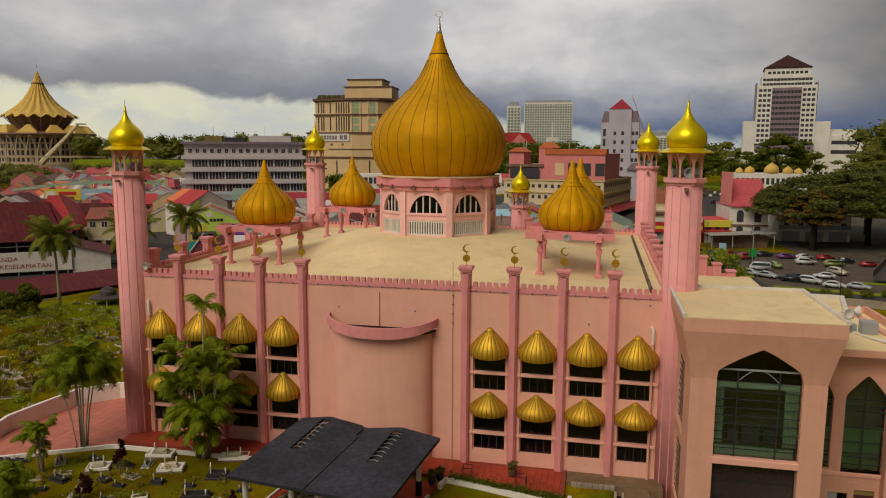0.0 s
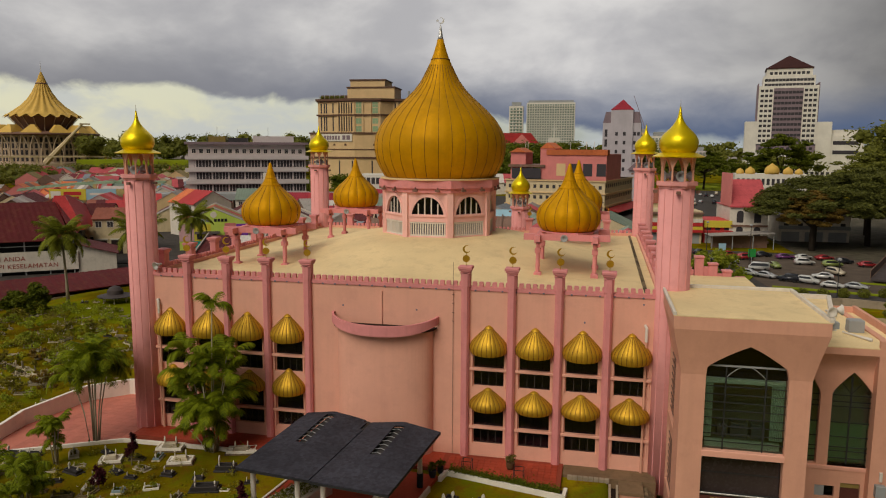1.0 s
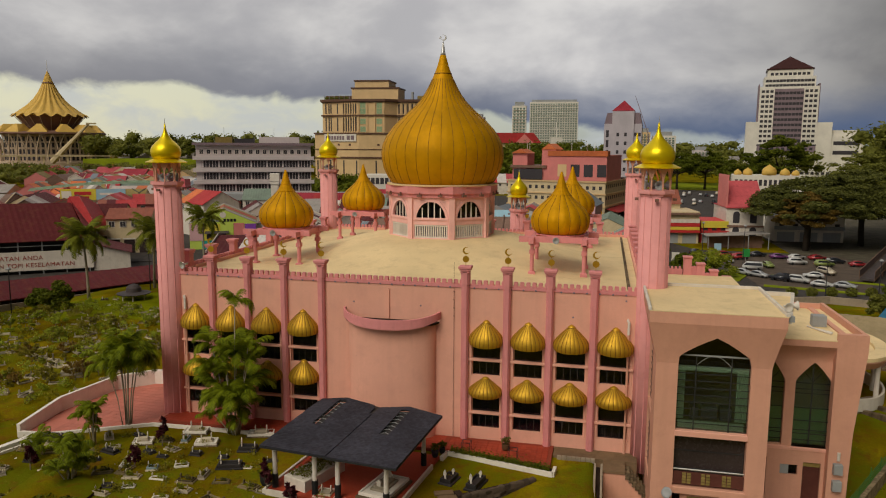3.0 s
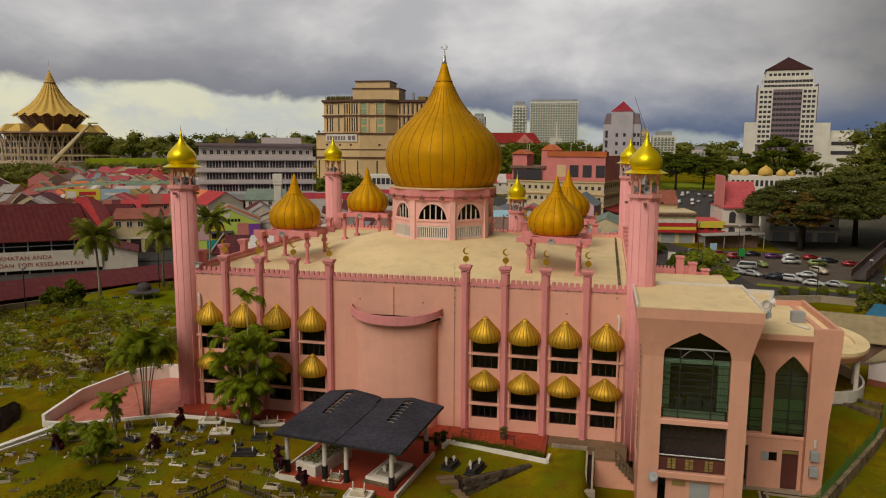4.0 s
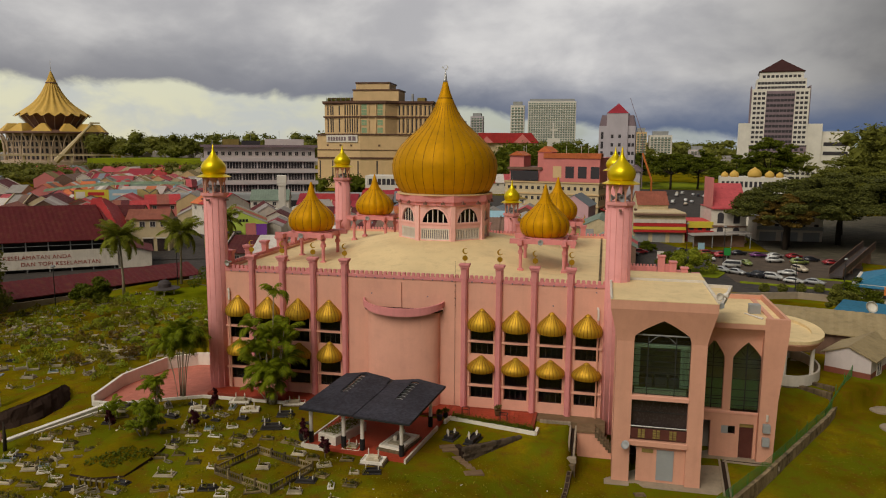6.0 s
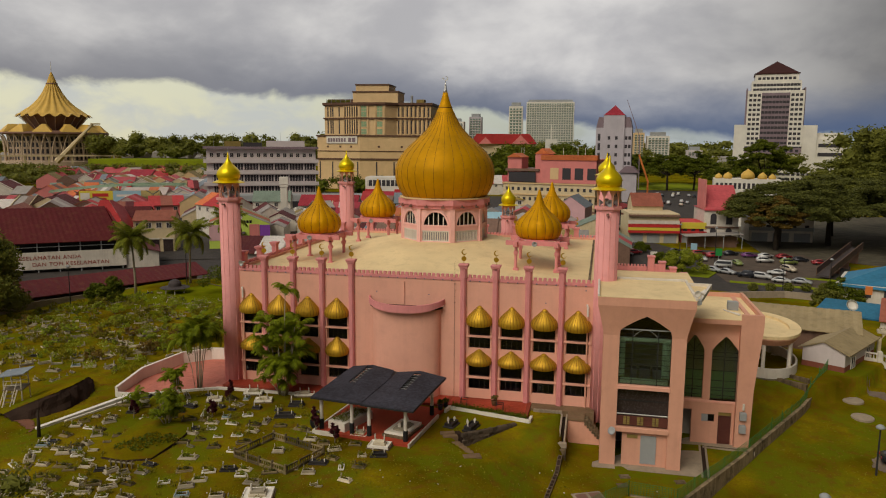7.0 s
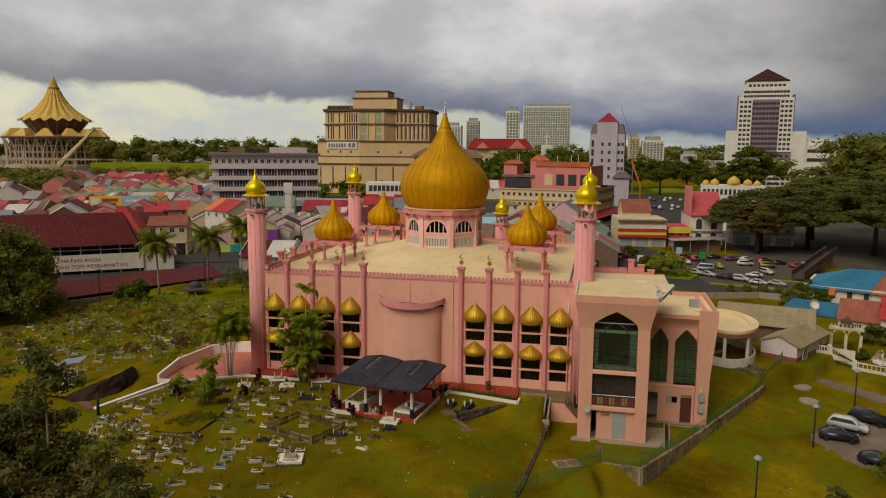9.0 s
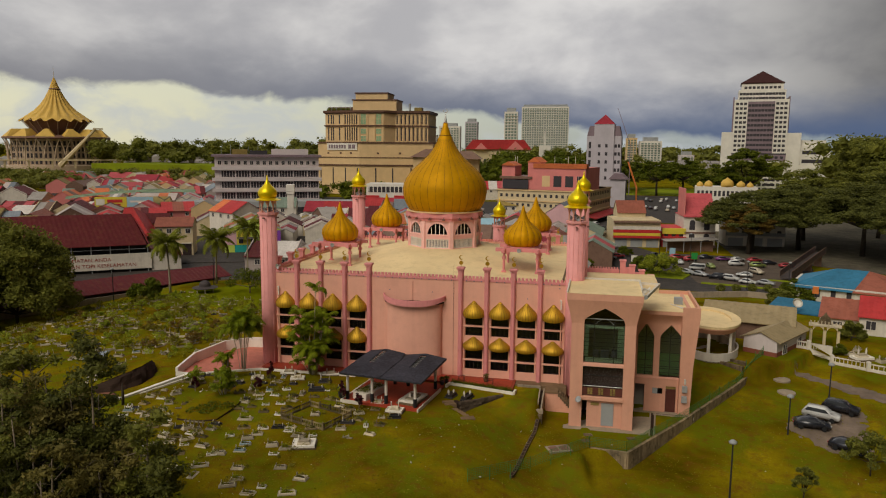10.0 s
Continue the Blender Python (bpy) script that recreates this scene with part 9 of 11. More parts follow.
for words, x, z in ((("KESELAMATAN", "ANDA"), -9.8, -1.15), (("DAN", "TOPI", "KESELAMATAN"), -6.6, -2.6)):
    for word in words:
        o = lettering(word, 1.2, "sign_red", board, (x, -0.13, z), 0, 1.1)
        x += max(v.co.x for v in o.data.vertices) + 0.55
# low maroon-roofed walk and boundary wall along the burial ground
arcade = thing("covered_walk", "long low covered walk with a maroon roof and pale wall", "covered walk", (-64.4, 41.5, 0.0), 60)
b = B()
sheet(b, [(-42, 0.0, -0.72), (19, 0.0, -0.72), (19, 5.2, 1.0), (-42, 5.2, 1.5)], 64)
part("roof", b, "tin_maroon", arcade)
b = B()
box(b, -42, 19, -0.55, -0.35, -4.2, -1.15)
part("wall", b, "concrete", arcade, "stained pale wall")
b = B()
box(b, -42, 19, 4.9, 5.1, -4.2, 0.6)
part("back_wall", b, "tin_brown", arcade)
for i in range(28):
    b = B()
    box(b, -41.8 + 2.24 * i, -41.7 + 2.24 * i, 0.3, 0.4, -4.2, -0.68)
    part("post", b, "bark", arcade)

# painted gable house with a lime front
mural = gable_house("mural_house", "gabled house with a lime green front and striped sheet roof", -81.9, 120.6, -3.9, 19.6, 16.0, 6.4, 3.5, -62, "cream_wall", ("tin_grey", "tin_olive", "tin_red", "tin_olive", "tin_grey"), 0, 0.25)
b = B()
plan_prism(b, [(-8.0, 0), (8.0, 0), (8.0, 6.4), (0, 9.9), (-8.0, 6.4)], 9.805, 9.83)
o = part("front_render", b, "paint_lime", mural, "lime green rendered front")
o.matrix_local = Matrix(((0, 0, 1, 0), (1, 0, 0, 0), (0, 1, 0, 0), (0, 0, 0, 1)))
for mat, u0, u1, z0, z1 in (("paint_pinkwash", -8.0, -4.6, 2.2, 6.4), ("paint_teal", -5.2, -1.2, 0, 2.15), ("paint_yellow", -4.55, -0.7, 2.2, 6.3), ("paint_lime", -0.65, 2.4, 0, 6.4), ("paint_coral", 2.45, 5.1, 0, 6.4), ("paint_violet", 5.15, 7.95, 0, 6.2)):
    b = B()
    box(b, 9.832, 9.92, u0 + 0.03, u1 - 0.03, z0, z1)
    part("painted_panel", b, mat, mural, "bright painted wall panel")
for u in (-3.4, 0.0):
    b = B()
    box(b, 9.93, 10.0, u - 0.6, u + 0.6, 2.6, 4.0)
    part("window", b, "pane_far", mural)
b = B()
extrude_outline(b, [(9.8, 4.4), (11.4, 4.0), (11.4, 4.1), (9.8, 4.55)], -4.4, 1.3)
part("awning", b, "tin_dark", mural)
for k, (u, w_, mat) in enumerate(((-3.6, 0.8, "grey_paint"), (-2.5, 0.8, "grey_paint"), (-1.4, 0.8, "grey_paint"), (0.4, 0.6, "paint_black"), (1.2, 0.6, "paint_black"), (2.0, 0.6, "paint_black"), (2.8, 0.6, "paint_black"))):
    b = B()
    box(b, 9.815, 9.9, u - w_ / 2, u + w_ / 2, 6.8, 7.5)
    part("lettering_bar", b, mat, mural, "sign lettering bar")
b = B()
lathe(b, [(0.05, -0.04), (0.75, -0.04), (0.75, 0.04), (0.05, 0.04)], 20)
bmesh.ops.rotate(b, verts=b.verts, cent=(0, 0, 0), matrix=Matrix.Rotation(radians(90), 3, "Y"))
bmesh.ops.translate(b, verts=b.verts, vec=(9.85, 0, 8.5))
part("emblem", b, "white_trim", mural, "round pale emblem")
def arcade_front(h, w):
    """Dark panels in place of shaded five-foot-way openings, with pale lintels, along the ground floor."""
    for k in range(3):
        b = B()
        x = -w / 2 + w * (k + 0.5) / 3
        box(b, x - w * 0.12, x + w * 0.12, -4.58, -4.503, 0.0, 3.2)
        part("arcade_opening", b, "recess_shade", h, "dark panel standing in for a shaded ground-floor opening")
        b = B()
        bevel_box(b, x - w * 0.14, x + w * 0.14, -4.75, -4.503, 3.3, 3.6, 0.03)
        part("lintel", b, "white_wall", h)


# houses beside it
gable_house("red_roof_house", "white house with a bright red and orange roof", -97.0, 139.0, -3.9, 15.0, 11.0, 9.4, 3.2, -32, "white_wall", ("tin_orange", "tin_red", "tin_red"), 3)
arcade_front(gable_house("arcaded_shophouse", "cream two-storey shophouse with a rusty roof", -97.0, 104.0, -3.9, 10.0, 9.0, 8.3, 2.0, 24, "cream_wall", "tin_rust", 4), 10.0)
arcade_front(gable_house("arcaded_shophouse", "cream two-storey shophouse with a maroon roof", -106.0, 108.0, -3.9, 8.0, 9.0, 8.6, 2.2, 24, "cream_wall", "tin_maroon", 3), 8.0)
gable_house("verandah_house", "white verandah house with a grey-green roof", -107.0, 194.0, -3.9, 14.0, 12.0, 6.6, 3.4, 20, "white_wall", "tin_green", 4)
# white clock pillar
b = B()
for k, (w, z0, z1) in enumerate(((2.4, -3.9, 9.0), (2.9, 9.002, 10.0), (3.1, 10.002, 12.6))):
    bevel_box(b, -w / 2, w / 2, -w / 2, w / 2, z0, z1, 0.1)
for k in range(3):
    box(b, -0.9 + 0.7 * k, -0.55 + 0.7 * k, -1.28, -1.2, -2.0, 8.6)
solid("town_pillar", b, "tower_white", "tall fluted white town pillar", "pillar", (-93.0, 174.0, 0.0), 20)
# billboards over the roofs
bill = thing("billboard", "yellow and blue billboard strip over a shop roof", "billboard", (-175.4, 186.0, -3.9), 24)
for mat, x0, x1, lab in (("paint_yellow", -9.5, 3.0, "yellow poster"), ("paint_sky", 3.1, 13.5, "pale blue poster")):
    b = B()
    box(b, x0, x1, -0.15, 0.15, 5.0, 9.2)
    part("poster", b, mat, bill, lab)
for mat, x0, x1, z0, z1 in (("tower_white", -9.0, -5.6, 5.8, 8.4), ("paint_red", -4.6, 1.4, 6.9, 8.2), ("paint_red", -4.6, 0.6, 5.6, 6.4), ("tower_white", 4.4, 11.0, 6.9, 7.7)):
    b = B()
    box(b, x0, x1, -0.2, -0.152, z0, z1)
    part("lettering_bar", b, mat, bill)
for x in (-8, -2, 4, 10):
    b = B()
    tube(b, [(x, 0.3, -0.5), (x, 0.3, 9.0)], 0.15, 6)
    part("post", b, "grey_paint", bill)
canopy_v = [(-26 + 2 * i, 0.8 * math.sin(i * 0.3)) for i in range(27)]
wave = thing("green_walkway_roof", "long pale green curved walkway roof", "canopy", (-176.0, 196.0, 4.2), 26)
b = B()
rows = [[b.verts.new((x, y, z + 0.05 * (x + 26) + 1.2 * math.sin((x + 26) / 52 * math.pi))) for x, _ in canopy_v] for y, z in ((-3.2, 0.0), (0, 1.0), (3.2, 0.0))]
for lo, hi in zip(rows, rows[1:]):
    for i in range(len(lo) - 1):
        b.faces.new((lo[i], lo[i + 1], hi[i + 1], hi[i]))
bmesh.ops.solidify(b, geom=b.faces[:], thickness=0.15)
part("sheet", b, "walk_green", wave)
for i in range(6):
    b = B()
    x = -24 + 9.2 * i
    tube(b, [(x, 0, -8.2), (x, 0, -1.0), (x - 2.5, 0, 0.6)], 0.22, 6)
    tube(b, [(x, 0, -1.0), (x + 2.5, 0, 0.6)], 0.2, 6)
    part("support", b, "grey_paint", wave)

# ---- shops beyond the car park ----
def shop_block(name, label, x, y, turn, w, d, h, wall, bands, roof=None, wins=6):
    s = thing(name, label, "shop", (x, y, -3.9), turn)
    b = B()
    box(b, -w / 2, w / 2, -d / 2, d / 2, -1, h)
    part("wall", b, wall, s)
    for mat, z0, z1, out in bands:
        b = B()
        bevel_box(b, -w / 2 - 0.1, w / 2 + 0.1, -d / 2 - out, -d / 2 - 0.004, z0, z1, 0.04)
        part("band", b, mat, s)
    for i in range(wins):
        o = part("window", win_me, None, s)
        o.matrix_local = pose(-w / 2 + w * (i + 0.5) / wins, -d / 2, h * 0.55)
    if roof:
        b = B()
        extrude_outline(b, [(-w / 2 - 0.4, h), (w / 2 + 0.4, h), (w / 2 + 0.4, h + 0.15), (0, h + 2.2), (-w / 2 - 0.4, h + 0.15)], -d / 2 - 0.4, d / 2 + 0.4)
        part("roof", b, roof, s)
    for i in range(3):
        b = B()
        box(b, -w / 2 + w * (i + 0.12) / 3, -w / 2 + w * (i + 0.88) / 3, -d / 2 - 0.05, -d / 2 - 0.002, 0, 2.7)
        part("shutter", b, "grey_paint", s, "grey roller shutter")
    return s


shop_block("restaurant_row", "two-storey restaurant with red and yellow sign bands", 32.0, 160.0, 8, 14.5, 14, 8.6, "cream_wall", (("paint_red", 4.6, 5.5, 0.4), ("paint_yellow", 3.7, 4.5, 0.5), ("paint_red", 3.0, 3.6, 1.2), ("white_wall", 5.6, 6.6, 0.3), ("tin_brown", 7.8, 8.3, 1.0)))
gable_house("brown_roof_block", "block with a brown pitched roof", 31.0, 168.0, -3.9, 9, 9, 10.2, 3.4, 8, "cream_wall", "tin_rust", 0)
gable_house("pink_gable_house", "pale pink gabled house with a blue-grey roof", 8.0, 203.0, -3.9, 16, 10.5, 6.6, 3.6, 82, "paint_pinkwash", "tin_slate", 0)
gable_house("crimson_roof_house", "long low house with a crimson sheet roof", -84.0, 196.0, -3.9, 22.0, 14.0, 5.4, 3.4, 12, "white_wall", ("tin_crimson", "tin_red", "tin_crimson"), 5)
gable_house("red_roof_row", "row of shops with a faded red roof", -70.0, 220.0, -3.9, 17.0, 12.0, 5.8, 3.2, 8, "cream_wall", ("tin_red", "tin_crimson"), 4)
gable_house("blue_roof_house", "low house with a sky-blue sheet roof", -14.5, 150.0, -3.9, 9.0, 8.0, 5.8, 2.2, 12, "white_wall", "paint_sky", 3)
gable_house("olive_roof_house", "white house with an olive sheet roof", -14.0, 232.0, -3.9, 13.0, 10.0, 6.6, 3.0, 10, "white_wall", "tin_olive", 4)
gable_house("striped_roof_house", "long house with a red and white striped roof", -38.0, 360.0, -3.9, 26.0, 14.0, 6.4, 4.4, 14, "white_wall", ("tin_red", "tin_white", "tin_pink", "tin_white", "tin_red"), 6)
shop_block("red_shop", "small red shop with a yellow sign and grey roof", 43.6, 162.4, 8, 7.0, 12, 6.0, "paint_red", (("paint_yellow", 4.2, 6.0, 0.5), ("tin_red", 2.9, 3.4, 1.5)), None, 3)
arch_house = thing("arched_shophouse", "white two-storey shophouse with arched windows and a steep pink roof", "house", (51.6, 165.0, -3.9), 4)
b = B()
box(b, -4.8, 4.8, -8, 8, -1, 9.6)
part("wall", b, "white_wall", arch_house)
b = B()
extrude_outline(b, [(-4.95, 9.6), (4.95, 9.6), (4.95, 9.8), (-4.95, 9.8)], -8.6, 8.2)
q = [(-4.9, -8.4, 9.8), (4.9, -8.4, 9.8), (4.9, 1.0, 16.5), (-4.9, 1.0, 16.5)]
lo, hi = [b.verts.new(p) for p in q], [b.verts.new((p[0], p[1], p[2] + 0.15)) for p in q]
b.faces.new(hi)
b.faces.new(lo[::-1])
for i in range(4):
    b.faces.new((lo[i], lo[(i + 1) % 4], hi[(i + 1) % 4], hi[i]))
part("roof", b, "tin_pink", arch_house)
b = B()
extrude_outline(b, [(-4.95, 9.6), (-4.6, 9.6), (-4.6, 18.5), (-4.95, 18.5)], -8.0, 3.0)
box(b, -4.6, 4.95, 1.2, 3.0, 9.6, 16.4)
part("fire_wall", b, "paint_coral", arch_house, "coral fire wall")
for z in (1.4, 5.6):
    for x in (-2.2, 2.2):
        b = B()
        pts = [(x - 0.85, z), (x + 0.85, z)] + [(x + 0.85 * math.cos(a), z + 2.3 + 0.85 * math.sin(a)) for a in np.linspace(0, math.pi, 9)]
        extrude_outline(b, pts, -8.08, -8.0)
        w_ = part("window", b, "pane_far", arch_house, "dark arched window")
b = B()
box(b, -4.9, 4.9, -8.3, -8.004, 4.5, 5.0)
box(b, -4.9, 4.9, -9.8, -8.004, 0.3, 0.9)
part("band", b, "tin_brown", arch_house)
kiosk = thing("car_park_shelter", "low shelter with grey sheet roofs at the car park edge", "shelter", (49.0, 147.5, -3.9), 8)
for x, z, y in ((-3.5, 3.6, 0), (3.5, 3.9, 1.0)):
    b = B()
    extrude_outline(b, [(x - 5, z - 0.4), (x + 4, z), (x + 4, z + 0.15), (x - 5, z - 0.25)], -3 + y, 3 + y)
    part("roof", b, "tin_grey", kiosk)
b = B()
box(b, -7.0, 6.5, 0.6, 2.2, -0.8, 3.0)
part("wall", b, "tin_brown", kiosk)
for x in (-8, -3, 2, 7):
    b = B()
    tube(b, [(x, -2.4, -0.5), (x, -2.4, 3.4)], 0.1, 6)
    part("post", b, "grey_paint", kiosk)
for x, y, mat, lab in ((41.7, 130.0, "paint_sky", "blue roadside sign on a post"), (46.6, 121.6, "paint_green", "green roadside sign on a post"), (30.5, 112.0, "tower_white", "small white notice board")):
    sg = thing("road_sign", lab, "sign", (x, y, -3.85), 8)
    b = B()
    tube(b, [(0, 0, -0.3), (0, 0, 2.0)], 0.06, 6)
    part("post", b, "grey_paint", sg)
    b = B()
    box(b, -0.8, 0.8, -0.08, 0.0, 1.3, 3.1)
    part("board", b, mat, sg)
shop_block("terrace_shops", "row of grey shophouses half hidden by trees", 70.0, 170.0, 4, 18, 10, 7.0, "white_wall", (("grey_paint", 3.4, 4.4, 0.5),), "tin_grey", 5)
# dark slab over the ground, shade of the rain trees put into its colour
slab("shaded_ground", [(60, 138), (76, 128), (140, 80), (230, 90), (230, 260), (60, 260)], "shade_soil", "dark ground under the rain trees with tree shade in its colour", "ground", -5.0, -3.83)
# stair rail structure at the lot's east side
foot = thing("footbridge", "grey railed footbridge along the car park", "footbridge", (72.0, 114.0, -3.9), 62)
b = B()
extrude_outline(b, [(-16, 0.6), (16, 3.2), (16, 3.6), (-16, 1.0)], -1.2, 1.2)
part("deck", b, "tin_dark", foot)
for s in (-1.3, 1.3):
    for i in range(34):
        b = B()
        x = -16 + 32 * i / 33
        z = 1.0 + 2.6 * i / 33
        tube(b, [(x, s, z - 0.4), (x, s, z + 1.5)], 0.05, 4)
        part("baluster", b, "tin_brown", foot)
    b = B()
    tube(b, [(-16, s, 2.5), (16, s, 5.1)], 0.09, 5)
    part("handrail", b, "tin_brown", foot)
for s in (-1.3, 1.3):
    b = B()
    extrude_outline(b, [(-16, 1.1), (16, 3.7), (16, 5.0), (-16, 2.4)], s - 0.02, s + 0.02)
    part("side_panel", b, "tin_dark", foot, "dark mesh side panel")
for x in (-14, -5, 4, 14):
    b = B()
    z = 0.8 + 2.6 * (x + 16) / 32
    box(b, x - 0.25, x + 0.25, -0.9, 0.9, -0.8, z)
    part("pier", b, "tin_brown", foot)
b = B()
path_wall(b, [(40, 74), (52, 78), (64, 74)], 0.15, -5, [-2.6, -2.6, -2.6])
path_wall(b, [(48.5, 40.0), (44.0, 56.0)], 0.15, -5, [-0.6, -1.6])
solid("garden_wall", b, "concrete", "low pale boundary wall", "wall", kind="structure")

# ---- houses east of the annex ----
hut = gable_house("annex_hut", "pale pink hut with a faded tan sheet roof", 44.9, 21.9, -0.2, 10.5, 4.3, 2.45, 0.9, 57, "slab_lilac", "tin_hut", 2)
b = B()
box(b, -5.27, 5.27, -2.17, 2.17, -1.4, 1.0)
part("dado", b, "tin_rust", hut, "brown-painted lower wall")
# dark brown wall, its colour also stands in for the shadowed passage here
link = gable_house("link_building", "low faded-roofed building between the oval porch and the hut", 43.0, 30.0, -0.4, 12.0, 10.0, 3.2, 1.5, -14, "tin_brown", "tin_hut", 0)
for x, y, t_, ln in ((36.6, 12.6, -36, 5.6), (37.6, 13.8, -36, 4.6)):
    b = B()
    bevel_box(b, -ln / 2, ln / 2, -0.2, 0.2, -0.8, 0.3, 0.05)
    solid("path_kerb", b, "old_concrete", "low weathered kerb of the garden path", "kerb", (x, y, ground_z(x, y)), t_, group="path kerbs")
blue = thing("blue_roof_house", "house with blue and rust-red hipped roofs", "house", (69.0, 69.0, -3.0), -22)
b = B()
box(b, -10, 10, -7, 7, -1, 4.4)
part("wall", b, "white_wall", blue)
for mat, q in (("tin_blue", [(-10.2, -7.6, 4.0), (0.6, -7.6, 3.9), (2.6, 0, 7.0), (-2.8, 0, 7.0)]), ("tin_blue", [(-10.2, 7.6, 4.0), (-10.2, -7.6, 4.0), (-2.8, 0, 7.0)]), ("tin_rust", [(0.6, -7.6, 3.9), (11, -8, 3.8), (11, 0, 4.4), (2.6, 0, 7.0)]),
               ("tin_rust", [(11, 7.6, 3.9), (-10.2, 7.6, 4.0), (-2.8, 0, 7.0), (2.6, 0, 7.0)]), ("tin_rust", [(11, 0, 4.4), (11, 7.6, 3.9), (2.6, 0, 7.0)])):
    b = B()
    lo, hi = [b.verts.new(p) for p in q], [b.verts.new((p[0], p[1], p[2] + 0.12)) for p in q]
    b.faces.new(hi)
    b.faces.new(lo[::-1])
    for i in range(len(q)):
        b.faces.new((lo[i], lo[(i + 1) % len(q)], hi[(i + 1) % len(q)], hi[i]))
    part("roof", b, mat, blue)
for i in range(9):
    b = B()
    box(b, -9.4 + 1.3 * i, -8.6 + 1.3 * i, -7.08, -7.0, 2.4, 4.0)
    part("window", b, "pane_far" if i % 2 else "white_trim", blue)
annexe = thing("blue_lean_to", "low blue sheet-roofed lean-to in front of the house", "outbuilding", (55.6, 50.0, -2.35), -26)
annexe.scale = (0.74, 0.74, 0.74)
b = B()
extrude_outline(b, [(-7.5, 2.6), (7.0, 2.6), (7.0, 2.75), (-7.5, 2.75)], -3.4, -3.3)
q = [(-7.5, -3.4, 2.6), (7.0, -3.4, 2.4), (7.0, 3.6, 4.4), (-6.5, 3.6, 4.4)]
lo, hi = [b.verts.new(p) for p in q], [b.verts.new((p[0], p[1], p[2] + 0.12)) for p in q]
b.faces.new(hi)
b.faces.new(lo[::-1])
for i in range(4):
    b.faces.new((lo[i], lo[(i + 1) % 4], hi[(i + 1) % 4], hi[i]))
part("roof", b, "tin_blue", annexe)
b = B()
box(b, -6.8, 6.6, -2.9, 3.2, -1, 2.5)
part("wall", b, "tin_brown", annexe)
gable_house("red_roof_shed", "shed with a patched red roof", 62.0, 44.0, -1.3, 10, 8, 2.0, 2.2, -20, "white_wall", "tin_rust", 2)
gable_house("east_house", "pale two-storey house with a red roof", 66.6, 37.0, -0.9, 12.4, 8, 3.3, 2.2, -19, "white_wall", "tin_red", 4)
b = B()
lathe(b, [(0.05, 0.0), (0.6, 0.12), (1.1, 0.42), (1.15, 0.44), (0.6, 0.2), (0.05, 0.08)], 28)
bmesh.ops.rotate(b, verts=b.verts, cent=(0, 0, 0), matrix=Euler((radians(62), 0, radians(12))).to_matrix())
tube(b, [(0, 0.1, -0.1), (0, 0.5, -1.8)], 0.08, 6)
solid("satellite_dish", b, "tower_white", "large white satellite dish on the blue lean-to roof", "dish", (53.88, 47.60, 1.30), smooth=True).scale = (0.72, 0.72, 0.72)
b = B()
bevel_box(b, -0.5, 0.5, -0.1, 0.1, 0, 1.3, 0.05)
solid("red_banner", b, "paint_orange", "small bright orange-red banner on the house", "banner", (59.4, 57.6, 1.2), -20)
# memorial gate with two arches
gate = thing("memorial_gate", "cream memorial gate with two arches and a small crown", "gate", (52.0, 25.6, ground_z(52.0, 25.6)), -14)
gate.scale = (0.77, 0.77, 0.77)
b = B()
for x in (-2.4, -0.2, 2.0):
    box(b, x, x + 0.45, -0.6, 0.6, -0.6, 2.3)
part("pier", b, "cream_wall", gate)
for x in (-1.85, 0.35):
    b = B()
    n = 10
    for i in range(n):
        a0, a1 = math.pi * i / n, math.pi * (i + 1) / n
        q = [(x + 0.82 + 0.82 * math.cos(a0) * 1.0, 2.2 + 0.82 * math.sin(a0)), (x + 0.82 + 0.82 * math.cos(a1), 2.2 + 0.82 * math.sin(a1)), (x + 0.82 + 0.9 * math.cos(a1), 3.15), (x + 0.82 + 0.9 * math.cos(a0), 3.15)]
        extrude_outline(b, q, -0.58, 0.58)
    part("arch", b, "cream_wall", gate)
b = B()
bevel_box(b, -2.6, 2.6, -0.75, 0.75, 3.1, 3.5, 0.08)
for i in range(9):
    lathe(b, [(0.12, 3.5), (0.08, 3.9), (0.14, 4.0), (0.02, 4.1)], 8, -2.3 + 0.57 * i, -0.6)
part("parapet", b, "grave_stone", gate)
b = B()
extrude_outline(b, [(-1.0, 3.5), (1.0, 3.5), (0.8, 4.6), (0.3, 5.1), (0.0, 5.6), (-0.3, 5.1), (-0.8, 4.6)], -0.3, 0.3)
part("crown", b, "old_concrete", gate, "dark weathered crest")
bal = thing("garden_balustrade", "white garden balustrade with square posts", "balustrade", (0, 0, 0))
pts = [(46.6, 22.6), (49.0, 21.6), (51.6, 20.4), (55.4, 18.5), (60.0, 16.2)]
for p, q in zip(pts, pts[1:]):
    for h0, h1, w in ((0.0, 0.35, 0.1), (0.85, 1.0, 0.1)):
        b = B()
        zz = ground_z(*p)
        path_wall(b, [p, q], w, zz - 0.6 if h0 == 0 else zz + h0, [zz + h1, ground_z(*q) + h1])
        part("rail", b, "white_wall", bal)
    b = B()
    zz = ground_z(*p)
    bevel_box(b, p[0] - 0.22, p[0] + 0.22, p[1] - 0.22, p[1] + 0.22, zz - 0.5, zz + 1.25, 0.05)
    part("post", b, "white_wall", bal)
    for i in range(1, 9):
        t = i / 9
        b = B()
        x, y = p[0] + (q[0] - p[0]) * t, p[1] + (q[1] - p[1]) * t
        tube(b, [(x, y, zz + 0.2), (x, y, zz + 0.95)], 0.05, 5)
        part("baluster", b, "white_wall", bal)
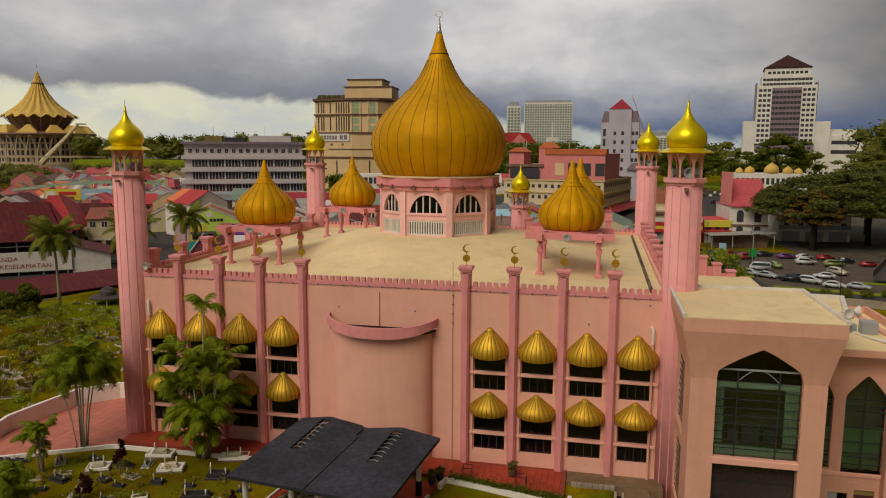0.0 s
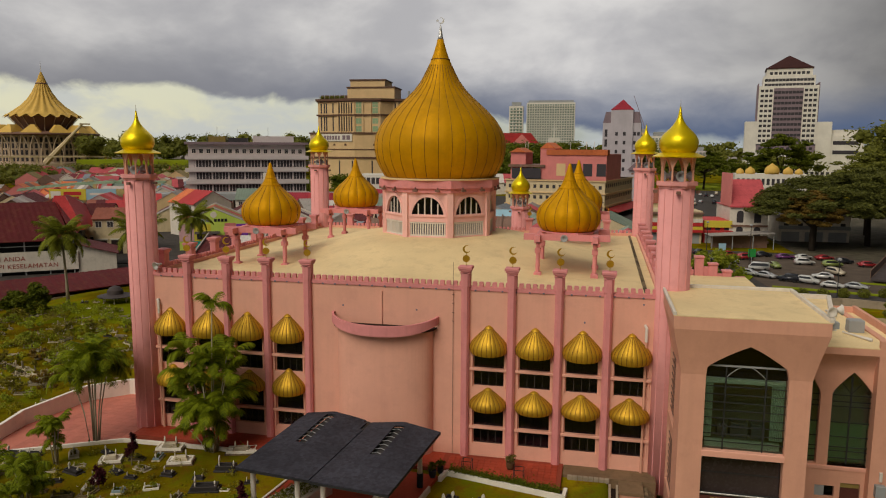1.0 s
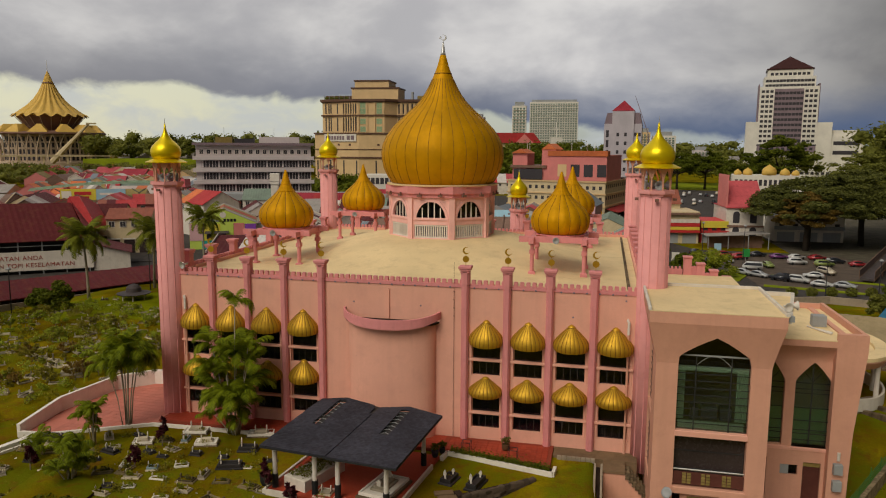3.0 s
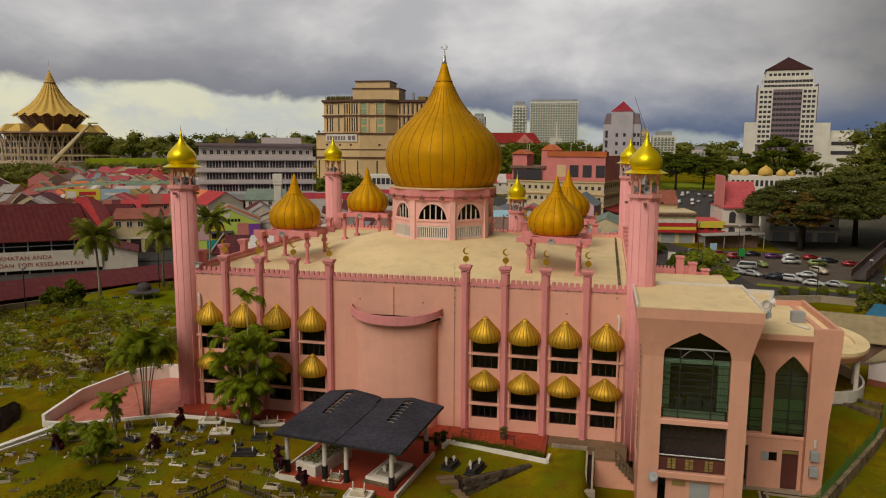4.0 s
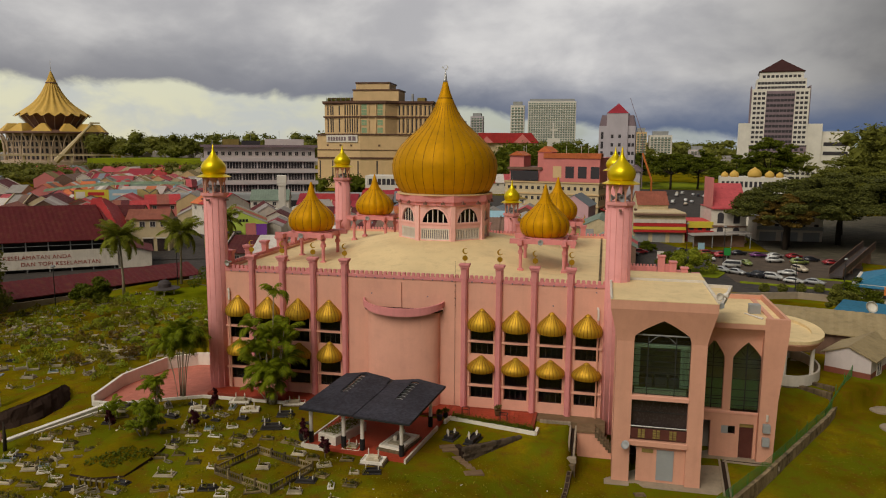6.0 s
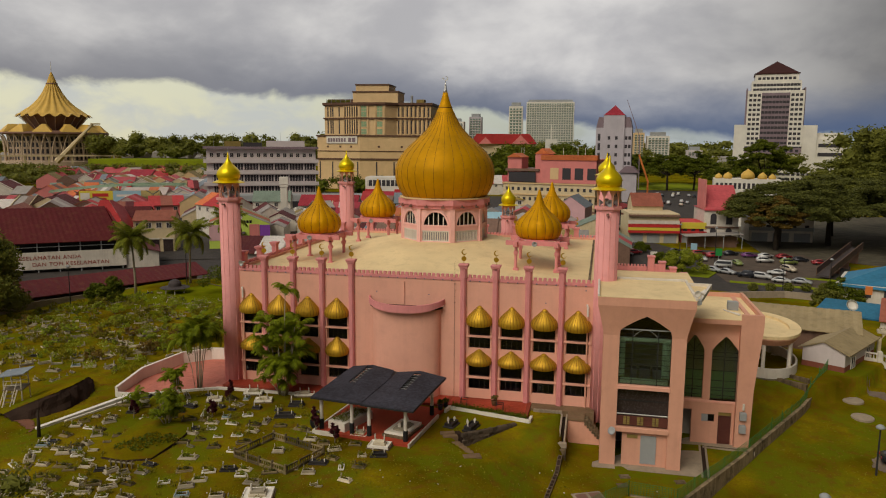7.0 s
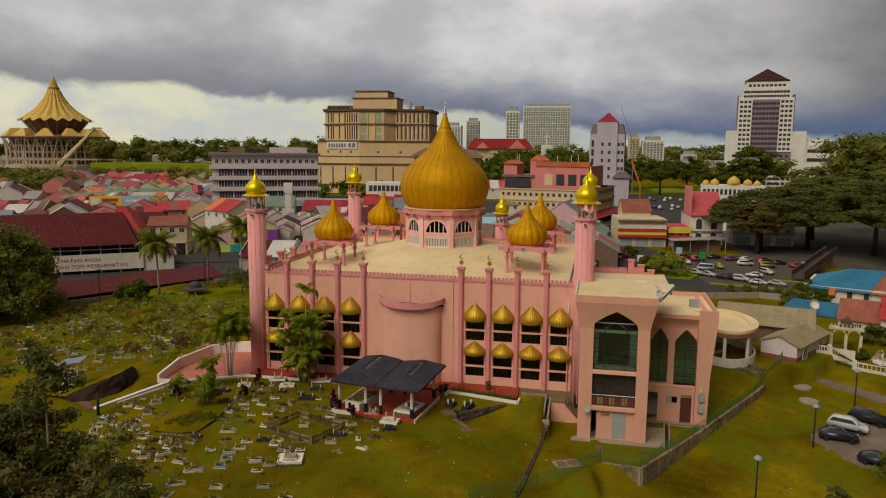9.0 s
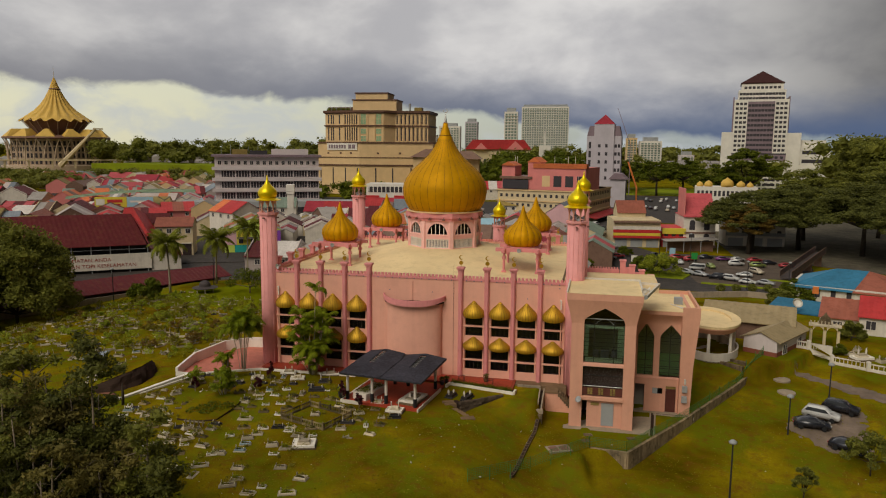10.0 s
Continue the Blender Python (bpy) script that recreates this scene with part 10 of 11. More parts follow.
for x, y, turn in ((55.0, 24.6, 10), (58.5, 22.4, 30), (56.6, 26.6, 60), (61.0, 25.0, 15)):
    place("pale", x, y, turn, 0.9)
g = copy_thing(tomb0, pose(56.0, 22.8, ground_z(56.0, 22.8), 0, 0, 20))
g.scale = (0.7, 0.7, 0.85)
# stepped pink parapet of the rear stair, beside the hall
st = thing("rear_stair_wall", "stepped rose-pink stair wall behind the annex", "stair wall", (0, 0, 0))
for i in range(4):
    b = B()
    x = 24.6 + 1.5 * i
    bevel_box(b, x, x + 0.9, 38.6, 39.5, -1.0, 8.6 - 0.75 * i, 0.06)
    bevel_box(b, x - 0.1, x + 1.0, 38.5, 39.6, 8.6 - 0.75 * i, 8.8 - 0.75 * i, 0.05)
    box(b, x + 0.9, x + 1.5, 38.8, 39.3, -1.0, 7.6 - 0.75 * i)
    part("pier", b, "rose", st)
b = B()
box(b, 18.7, 24.5, 38.9, 39.3, -3.5, 7.2)
merl = B()
part("wall", b, "rose", st)
for i in range(13):
    bevel_box(merl, 18.8 + 0.44 * i, 19.05 + 0.44 * i, 38.95, 39.2, 7.2, 7.5, 0.03)
part("battlement", merl, "rose", st)
b = B()
box(b, 18.8, 30.0, 28.0, 38.6, -3.5, 6.6)
solid("rear_porch_roof", b, "roof_cream", "cream flat roof of the rear porch", "roof", kind="structure")


# ---- skyline ----
def window_grid(parent, mesh, w, z0, z1, cols, rows, y, name="window", skip=None):
    for i in range(cols):
        for j in range(rows):
            if skip and skip(i, j):
                continue
            o = part(name, mesh, None, parent)
            o.location = (-w / 2 + w * (i + 0.5) / cols, y, z0 + (z1 - z0) * (j + 0.5) / rows)


def pane_mesh(w, h, mat="pane_far", sill=0.15):
    """A sunk-looking pane: dark glass with a proud sill, head and jambs."""
    b = B()
    box(b, -w / 2, w / 2, -0.05, 0.05, -h / 2, h / 2)
    me = mesh_of(b, "window", mat)
    return me


# office tower with a dark pyramid roof
tower = thing("office_tower", "white office tower with a mauve central bay and dark pyramid roof", "tower", (131.2, 478.0, -4.0), -9)
b = B()
box(b, -17.5, 17.5, -14, 14, -2, 66)
part("wall", b, "tower_white", tower)
b = B()
box(b, -15.2, 15.2, -12.6, 12.6, 66.002, 72.5)
part("upper_wall", b, "tower_white", tower)
b = B()
box(b, -13.4, 13.4, -11.5, 11.5, 72.502, 77.0)
part("attic", b, "tower_white", tower)
b = B()
plan_prism(b, [(-14, -12), (14, -12), (14, 12), (-14, 12)], 77.0, 77.8)
v = [b.verts.new(p) for p in ((-13.4, -11.6, 77.8), (13.4, -11.6, 77.8), (13.4, 11.6, 77.8), (-13.4, 11.6, 77.8))]
apex = b.verts.new((0, 0, 86.5))
for i in range(4):
    b.faces.new((v[i], v[(i + 1) % 4], apex))
part("roof", b, "tin_roofdark", tower, "dark brown pyramid roof")
b = B()
box(b, -8.6, 8.6, -14.5, -14.0, 28.5, 64.5)
box(b, -17.4, 17.4, -14.6, -14.0, 24.0, 28.0)
box(b, -18.3, -17.5, -10, 10, 30, 68)
box(b, 17.5, 18.3, -10, 10, 30, 68)
part("mauve_bay", b, "tower_mauve", tower, "mauve cladding bay")
# proud dark strip, a shadow line drawn in colour above the mauve band
b = B()
box(b, -17.6, 17.6, -14.62, -14.0, 28.0, 28.9)
part("shadow_gap", b, "pane_far", tower)
pm = pane_mesh(1.9, 1.7)
window_grid(tower, pm, 17.0, 29.5, 63.5, 8, 10, -14.5)
for s in (-1, 1):
    for i in range(3):
        for j in range(11):
            o = part("window", pm, None, tower)
            o.location = (s * (10.3 + 2.6 * i), -14.0, 31 + 3.2 * j)
for j, (cols, w, z, y) in enumerate(((14, 29, 66.8, -12.6), (14, 29, 69.8, -12.6), (9, 24, 74.2, -11.5), (10, 33, 26.0, -14.6))):
    window_grid(tower, pm, w, z - 1, z + 1, cols, 1, y)
for s in (-1, 1):
    for i in range(4):
        for j in range(6):
            o = part("window", pm, None, tower)
            o.location = (s * (1.9 + 3.9 * i), -14.0, 4 + 3.3 * j)
pod = thing("tower_podium", "long white podium block of the office tower", "block", (143.0, 474.0, -4.0), -9)
b = B()
box(b, -36, 14.2, -11, 10, -2, 43)
b2 = B()
box(b2, -37, -12, -11.8, 10, -2, 43.5)
part("wall", b, "tower_white", pod)
part("wall", b2, "tower_white", pod)
b = B()
box(b, 14.3, 33, -10, 10, -2, 34)
box(b, 14.3, 30, -8, 10, 34.002, 38)
part("wing", b, "tower_white", pod)
b = B()
for z in (22.5, 28.5):
    box(b, 15.5, 30, -10.1, -10.0, z, z + 2.4)
part("strip_window", b, "pane_far", pod)
window_grid(pod, pm, 60, 2, 12, 20, 3, -11.9)

# grey-white office block with a red hipped cap
wb = thing("red_capped_block", "pale grey office block with a red pyramid cap", "block", (23.2, 340.0, -4.0), -4)
b = B()
box(b, -9.3, 9.3, -8, 8, -2, 38)
part("wall", b, "paint_lilac", wb)
b = B()
box(b, -5.4, 5.4, -8.8, -8.0, -2, 44.5)
box(b, -5.4, 5.4, -7.996, 6, 38.002, 44.5)
part("centre_bay", b, "paint_lilac", wb)
for s in (-1, 1):
    b = B()
    v = [b.verts.new(p) for p in ((s * 5.45, -7.8, 38.0), (s * 9.3, -7.8, 38.0), (s * 8.0, -7.8, 43.5), (s * 5.45, -7.8, 43.5))]
    w_ = [b.verts.new((p.co.x, 7, p.co.z)) for p in v]
    b.faces.new(v)
    b.faces.new(w_[::-1])
    for i in range(4):
        b.faces.new((v[i], w_[i], w_[(i + 1) % 4], v[(i + 1) % 4]))
    part("shoulder_roof", b, "tower_mauve", wb)
b = B()
v = [b.verts.new(p) for p in ((-5.6, -9.0, 44.5), (5.6, -9.0, 44.5), (5.6, 6.2, 44.5), (-5.6, 6.2, 44.5))]
apex = b.verts.new((0, -1.4, 50.0))
b.faces.new(v[::-1])
for i in range(4):
    b.faces.new((v[i], v[(i + 1) % 4], apex))
part("roof", b, "tin_crimson", wb, "red pyramid cap")
pw = pane_mesh(1.3, 1.8)
for x in (-2.4, 1.4):
    for j in range(5):
        o = part("window", pw, None, wb)
        o.location = (x, -8.8, 15 + 4.4 * j)
for x in (6.4, 8.2):
    for j in range(5):
        o = part("window", pw, None, wb)
        o.location = (x, -8.0, 15 + 4.4 * j)
for j in range(5):
    o = part("window", pw, None, wb)
    o.location = (-7.6, -8.0, 13 + 5 * j)
    o.scale = (1, 1, 2.0)
low = thing("grey_annex_block", "low pale grey wing with a mauve roof", "block", (31.0, 322.0, -4.0), -4)
b = B()
box(b, -4, 4, -8, 8, -2, 15)
part("wall", b, "paint_lilac", low)
b = B()
extrude_outline(b, [(-5, 15), (5, 15), (2, 18), (-2, 18)], -9, 9)
part("roof", b, "tower_mauve", low)

# tan department store with brown bands
store = thing("department_store", "large tan department store with brown cornice bands", "store", (-128.0, 398.0, -4.0), 4)
b = B()
plan_prism(b, [(-34, -10), (-10, -16), (8, -16), (14, -10), (36, -8), (36, 26), (-34, 26)], 28, 53)
part("upper_wall", b, "block_tan", store)
b = B()
plan_prism(b, [(-38, -14), (-8, -20), (40, -12), (40, 30), (-38, 30)], -2, 34)
part("podium_wall", b, "block_tan", store)
b = B()
for g_, z0, z1 in ((1.2, 53.6, 55.0), (0.7, 53.0, 53.6), (0.8, 44.6, 45.5)):
    plan_prism(b, [(-34 - g_, -10 - g_), (-10, -16 - g_), (8, -16 - g_), (14 + g_, -10 - g_), (36 + g_, -8 - g_), (36 + g_, 26 + g_), (-34 - g_, 26 + g_)], z0, z1)
for g_, z0, z1 in ((0.6, 33.5, 34.4), (0.4, 24.0, 24.4), (0.6, 18.6, 19.6), (0.4, 5.0, 5.6)):
    plan_prism(b, [(-38 - g_, -14 - g_), (-8, -20 - g_), (40 + g_, -12 - g_), (40 + g_, 30), (-38 - g_, 30)], z0, z1)
part("cornice", b, "block_brown", store, "brown cornice bands")
for x0, x1, z0, z1 in ((-16, 14, 55.0, 62.0), (-14, 8, 62.0, 66.5)):
    b = B()
    box(b, x0, x1, -6, 14, z0 + 0.002, z1)
    part("roof_block", b, "block_tan", store)
    b = B()
    box(b, x0 - 0.5, x1 + 0.5, -6.5, 14.5, z1 + 0.004, z1 + 0.8)
    part("coping", b, "block_brown", store)
def slot_mesh(h):
    """A tall slot window: dark glass between two proud tan jambs, with a cross bar."""
    b = B()
    box(b, -0.42, 0.42, -0.10, 0.05, -h / 2, h / 2)
    return mesh_of(b, "window", "pane_far")


slots_hi, slots_lo, slots_pod = slot_mesh(6.0), slot_mesh(8.6), slot_mesh(11.0)
b = B()
box(b, -0.38, 0.38, -0.55, 0.05, 35.0, 52.9)
pil_store = mesh_of(b, "pilaster", "block_tan")
for p, q, ts, pil in (((-34, -10), (-10, -16), (0.10, 0.19, 0.25, 0.44, 0.63, 0.70, 0.77, 0.84, 0.91, 0.97), (0.59, 0.665, 0.735, 0.805, 0.875, 0.94)),
                      ((14, -10), (36, -8), tuple(0.06 + 0.125 * i for i in range(8)), tuple(0.125 * i for i in range(1, 8)))):
    ang = math.degrees(math.atan2(q[1] - p[1], q[0] - p[0]))
    for t in ts:
        for me_, z in ((slots_hi, 49.2), (slots_lo, 39.6)):
            o = part("window", me_, None, store, "dark slot window")
            o.matrix_local = pose(p[0] + (q[0] - p[0]) * t, p[1] + (q[1] - p[1]) * t, z, 0, 0, ang)
    for t in pil:
        o = part("pilaster", pil_store, None, store)
        o.matrix_local = pose(p[0] + (q[0] - p[0]) * t, p[1] + (q[1] - p[1]) * t, 0, 0, 0, ang)
b = B()
box(b, -1.7, 1.7, -0.08, 0.05, -1.6, 1.6)
gp = mesh_of(b, "window", "pane_green")
b = B()
for x0, x1, z0, z1 in ((-1.9, -1.7, -1.8, 1.8), (1.7, 1.9, -1.8, 1.8), (-1.7, 1.7, 1.6, 1.8), (-1.7, 1.7, -1.8, -1.6), (-0.06, 0.06, -1.6, 1.6), (-1.7, 1.7, -0.06, 0.06)):
    box(b, x0, x1, -0.2, 0.05, z0, z1)
gf_me = mesh_of(b, "window_frame", "cream_wall")
for x in (-6.2, 4.2):
    for z in (36.6, 41.4, 47.6, 51.2):
        o = part("window", gp, None, store, "pale green window")
        o.location = (x, -16.0, z)
        part("window_frame", gf_me, None, o)
for x in (-9.0, -3.4, 1.4, 7.2):
    part("pilaster", pil_store, None, store).location = (x, -16.0, 0)
for p, q, ts in (((-38, -14), (-8, -20), (0.06, 0.36, 0.66, 0.95)), ((-8, -20), (40, -12), (0.22, 0.45, 0.7))):
    ang = math.degrees(math.atan2(q[1] - p[1], q[0] - p[0]))
    for t in ts:
        o = part("window", slots_pod, None, store, "dark slot window")
        o.matrix_local = pose(p[0] + (q[0] - p[0]) * t, p[1] + (q[1] - p[1]) * t, 11.8, 0, 0, ang)
    for t in (0.25, 0.55, 0.8):
        b = B()
        box(b, -0.7, 0.7, -0.15, 0.05, -0.6, 0.6)
        part("vent", b, "block_brown", store).matrix_local = pose(p[0] + (q[0] - p[0]) * t, p[1] + (q[1] - p[1]) * t, 27.0, 0, 0, ang)
sr = random.Random(41)
for i in range(16):                                        # plants and plant-room gear on the roof edge
    x = -33 + 1.15 * i
    b = B()
    if i % 3:
        verts, faces = leaf_cloud([(0, 0, 0.9, 0.9, 1.1)], 40, 0.5, 600 + i, core=0.7)
        b.free()
        o = part("roof_plant", quick_mesh("roof_plant", verts, faces, "leaf_dark"), None, store, "potted roof plant")
    else:
        tube(b, [(0, 0, 0), (0, 0, sr.uniform(2.0, 3.4))], 0.18, 5)
        o = part("roof_pipe", b, "grey_paint", store)
    o.location = (x, -9.0 - 0.22 * (x + 33), 55.0)
for x0, x1, y0, y1, z1, mat in ((-33, -16, -6, 10, 57.6, "block_brown"), (22, 23.2, -4, -2, 60.0, "grey_paint"), (26, 31, -5, 2, 57.4, "tin_olive")):
    b = B()
    bevel_box(b, x0, x1, y0, y1, 55.004, z1, 0.1)
    part("roof_unit", b, mat, store)
b = B()
box(b, -0.1, 22, -0.4, 0, 0, 4.6)
sg = part("sign_board", b, "tower_white", store, "white sign board")
sg.matrix_local = pose(-31, -15.6, 29.0, 0, 0, -11.3)
b = B()
for i in range(7):
    box(b, 1.0 + 1.9 * i, 2.3 + 1.9 * i, -0.55, -0.402, 1.0, 3.4)
box(b, 15.6, 17.6, -0.55, -0.402, 1.0, 3.6)
box(b, 18.4, 20.6, -0.55, -0.402, 1.0, 3.6)
part("lettering_bar", b, "tower_mauve", sg, "dark lettering bars")
pav = thing("store_pavilion", "tan corner pavilion with a brown hipped roof", "pavilion", (-84.0, 372.0, -4.0), 6)
b = B()
box(b, -11, 11, -8, 8, -2, 25)
box(b, 14, 30, -4, 10, -2, 24)
part("wall", b, "block_tan", pav)
for cx, w, z in ((0, 13, 25), (22, 10, 24)):
    b = B()
    v = [b.verts.new(p) for p in ((cx - w, -10, z), (cx + w, -10, z), (cx + w, 11, z), (cx - w, 11, z))]
    apex = [b.verts.new((cx - w * 0.35, 0, z + 5)), b.verts.new((cx + w * 0.35, 0, z + 5))]
    b.faces.new(v[::-1])
    b.faces.new((v[0], v[1], apex[1], apex[0]))
    b.faces.new((v[1], v[2], apex[1]))
    b.faces.new((v[2], v[3], apex[0], apex[1]))
    b.faces.new((v[3], v[0], apex[0]))
    part("roof", b, "tin_brown", pav)
ap = pane_mesh(2.4, 5.0, "pane_green")
for x in (-3, 3):
    for z in (6, 13, 20):
        o = part("window", ap, None, pav)
        o.location = (x, -8.0, z)
# long pale office slab with ribbon windows
elec = thing("ribbon_window_block", "long five-storey pale lilac office block with ribbon windows", "block", (-134.0, 240.0, -4.0), 26)
EL = 47.0
b = B()
box(b, -EL / 2, EL / 2, -9, 9, -2, 26)
part("wall", b, "slab_lilac", elec)
for j in range(4):
    b = B()
    box(b, -EL / 2 - 1.2, EL / 2 + 1.2, -10.6, -9.0, 4.9 + 5.0 * j, 6.4 + 5.0 * j)
    part("balcony_band", b, "slab_lilac", elec)
    if j == 3:
        for i in range(16):
            o = part("window", win_me, None, elec, "square dark window")
            o.matrix_local = pose(-EL / 2 + 2.2 + (EL - 4.4) * i / 15, -9.0, 22.4) @ Matrix.Diagonal((1.15, 1, 1.35, 1))
            part("window_frame", frame_me, None, o)
        continue
    b = B()
    box(b, -EL / 2 + 2.2, EL / 2 - 0.5, -9.12, -9.0, 6.8 + 5.0 * j, 9.6 + 5.0 * j)
    part("ribbon_glass", b, "pane_far", elec)
    for i in range(34):
        b = B()
        x = -EL / 2 + 2.6 + (EL - 4) * i / 33
        box(b, x - (0.32 if i % 5 == 0 else 0.10), x + (0.32 if i % 5 == 0 else 0.10), -9.2, -9.121, 6.8 + 5.0 * j, 9.6 + 5.0 * j)
        part("mullion", b, "slab_lilac", elec)
b = B()
box(b, -EL / 2, EL / 2, -9.1, -9.0, 0, 4.4)
part("ground_glass", b, "pane_far", elec)
b = B()
box(b, -EL / 2 - 1.2, EL / 2 + 1.2, -11.0, 9.6, 26.0, 27.0)
part("roof_slab", b, "tower_mauve", elec, "dark roof edge")
for x0, x1, z1, mat in ((2, 19, 29.6, "slab_lilac"), (-16, -9, 29.4, "tin_olive"), (-8, 0, 28.8, "pane_far")):
    b = B()
    box(b, x0, x1, -3, 7, 27.002, z1)
    part("roof_house", b, mat, elec)
for i in range(9):
    b = B()
    x = -21 + 4.2 * i
    tube(b, [(x, 2, 27), (x, 2, 29.5 + (i * 37 % 5))], 0.08, 4)
    part("antenna", b, "grey_paint", elec)
deck = thing("viaduct_deck", "long low grey concrete deck in front of the office block", "deck", (-112.0, 214.0, -4.0), 20)
b = B()
box(b, -45, 60, -6, 6, 5.0, 7.4)
for i in range(12):
    box(b, -44 + 9 * i, -43 + 9 * i, -5, 5, -1, 5.0)
part("deck", b, "grey_paint", deck)
# blue-white shop front behind the rear minaret
bw = thing("glass_front_shop", "low white shop building with a long glazed front", "shop", (-66.0, 250.0, -4.0), 10)
b = B()
box(b, -20, 20, -8, 8, -2, 14)
part("wall", b, "tower_white", bw)
for z in (4.5, 10.2):
    b = B()
    box(b, -19, 19, -8.1, -8.0, z, z + 2.6)
    part("glass", b, "pane_far", bw)
    for i in range(20):
        b = B()
        box(b, -18.9 + 1.96 * i, -18.5 + 1.96 * i, -8.2, -8.101, z, z + 2.6)
        part("mullion", b, "tower_white", bw)
for x0, x1 in ((-20, -14), (-7, 1), (12, 17)):
    b = B()
    box(b, x0, x1, -9.2, -8.0, 7.6, 8.8)
    part("awning", b, "paint_red", bw)

# pink hotel with tan lower storeys behind the hall
pinkb = thing("pink_rooftop_block", "tan four-storey block with pink rooftop rooms", "block", (0.5, 240.0, -4.0), -14)
b = B()
box(b, -19, 19, -16, 30, -2, 13.5)
part("wall", b, "cream_wall", pinkb)
b = B()
for z in (4.0, 8.5, 13.0):
    box(b, -19.4, 19.4, -16.4, 30.4, z, z + 0.5)
part("band", b, "block_tan", pinkb)
sm = pane_mesh(1.1, 1.3)
window_grid(pinkb, sm, 37, 1, 13, 15, 3, -16.0)
for i in range(14):
    for j in range(3):
        o = part("window", sm, None, pinkb)
        o.matrix_local = pose(19.0, -14 + 3.1 * i, 3 + 4.3 * j, 0, 0, 90)
for x0, x1, y0, y1, z1, mat in ((-3, 19, -15, 8, 23.0, "paint_coral"), (-18, -12, -14, -6, 23.5, "paint_coral"), (-6, -0.5, -14.5, -8, 25.0, "paint_coral"), (-18.5, -4, -15.2, 2, 19.0, "tin_brown")):
    b = B()
    box(b, x0, x1, y0, y1, 13.51 if mat != "tin_brown" else 18.0, z1)
    part("rooftop_room", b, mat, pinkb)
b = B()
for x0, x1 in ((-3.4, 19.4),):
    extrude_outline(b, [(x0, 22.6), (x1, 22.6), (x1, 24.6), (x0, 24.6)], -15.4, -12.0)
part("roof_edge", b, "tin_orange", pinkb, "orange tiled roof edge")
for x0, w in ((-18, 6), (-6, 5.5)):
    b = B()
    extrude_outline(b, [(x0 - 0.3, 23.5 if x0 < -10 else 25.0), (x0 + w + 0.3, 23.5 if x0 < -10 else 25.0), (x0 + w / 2, 25.2 if x0 < -10 else 27.2)], -14.8, -5.6)
    part("gable_roof", b, "tin_orange", pinkb)
for x in (0.5, 5.5, 10.5, 15.5):
    b = B()
    box(b, x, x + 3.4, -15.1, -15.0, 15, 19.5)
    part("rooftop_window", b, "pane_far" if x != 0.5 else "block_tan", pinkb)
# near-black sheet in place of the long shaded opening under the beam
b = B()
box(b, -17, -5.5, -15.3, -15.2, 13.8, 17.6)
part("rooftop_opening", b, "pane_far", pinkb)
for x in (-15, -14, -5, 3, 9, 12):
    b = B()
    tube(b, [(x, -6, 20), (x, -6, 27.5)], 0.1, 4)
    part("antenna", b, "tower_white", pinkb)
b = B()
extrude_outline(b, [(19.2, 3.2), (24, 2.2), (24, 2.4), (19.2, 3.5)], -14, 30)
part("awning", b, "tin_red", pinkb, "long red street awning")
# white hotel slab and its neighbours
hotel = thing("white_hotel", "tall white hotel slab with rows of small windows", "hotel", (-81.0, 1290.0, -4.0), 2)
b = B()
box(b, -43, 43, -12, 12, -2, 108)
part("wall", b, "tower_white", hotel)
b = B()
box(b, -40, 40, -10, 10, 108.002, 112)
part("plant_room", b, "grey_paint", hotel)


def far_windows(parent, w, z0, z1, cols, rows, y):
    """The small windows of a far tower, sunk between proud floor bands."""
    b, c = B(), B()
    for j in range(rows):
        z = z0 + (z1 - z0) * (j + 0.5) / rows
        for i in range(cols):
            x = -w / 2 + w * (i + 0.5) / cols
            box(b, x - 0.32 * w / cols, x + 0.32 * w / cols, y - 0.05, y + 0.1, z - 0.3 * (z1 - z0) / rows, z + 0.3 * (z1 - z0) / rows)
        box(c, -w / 2, w / 2, y - 0.9, y - 0.06, z - 0.5 * (z1 - z0) / rows, z - 0.38 * (z1 - z0) / rows)
    part("glazing", b, "pane_hotel", parent, "rows of small green-grey windows")["kind"] = "stuff"
    part("floor_band", c, "tower_white", parent)["kind"] = "stuff"


far_windows(hotel, 84, 24, 106, 19, 19, -12.05)
for nm, x, y, w, d, h, mat, lab in (("cream_hotel", -98, 905, 18, 14, 80, "tower_white", "slim cream hotel tower"), ("far_block", -250, 1060, 30, 20, 52, "tower_white", "distant white apartment block"),
                                    ("far_block", -218, 1080, 34, 20, 66, "tower_white", "distant pale apartment block with a dark top"), ("far_block", -186, 1100, 20, 20, 74, "paint_lilac", "distant narrow grey tower"),
                                    ("tan_block", 60, 900, 13, 16, 46, "block_tan", "distant tan apartment tower"), ("far_block", 84, 905, 28, 14, 42, "tower_white", "distant white slab with strip windows"),
                                    ("far_block", 140, 1000, 20, 14, 24, "slab_lilac", "distant low pale block")):
    blk = thing(nm, lab, "block", (x, y, -4.0), 4)
    b = B()
    box(b, -w / 2, w / 2, -d / 2, d / 2, -2, h)
    part("wall", b, mat, blk)
    b = B()
    box(b, -w / 3, w / 3, -d / 3, d / 3, h + 0.002, h + 5)
    part("plant_room", b, "grey_paint", blk)
    far_windows(blk, w * 0.9, 16, h - 2, max(3, int(w / 4.5)), max(4, int(h / 5)), -d / 2 - 0.05)
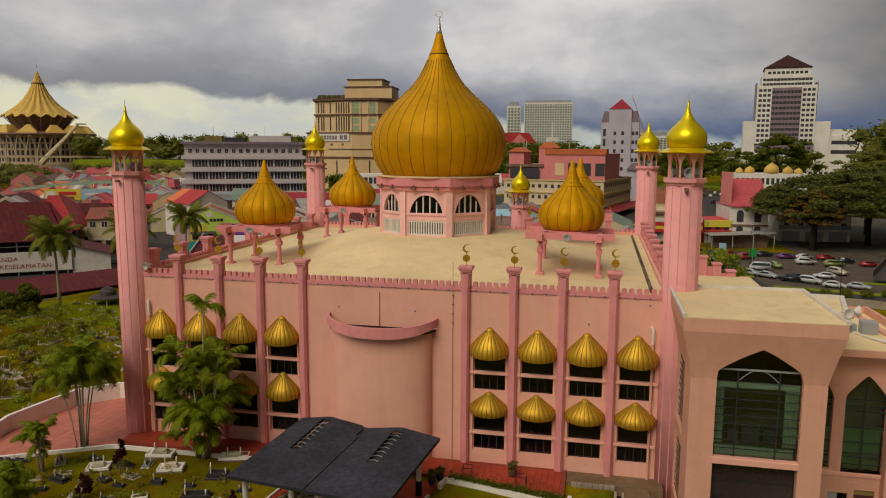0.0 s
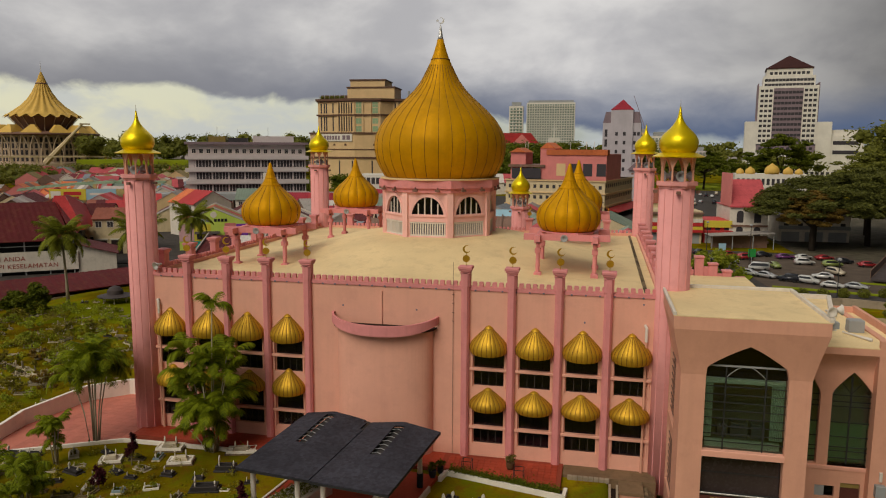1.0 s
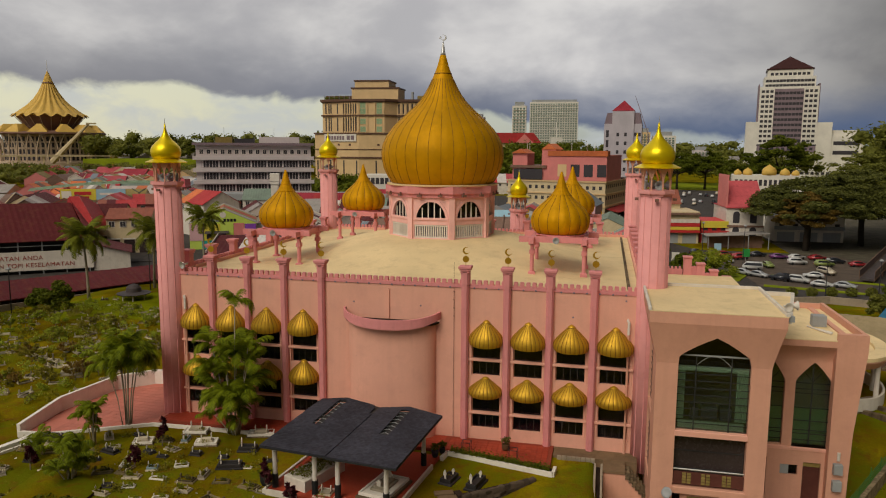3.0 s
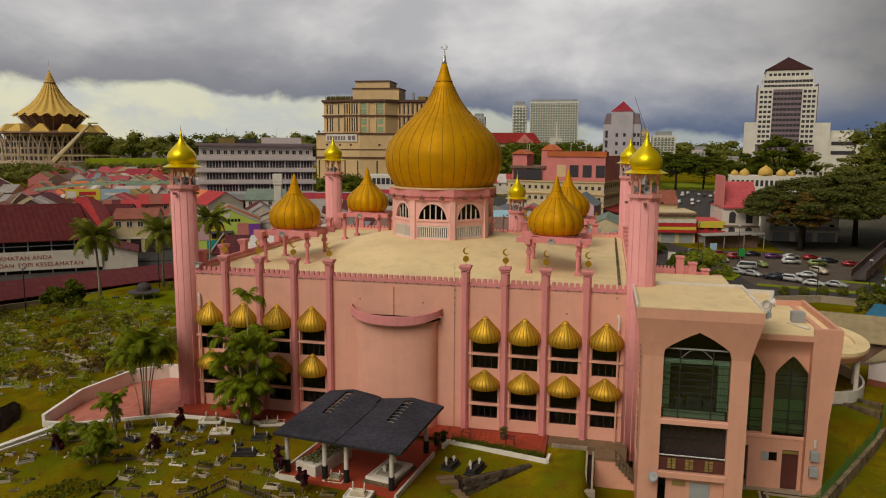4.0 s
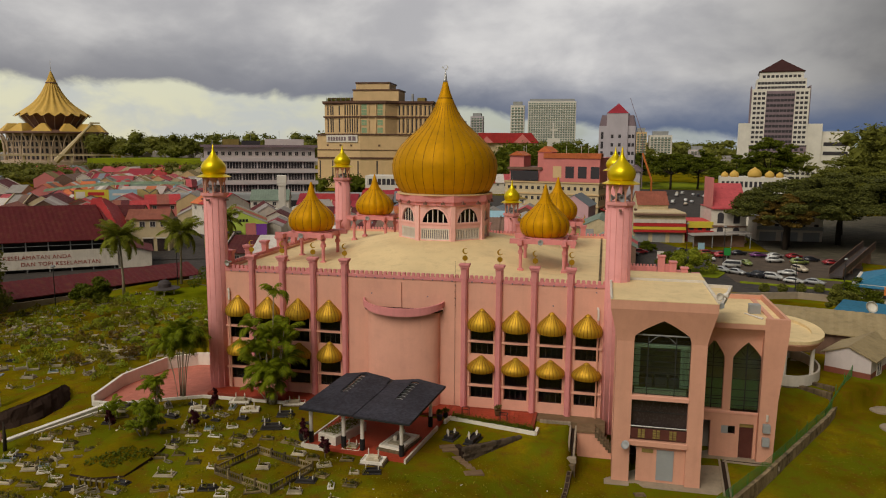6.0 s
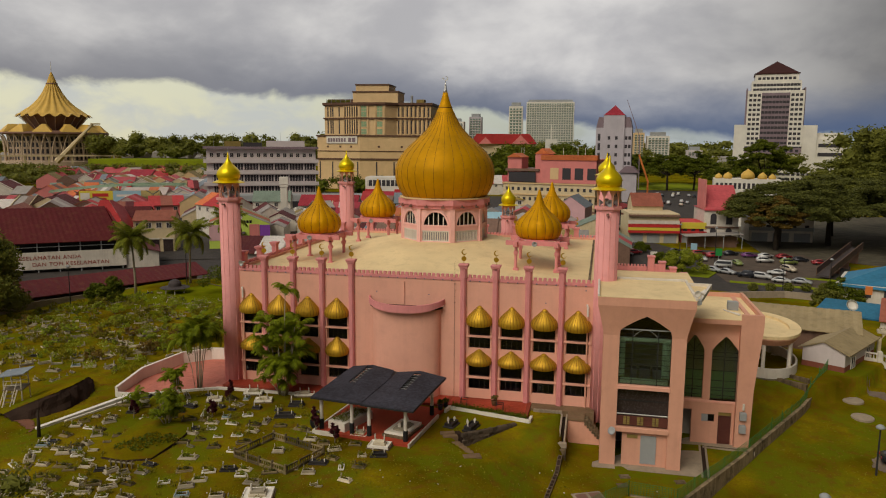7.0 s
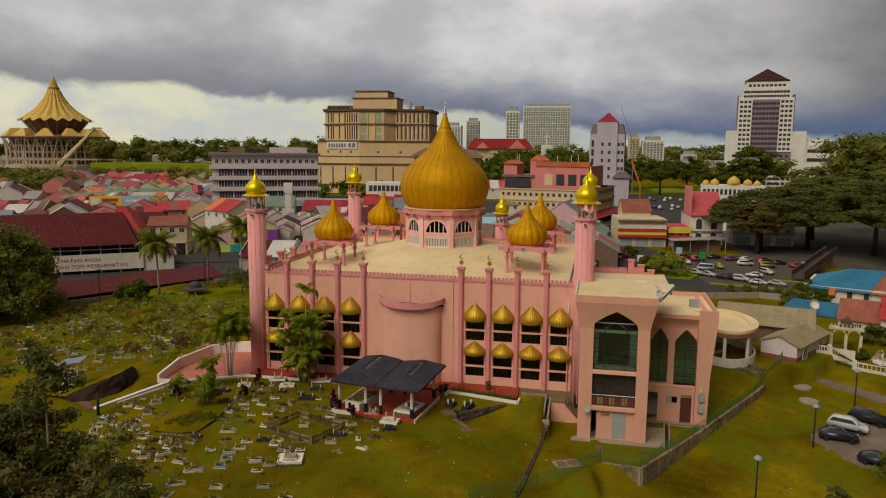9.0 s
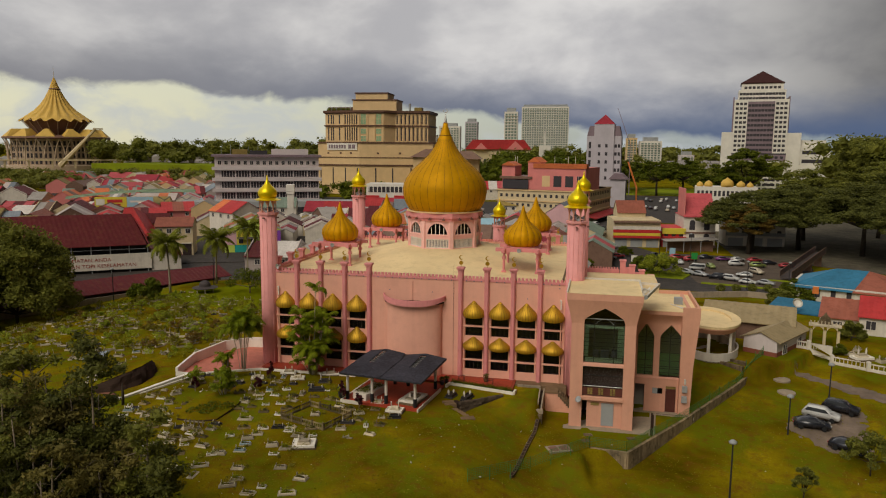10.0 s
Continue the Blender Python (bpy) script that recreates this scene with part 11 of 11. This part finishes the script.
mall = thing("red_roofed_hall", "cream hall with a red roof and arched windows", "hall", (-74.0, 610.0, -4.0), 6)
b = B()
box(b, -30, 30, -12, 12, -2, 30)
part("wall", b, "cream_wall", mall)
b = B()
extrude_outline(b, [(-31, 30), (31, 30), (24, 39), (-24, 39)], -14, 12)
part("roof", b, "tin_red", mall)
b = B()
extrude_outline(b, [(8, 30), (24, 30), (16, 38)], -16, -13.9)
extrude_outline(b, [(-22, 30), (-10, 30), (-16, 36)], -16, -13.9)
part("gable", b, "paint_coral", mall)
for i in range(12):
    b = B()
    x = -27 + 4.9 * i
    extrude_outline(b, [(x - 1.5, 14), (x + 1.5, 14), (x + 1.5, 19), (x + 0.9, 20.6), (x, 21.2), (x - 0.9, 20.6), (x - 1.5, 19)], -12.1, -12.0)
    part("window", b, "pane_far", mall, "dark arched window")
b = B()
box(b, -4.2, 4.2, -4, 4, -2, 33)
tube(b, [(0, 0, 33), (0, 0, 44)], 0.5, 6)
box(b, -2.4, 2.4, -0.3, 0.3, 38.4, 39.4)
solid("church_tower", b, "tower_white", "plain white church tower with a cross", "tower", (-20.0, 470.0, -4.0), 5)
# tower crane jib far off
b = B()
tube(b, [(0, 0, 0), (-9, 0, 24.5)], [0.35, 0.16], 4)
tube(b, [(0, 0, 0.5), (0.4, 0, -34)], 0.4, 4)
solid("crane", b, "tower_mauve", "thin crane jib on the skyline", "crane", (40.5, 430.0, 30.0))
b = B()
tube(b, [(0, 0, -4), (0, 0, 6)], 0.5, 5)
tube(b, [(0, 0, 6), (-4, 0, 17), (-5, 0, 20)], 0.5, 5)
solid("orange_excavator_arm", b, "paint_orange", "orange excavator arm by the field", "excavator", (41.0, 330.0, 0.0))
# little white mosque with gold domes beyond the trees
mm = thing("gold_domed_court", "white court building with a row of small gold domes", "mosque", (68.0, 212.0, -4.0), -6)
b = B()
box(b, -11, 11, -5, 5, -2, 17.0)
part("wall", b, "tower_white", mm)
for x, r_ in ((-9.3, 1.2), (-6.2, 1.5), (0.4, 2.2), (5.2, 1.5), (8.4, 1.2)):
    b = B()
    lathe(b, [(r_ * 0.98, 17.0), (r_ * 1.06, 17.0 + 0.35 * r_), (r_, 17.0 + 0.75 * r_), (r_ * 0.75, 17.0 + 1.1 * r_), (r_ * 0.35, 17.0 + 1.36 * r_), (0.08, 17.0 + 1.6 * r_)], 20, x, -3)
    part("dome", b, "shell_gold", mm, "small gold dome", True)
ar = pane_mesh(0.9, 2.0)
window_grid(mm, ar, 21, 13.0, 16.0, 14, 1, -5.05)

# assembly hall: tented gold roof over ribbed arches
asm = thing("assembly_hall", "great round hall with a tented golden roof and pale ribs", "hall", (-639.0, 705.0, -4.0), 42)
asm.scale = (0.885, 0.885, 1.0)
b = B()
prof = [(46.5, 60.5), (44.5, 61.4), (41, 63.2), (34, 67.4), (25.5, 73.2), (18, 80.5), (12, 88.8), (8.2, 96.0), (6.6, 99.0), (5.0, 103), (2.6, 109), (0.7, 113)]
folds = 20
rings = []
for r_, z in prof:
    ring_ = []
    for i in range(folds * 6):
        a = 2 * math.pi * i / (folds * 6)
        w_ = math.cos(folds * a)                            # +1 on a ridge, -1 in a valley
        edge_ = max(0.0, (r_ - 38) / 8.5)
        ring_.append(b.verts.new((r_ * (1 + 0.045 * w_) * math.cos(a), r_ * (1 + 0.045 * w_) * math.sin(a), z + 1.9 * edge_ * (-w_))))
    rings.append(ring_)
m_ = folds * 6
for lo, hi in zip(rings, rings[1:]):
    for i in range(m_):
        b.faces.new((lo[i], lo[(i + 1) % m_], hi[(i + 1) % m_], hi[i]))
b.faces.new(rings[-1])
part("tent_roof", b, "shell_gold", asm, "tented golden roof")
b = B()
lathe(b, [(7.0, 98.4), (7.6, 99.0), (7.2, 99.8), (6.4, 100)], 40)
part("roof_collar", b, "skin_brown", asm, "brown collar below the peak")
b = B()
lathe(b, [(26, 42), (30, 47), (40, 60.2), (34, 60.6)], 48)
part("underside", b, "skin_brown", asm, "brown sloping underside")
b = B()
tube(b, [(27.5, 0, 43.5), (33, 0, 50.5), (43.5, 0, 60.8)], [0.7, 0.55, 0.4], 5)
strut_me = mesh_of(b, "strut", "pale_rib")
for i in range(20):
    part("strut", strut_me, None, asm, "pale raking strut").rotation_euler = (0, 0, 2 * math.pi * i / 20)
b = B()
lathe(b, [(56, -2), (56, 38)], 48)
part("inner_wall", b, "pale_rib", asm, "pale wall behind the ribs")
b = B()
box(b, -1.5, 1.5, -0.25, 0.1, -2.6, 2.6)
asm_win = mesh_of(b, "window", "pane_far")
for i in range(-16, 17):
    a = 6 * i
    for z in (11, 18.5, 26, 33):
        o = part("window", asm_win, None, asm)
        o.matrix_local = pose(0, 0, z, 0, 0, a) @ pose(0, -56.1, 0)
b = B()
lathe(b, [(66.5, 38.2), (68.0, 39.0), (67.5, 40.6), (40, 43), (40, 40)], 64)
part("ring_roof", b, "skin_brown", asm, "brown ring roof")
for i in range(12):
    a = 2 * math.pi * (i + 0.5) / 12
    b = B()
    fr_, bk = 12.0, 7.0
    v = [b.verts.new(p) for p in ((-fr_, -66, 40.8), (fr_, -66, 40.8), (bk, -40, 42.5), (-bk, -40, 42.5), (-2.0, -57, 50.0), (2.0, -57, 50.0), (1.6, -46, 50.2), (-1.6, -46, 50.2))]
    for f in ((0, 1, 5, 4), (1, 2, 6, 5), (3, 0, 4, 7), (4, 5, 6, 7), (3, 2, 1, 0), (2, 3, 7, 6)):
        b.faces.new([v[q] for q in f])
    part("gable_tent", b, "shell_gold", asm, "small golden gable").rotation_euler = (0, 0, a)
for i in range(30):
    a = 2 * math.pi * i / 30
    b = B()
    da = math.pi / 30
    for s in (-1, 1):
        pts = [(61.5 * math.cos(a), 61.5 * math.sin(a), -2), (61.8 * math.cos(a), 61.8 * math.sin(a), 16), (62.6 * math.cos(a + s * da * 0.3), 62.6 * math.sin(a + s * da * 0.3), 27),
               (64.5 * math.cos(a + s * da * 0.75), 64.5 * math.sin(a + s * da * 0.75), 35), (66.5 * math.cos(a + s * da), 66.5 * math.sin(a + s * da), 38.4)]
        tube(b, pts, [1.0, 0.9, 0.8, 0.7, 0.6], 5)
    part("rib", b, "pale_rib", asm, "pale branching rib")
b = B()
lathe(b, [(70, -2), (70, 6.5), (60, 7)], 48)
part("plinth", b, "pale_rib", asm)
b = B()
tube(b, [(0, 0, 111), (0, 0, 126)], [0.5, 0.15], 5)
part("mast", b, "tower_white", asm)
# slanting bridge pylon and deck in front of it
b = B()
tube(b, [(0, 0, 0), (19, -9, 21), (37, -18, 41)], [3.2, 2.2, 1.1], 6)
box(b, 34, 44, -19, -17, 40, 41.5)
solid("bridge_pylon", b, "cream_wall", "pale slanting footbridge pylon", "pylon", (-560.0, 612.0, 4.0), 40)
b = B()
box(b, -180, 90, -3, 3, 0, 1.6)
for i in range(12):
    box(b, -170 + 22 * i, -168 + 22 * i, -2, 2, -8, 0)
solid("footbridge_deck", b, "cream_wall", "long pale elevated footbridge", "footbridge", (-560.0, 590.0, 10.0), 40)
b = B()
plan_prism(b, [(-480, 560), (-330, 540), (-300, 600), (-460, 640)], -5, 9)
solid("fort_lawn", b, "field", "sunlit green slope across the river", "lawn", kind="structure")
for x, y, z, r_ in ((-505, 640, 8, 7), (-690, 630, 8, 8)):
    b = B()
    lathe(b, [(r_, z + 6), (r_ * 0.4, z + 9), (0.3, z + 15)], 12)
    tube(b, [(0, 0, -6), (0, 0, z + 7)], r_ * 0.5, 8)
    solid("tent_pavilion", b, "shell_gold", "small tented golden pavilion", "pavilion", (x, y, 0), group="tented pavilions")
# low far rooftops filling the distance
fr = random.Random(17)
verts, faces = [], []
for i in range(420):
    x = fr.uniform(-900, 900)
    y = fr.uniform(720, 1350)
    if abs(x - 131) < 60 and y < 520 or x < -420 and y < 760 or 20 < x < 180 and y < 450:
        continue
    w, d, h = fr.uniform(5, 12), fr.uniform(5, 10), fr.uniform(4, 10)
    n0 = len(verts)
    verts += [(x - w, y - d, -5), (x + w, y - d, -5), (x + w, y + d, -5), (x - w, y + d, -5), (x - w, y - d, h), (x + w, y - d, h), (x + w, y + d, h), (x - w, y + d, h), (x - w, y, h + 3), (x + w, y, h + 3)]
    faces += [tuple(n0 + q for q in f) for f in ((0, 1, 5, 4), (1, 2, 6, 9, 5), (2, 3, 7, 6), (3, 0, 4, 8, 7), (4, 5, 9, 8), (6, 7, 8, 9))]
o = new("far_rooftops", quick_mesh("far_rooftops", verts, faces, "tin_grey"))
tagged(o, "scattered pale rooftops far across the town", "rooftops", kind="stuff")


# ---- single tiles of the terrace, nearest part ----
for x, y in tiles[:300]:
    part("tile", tile_me, None, terrace).location = (x, y, 0.0)
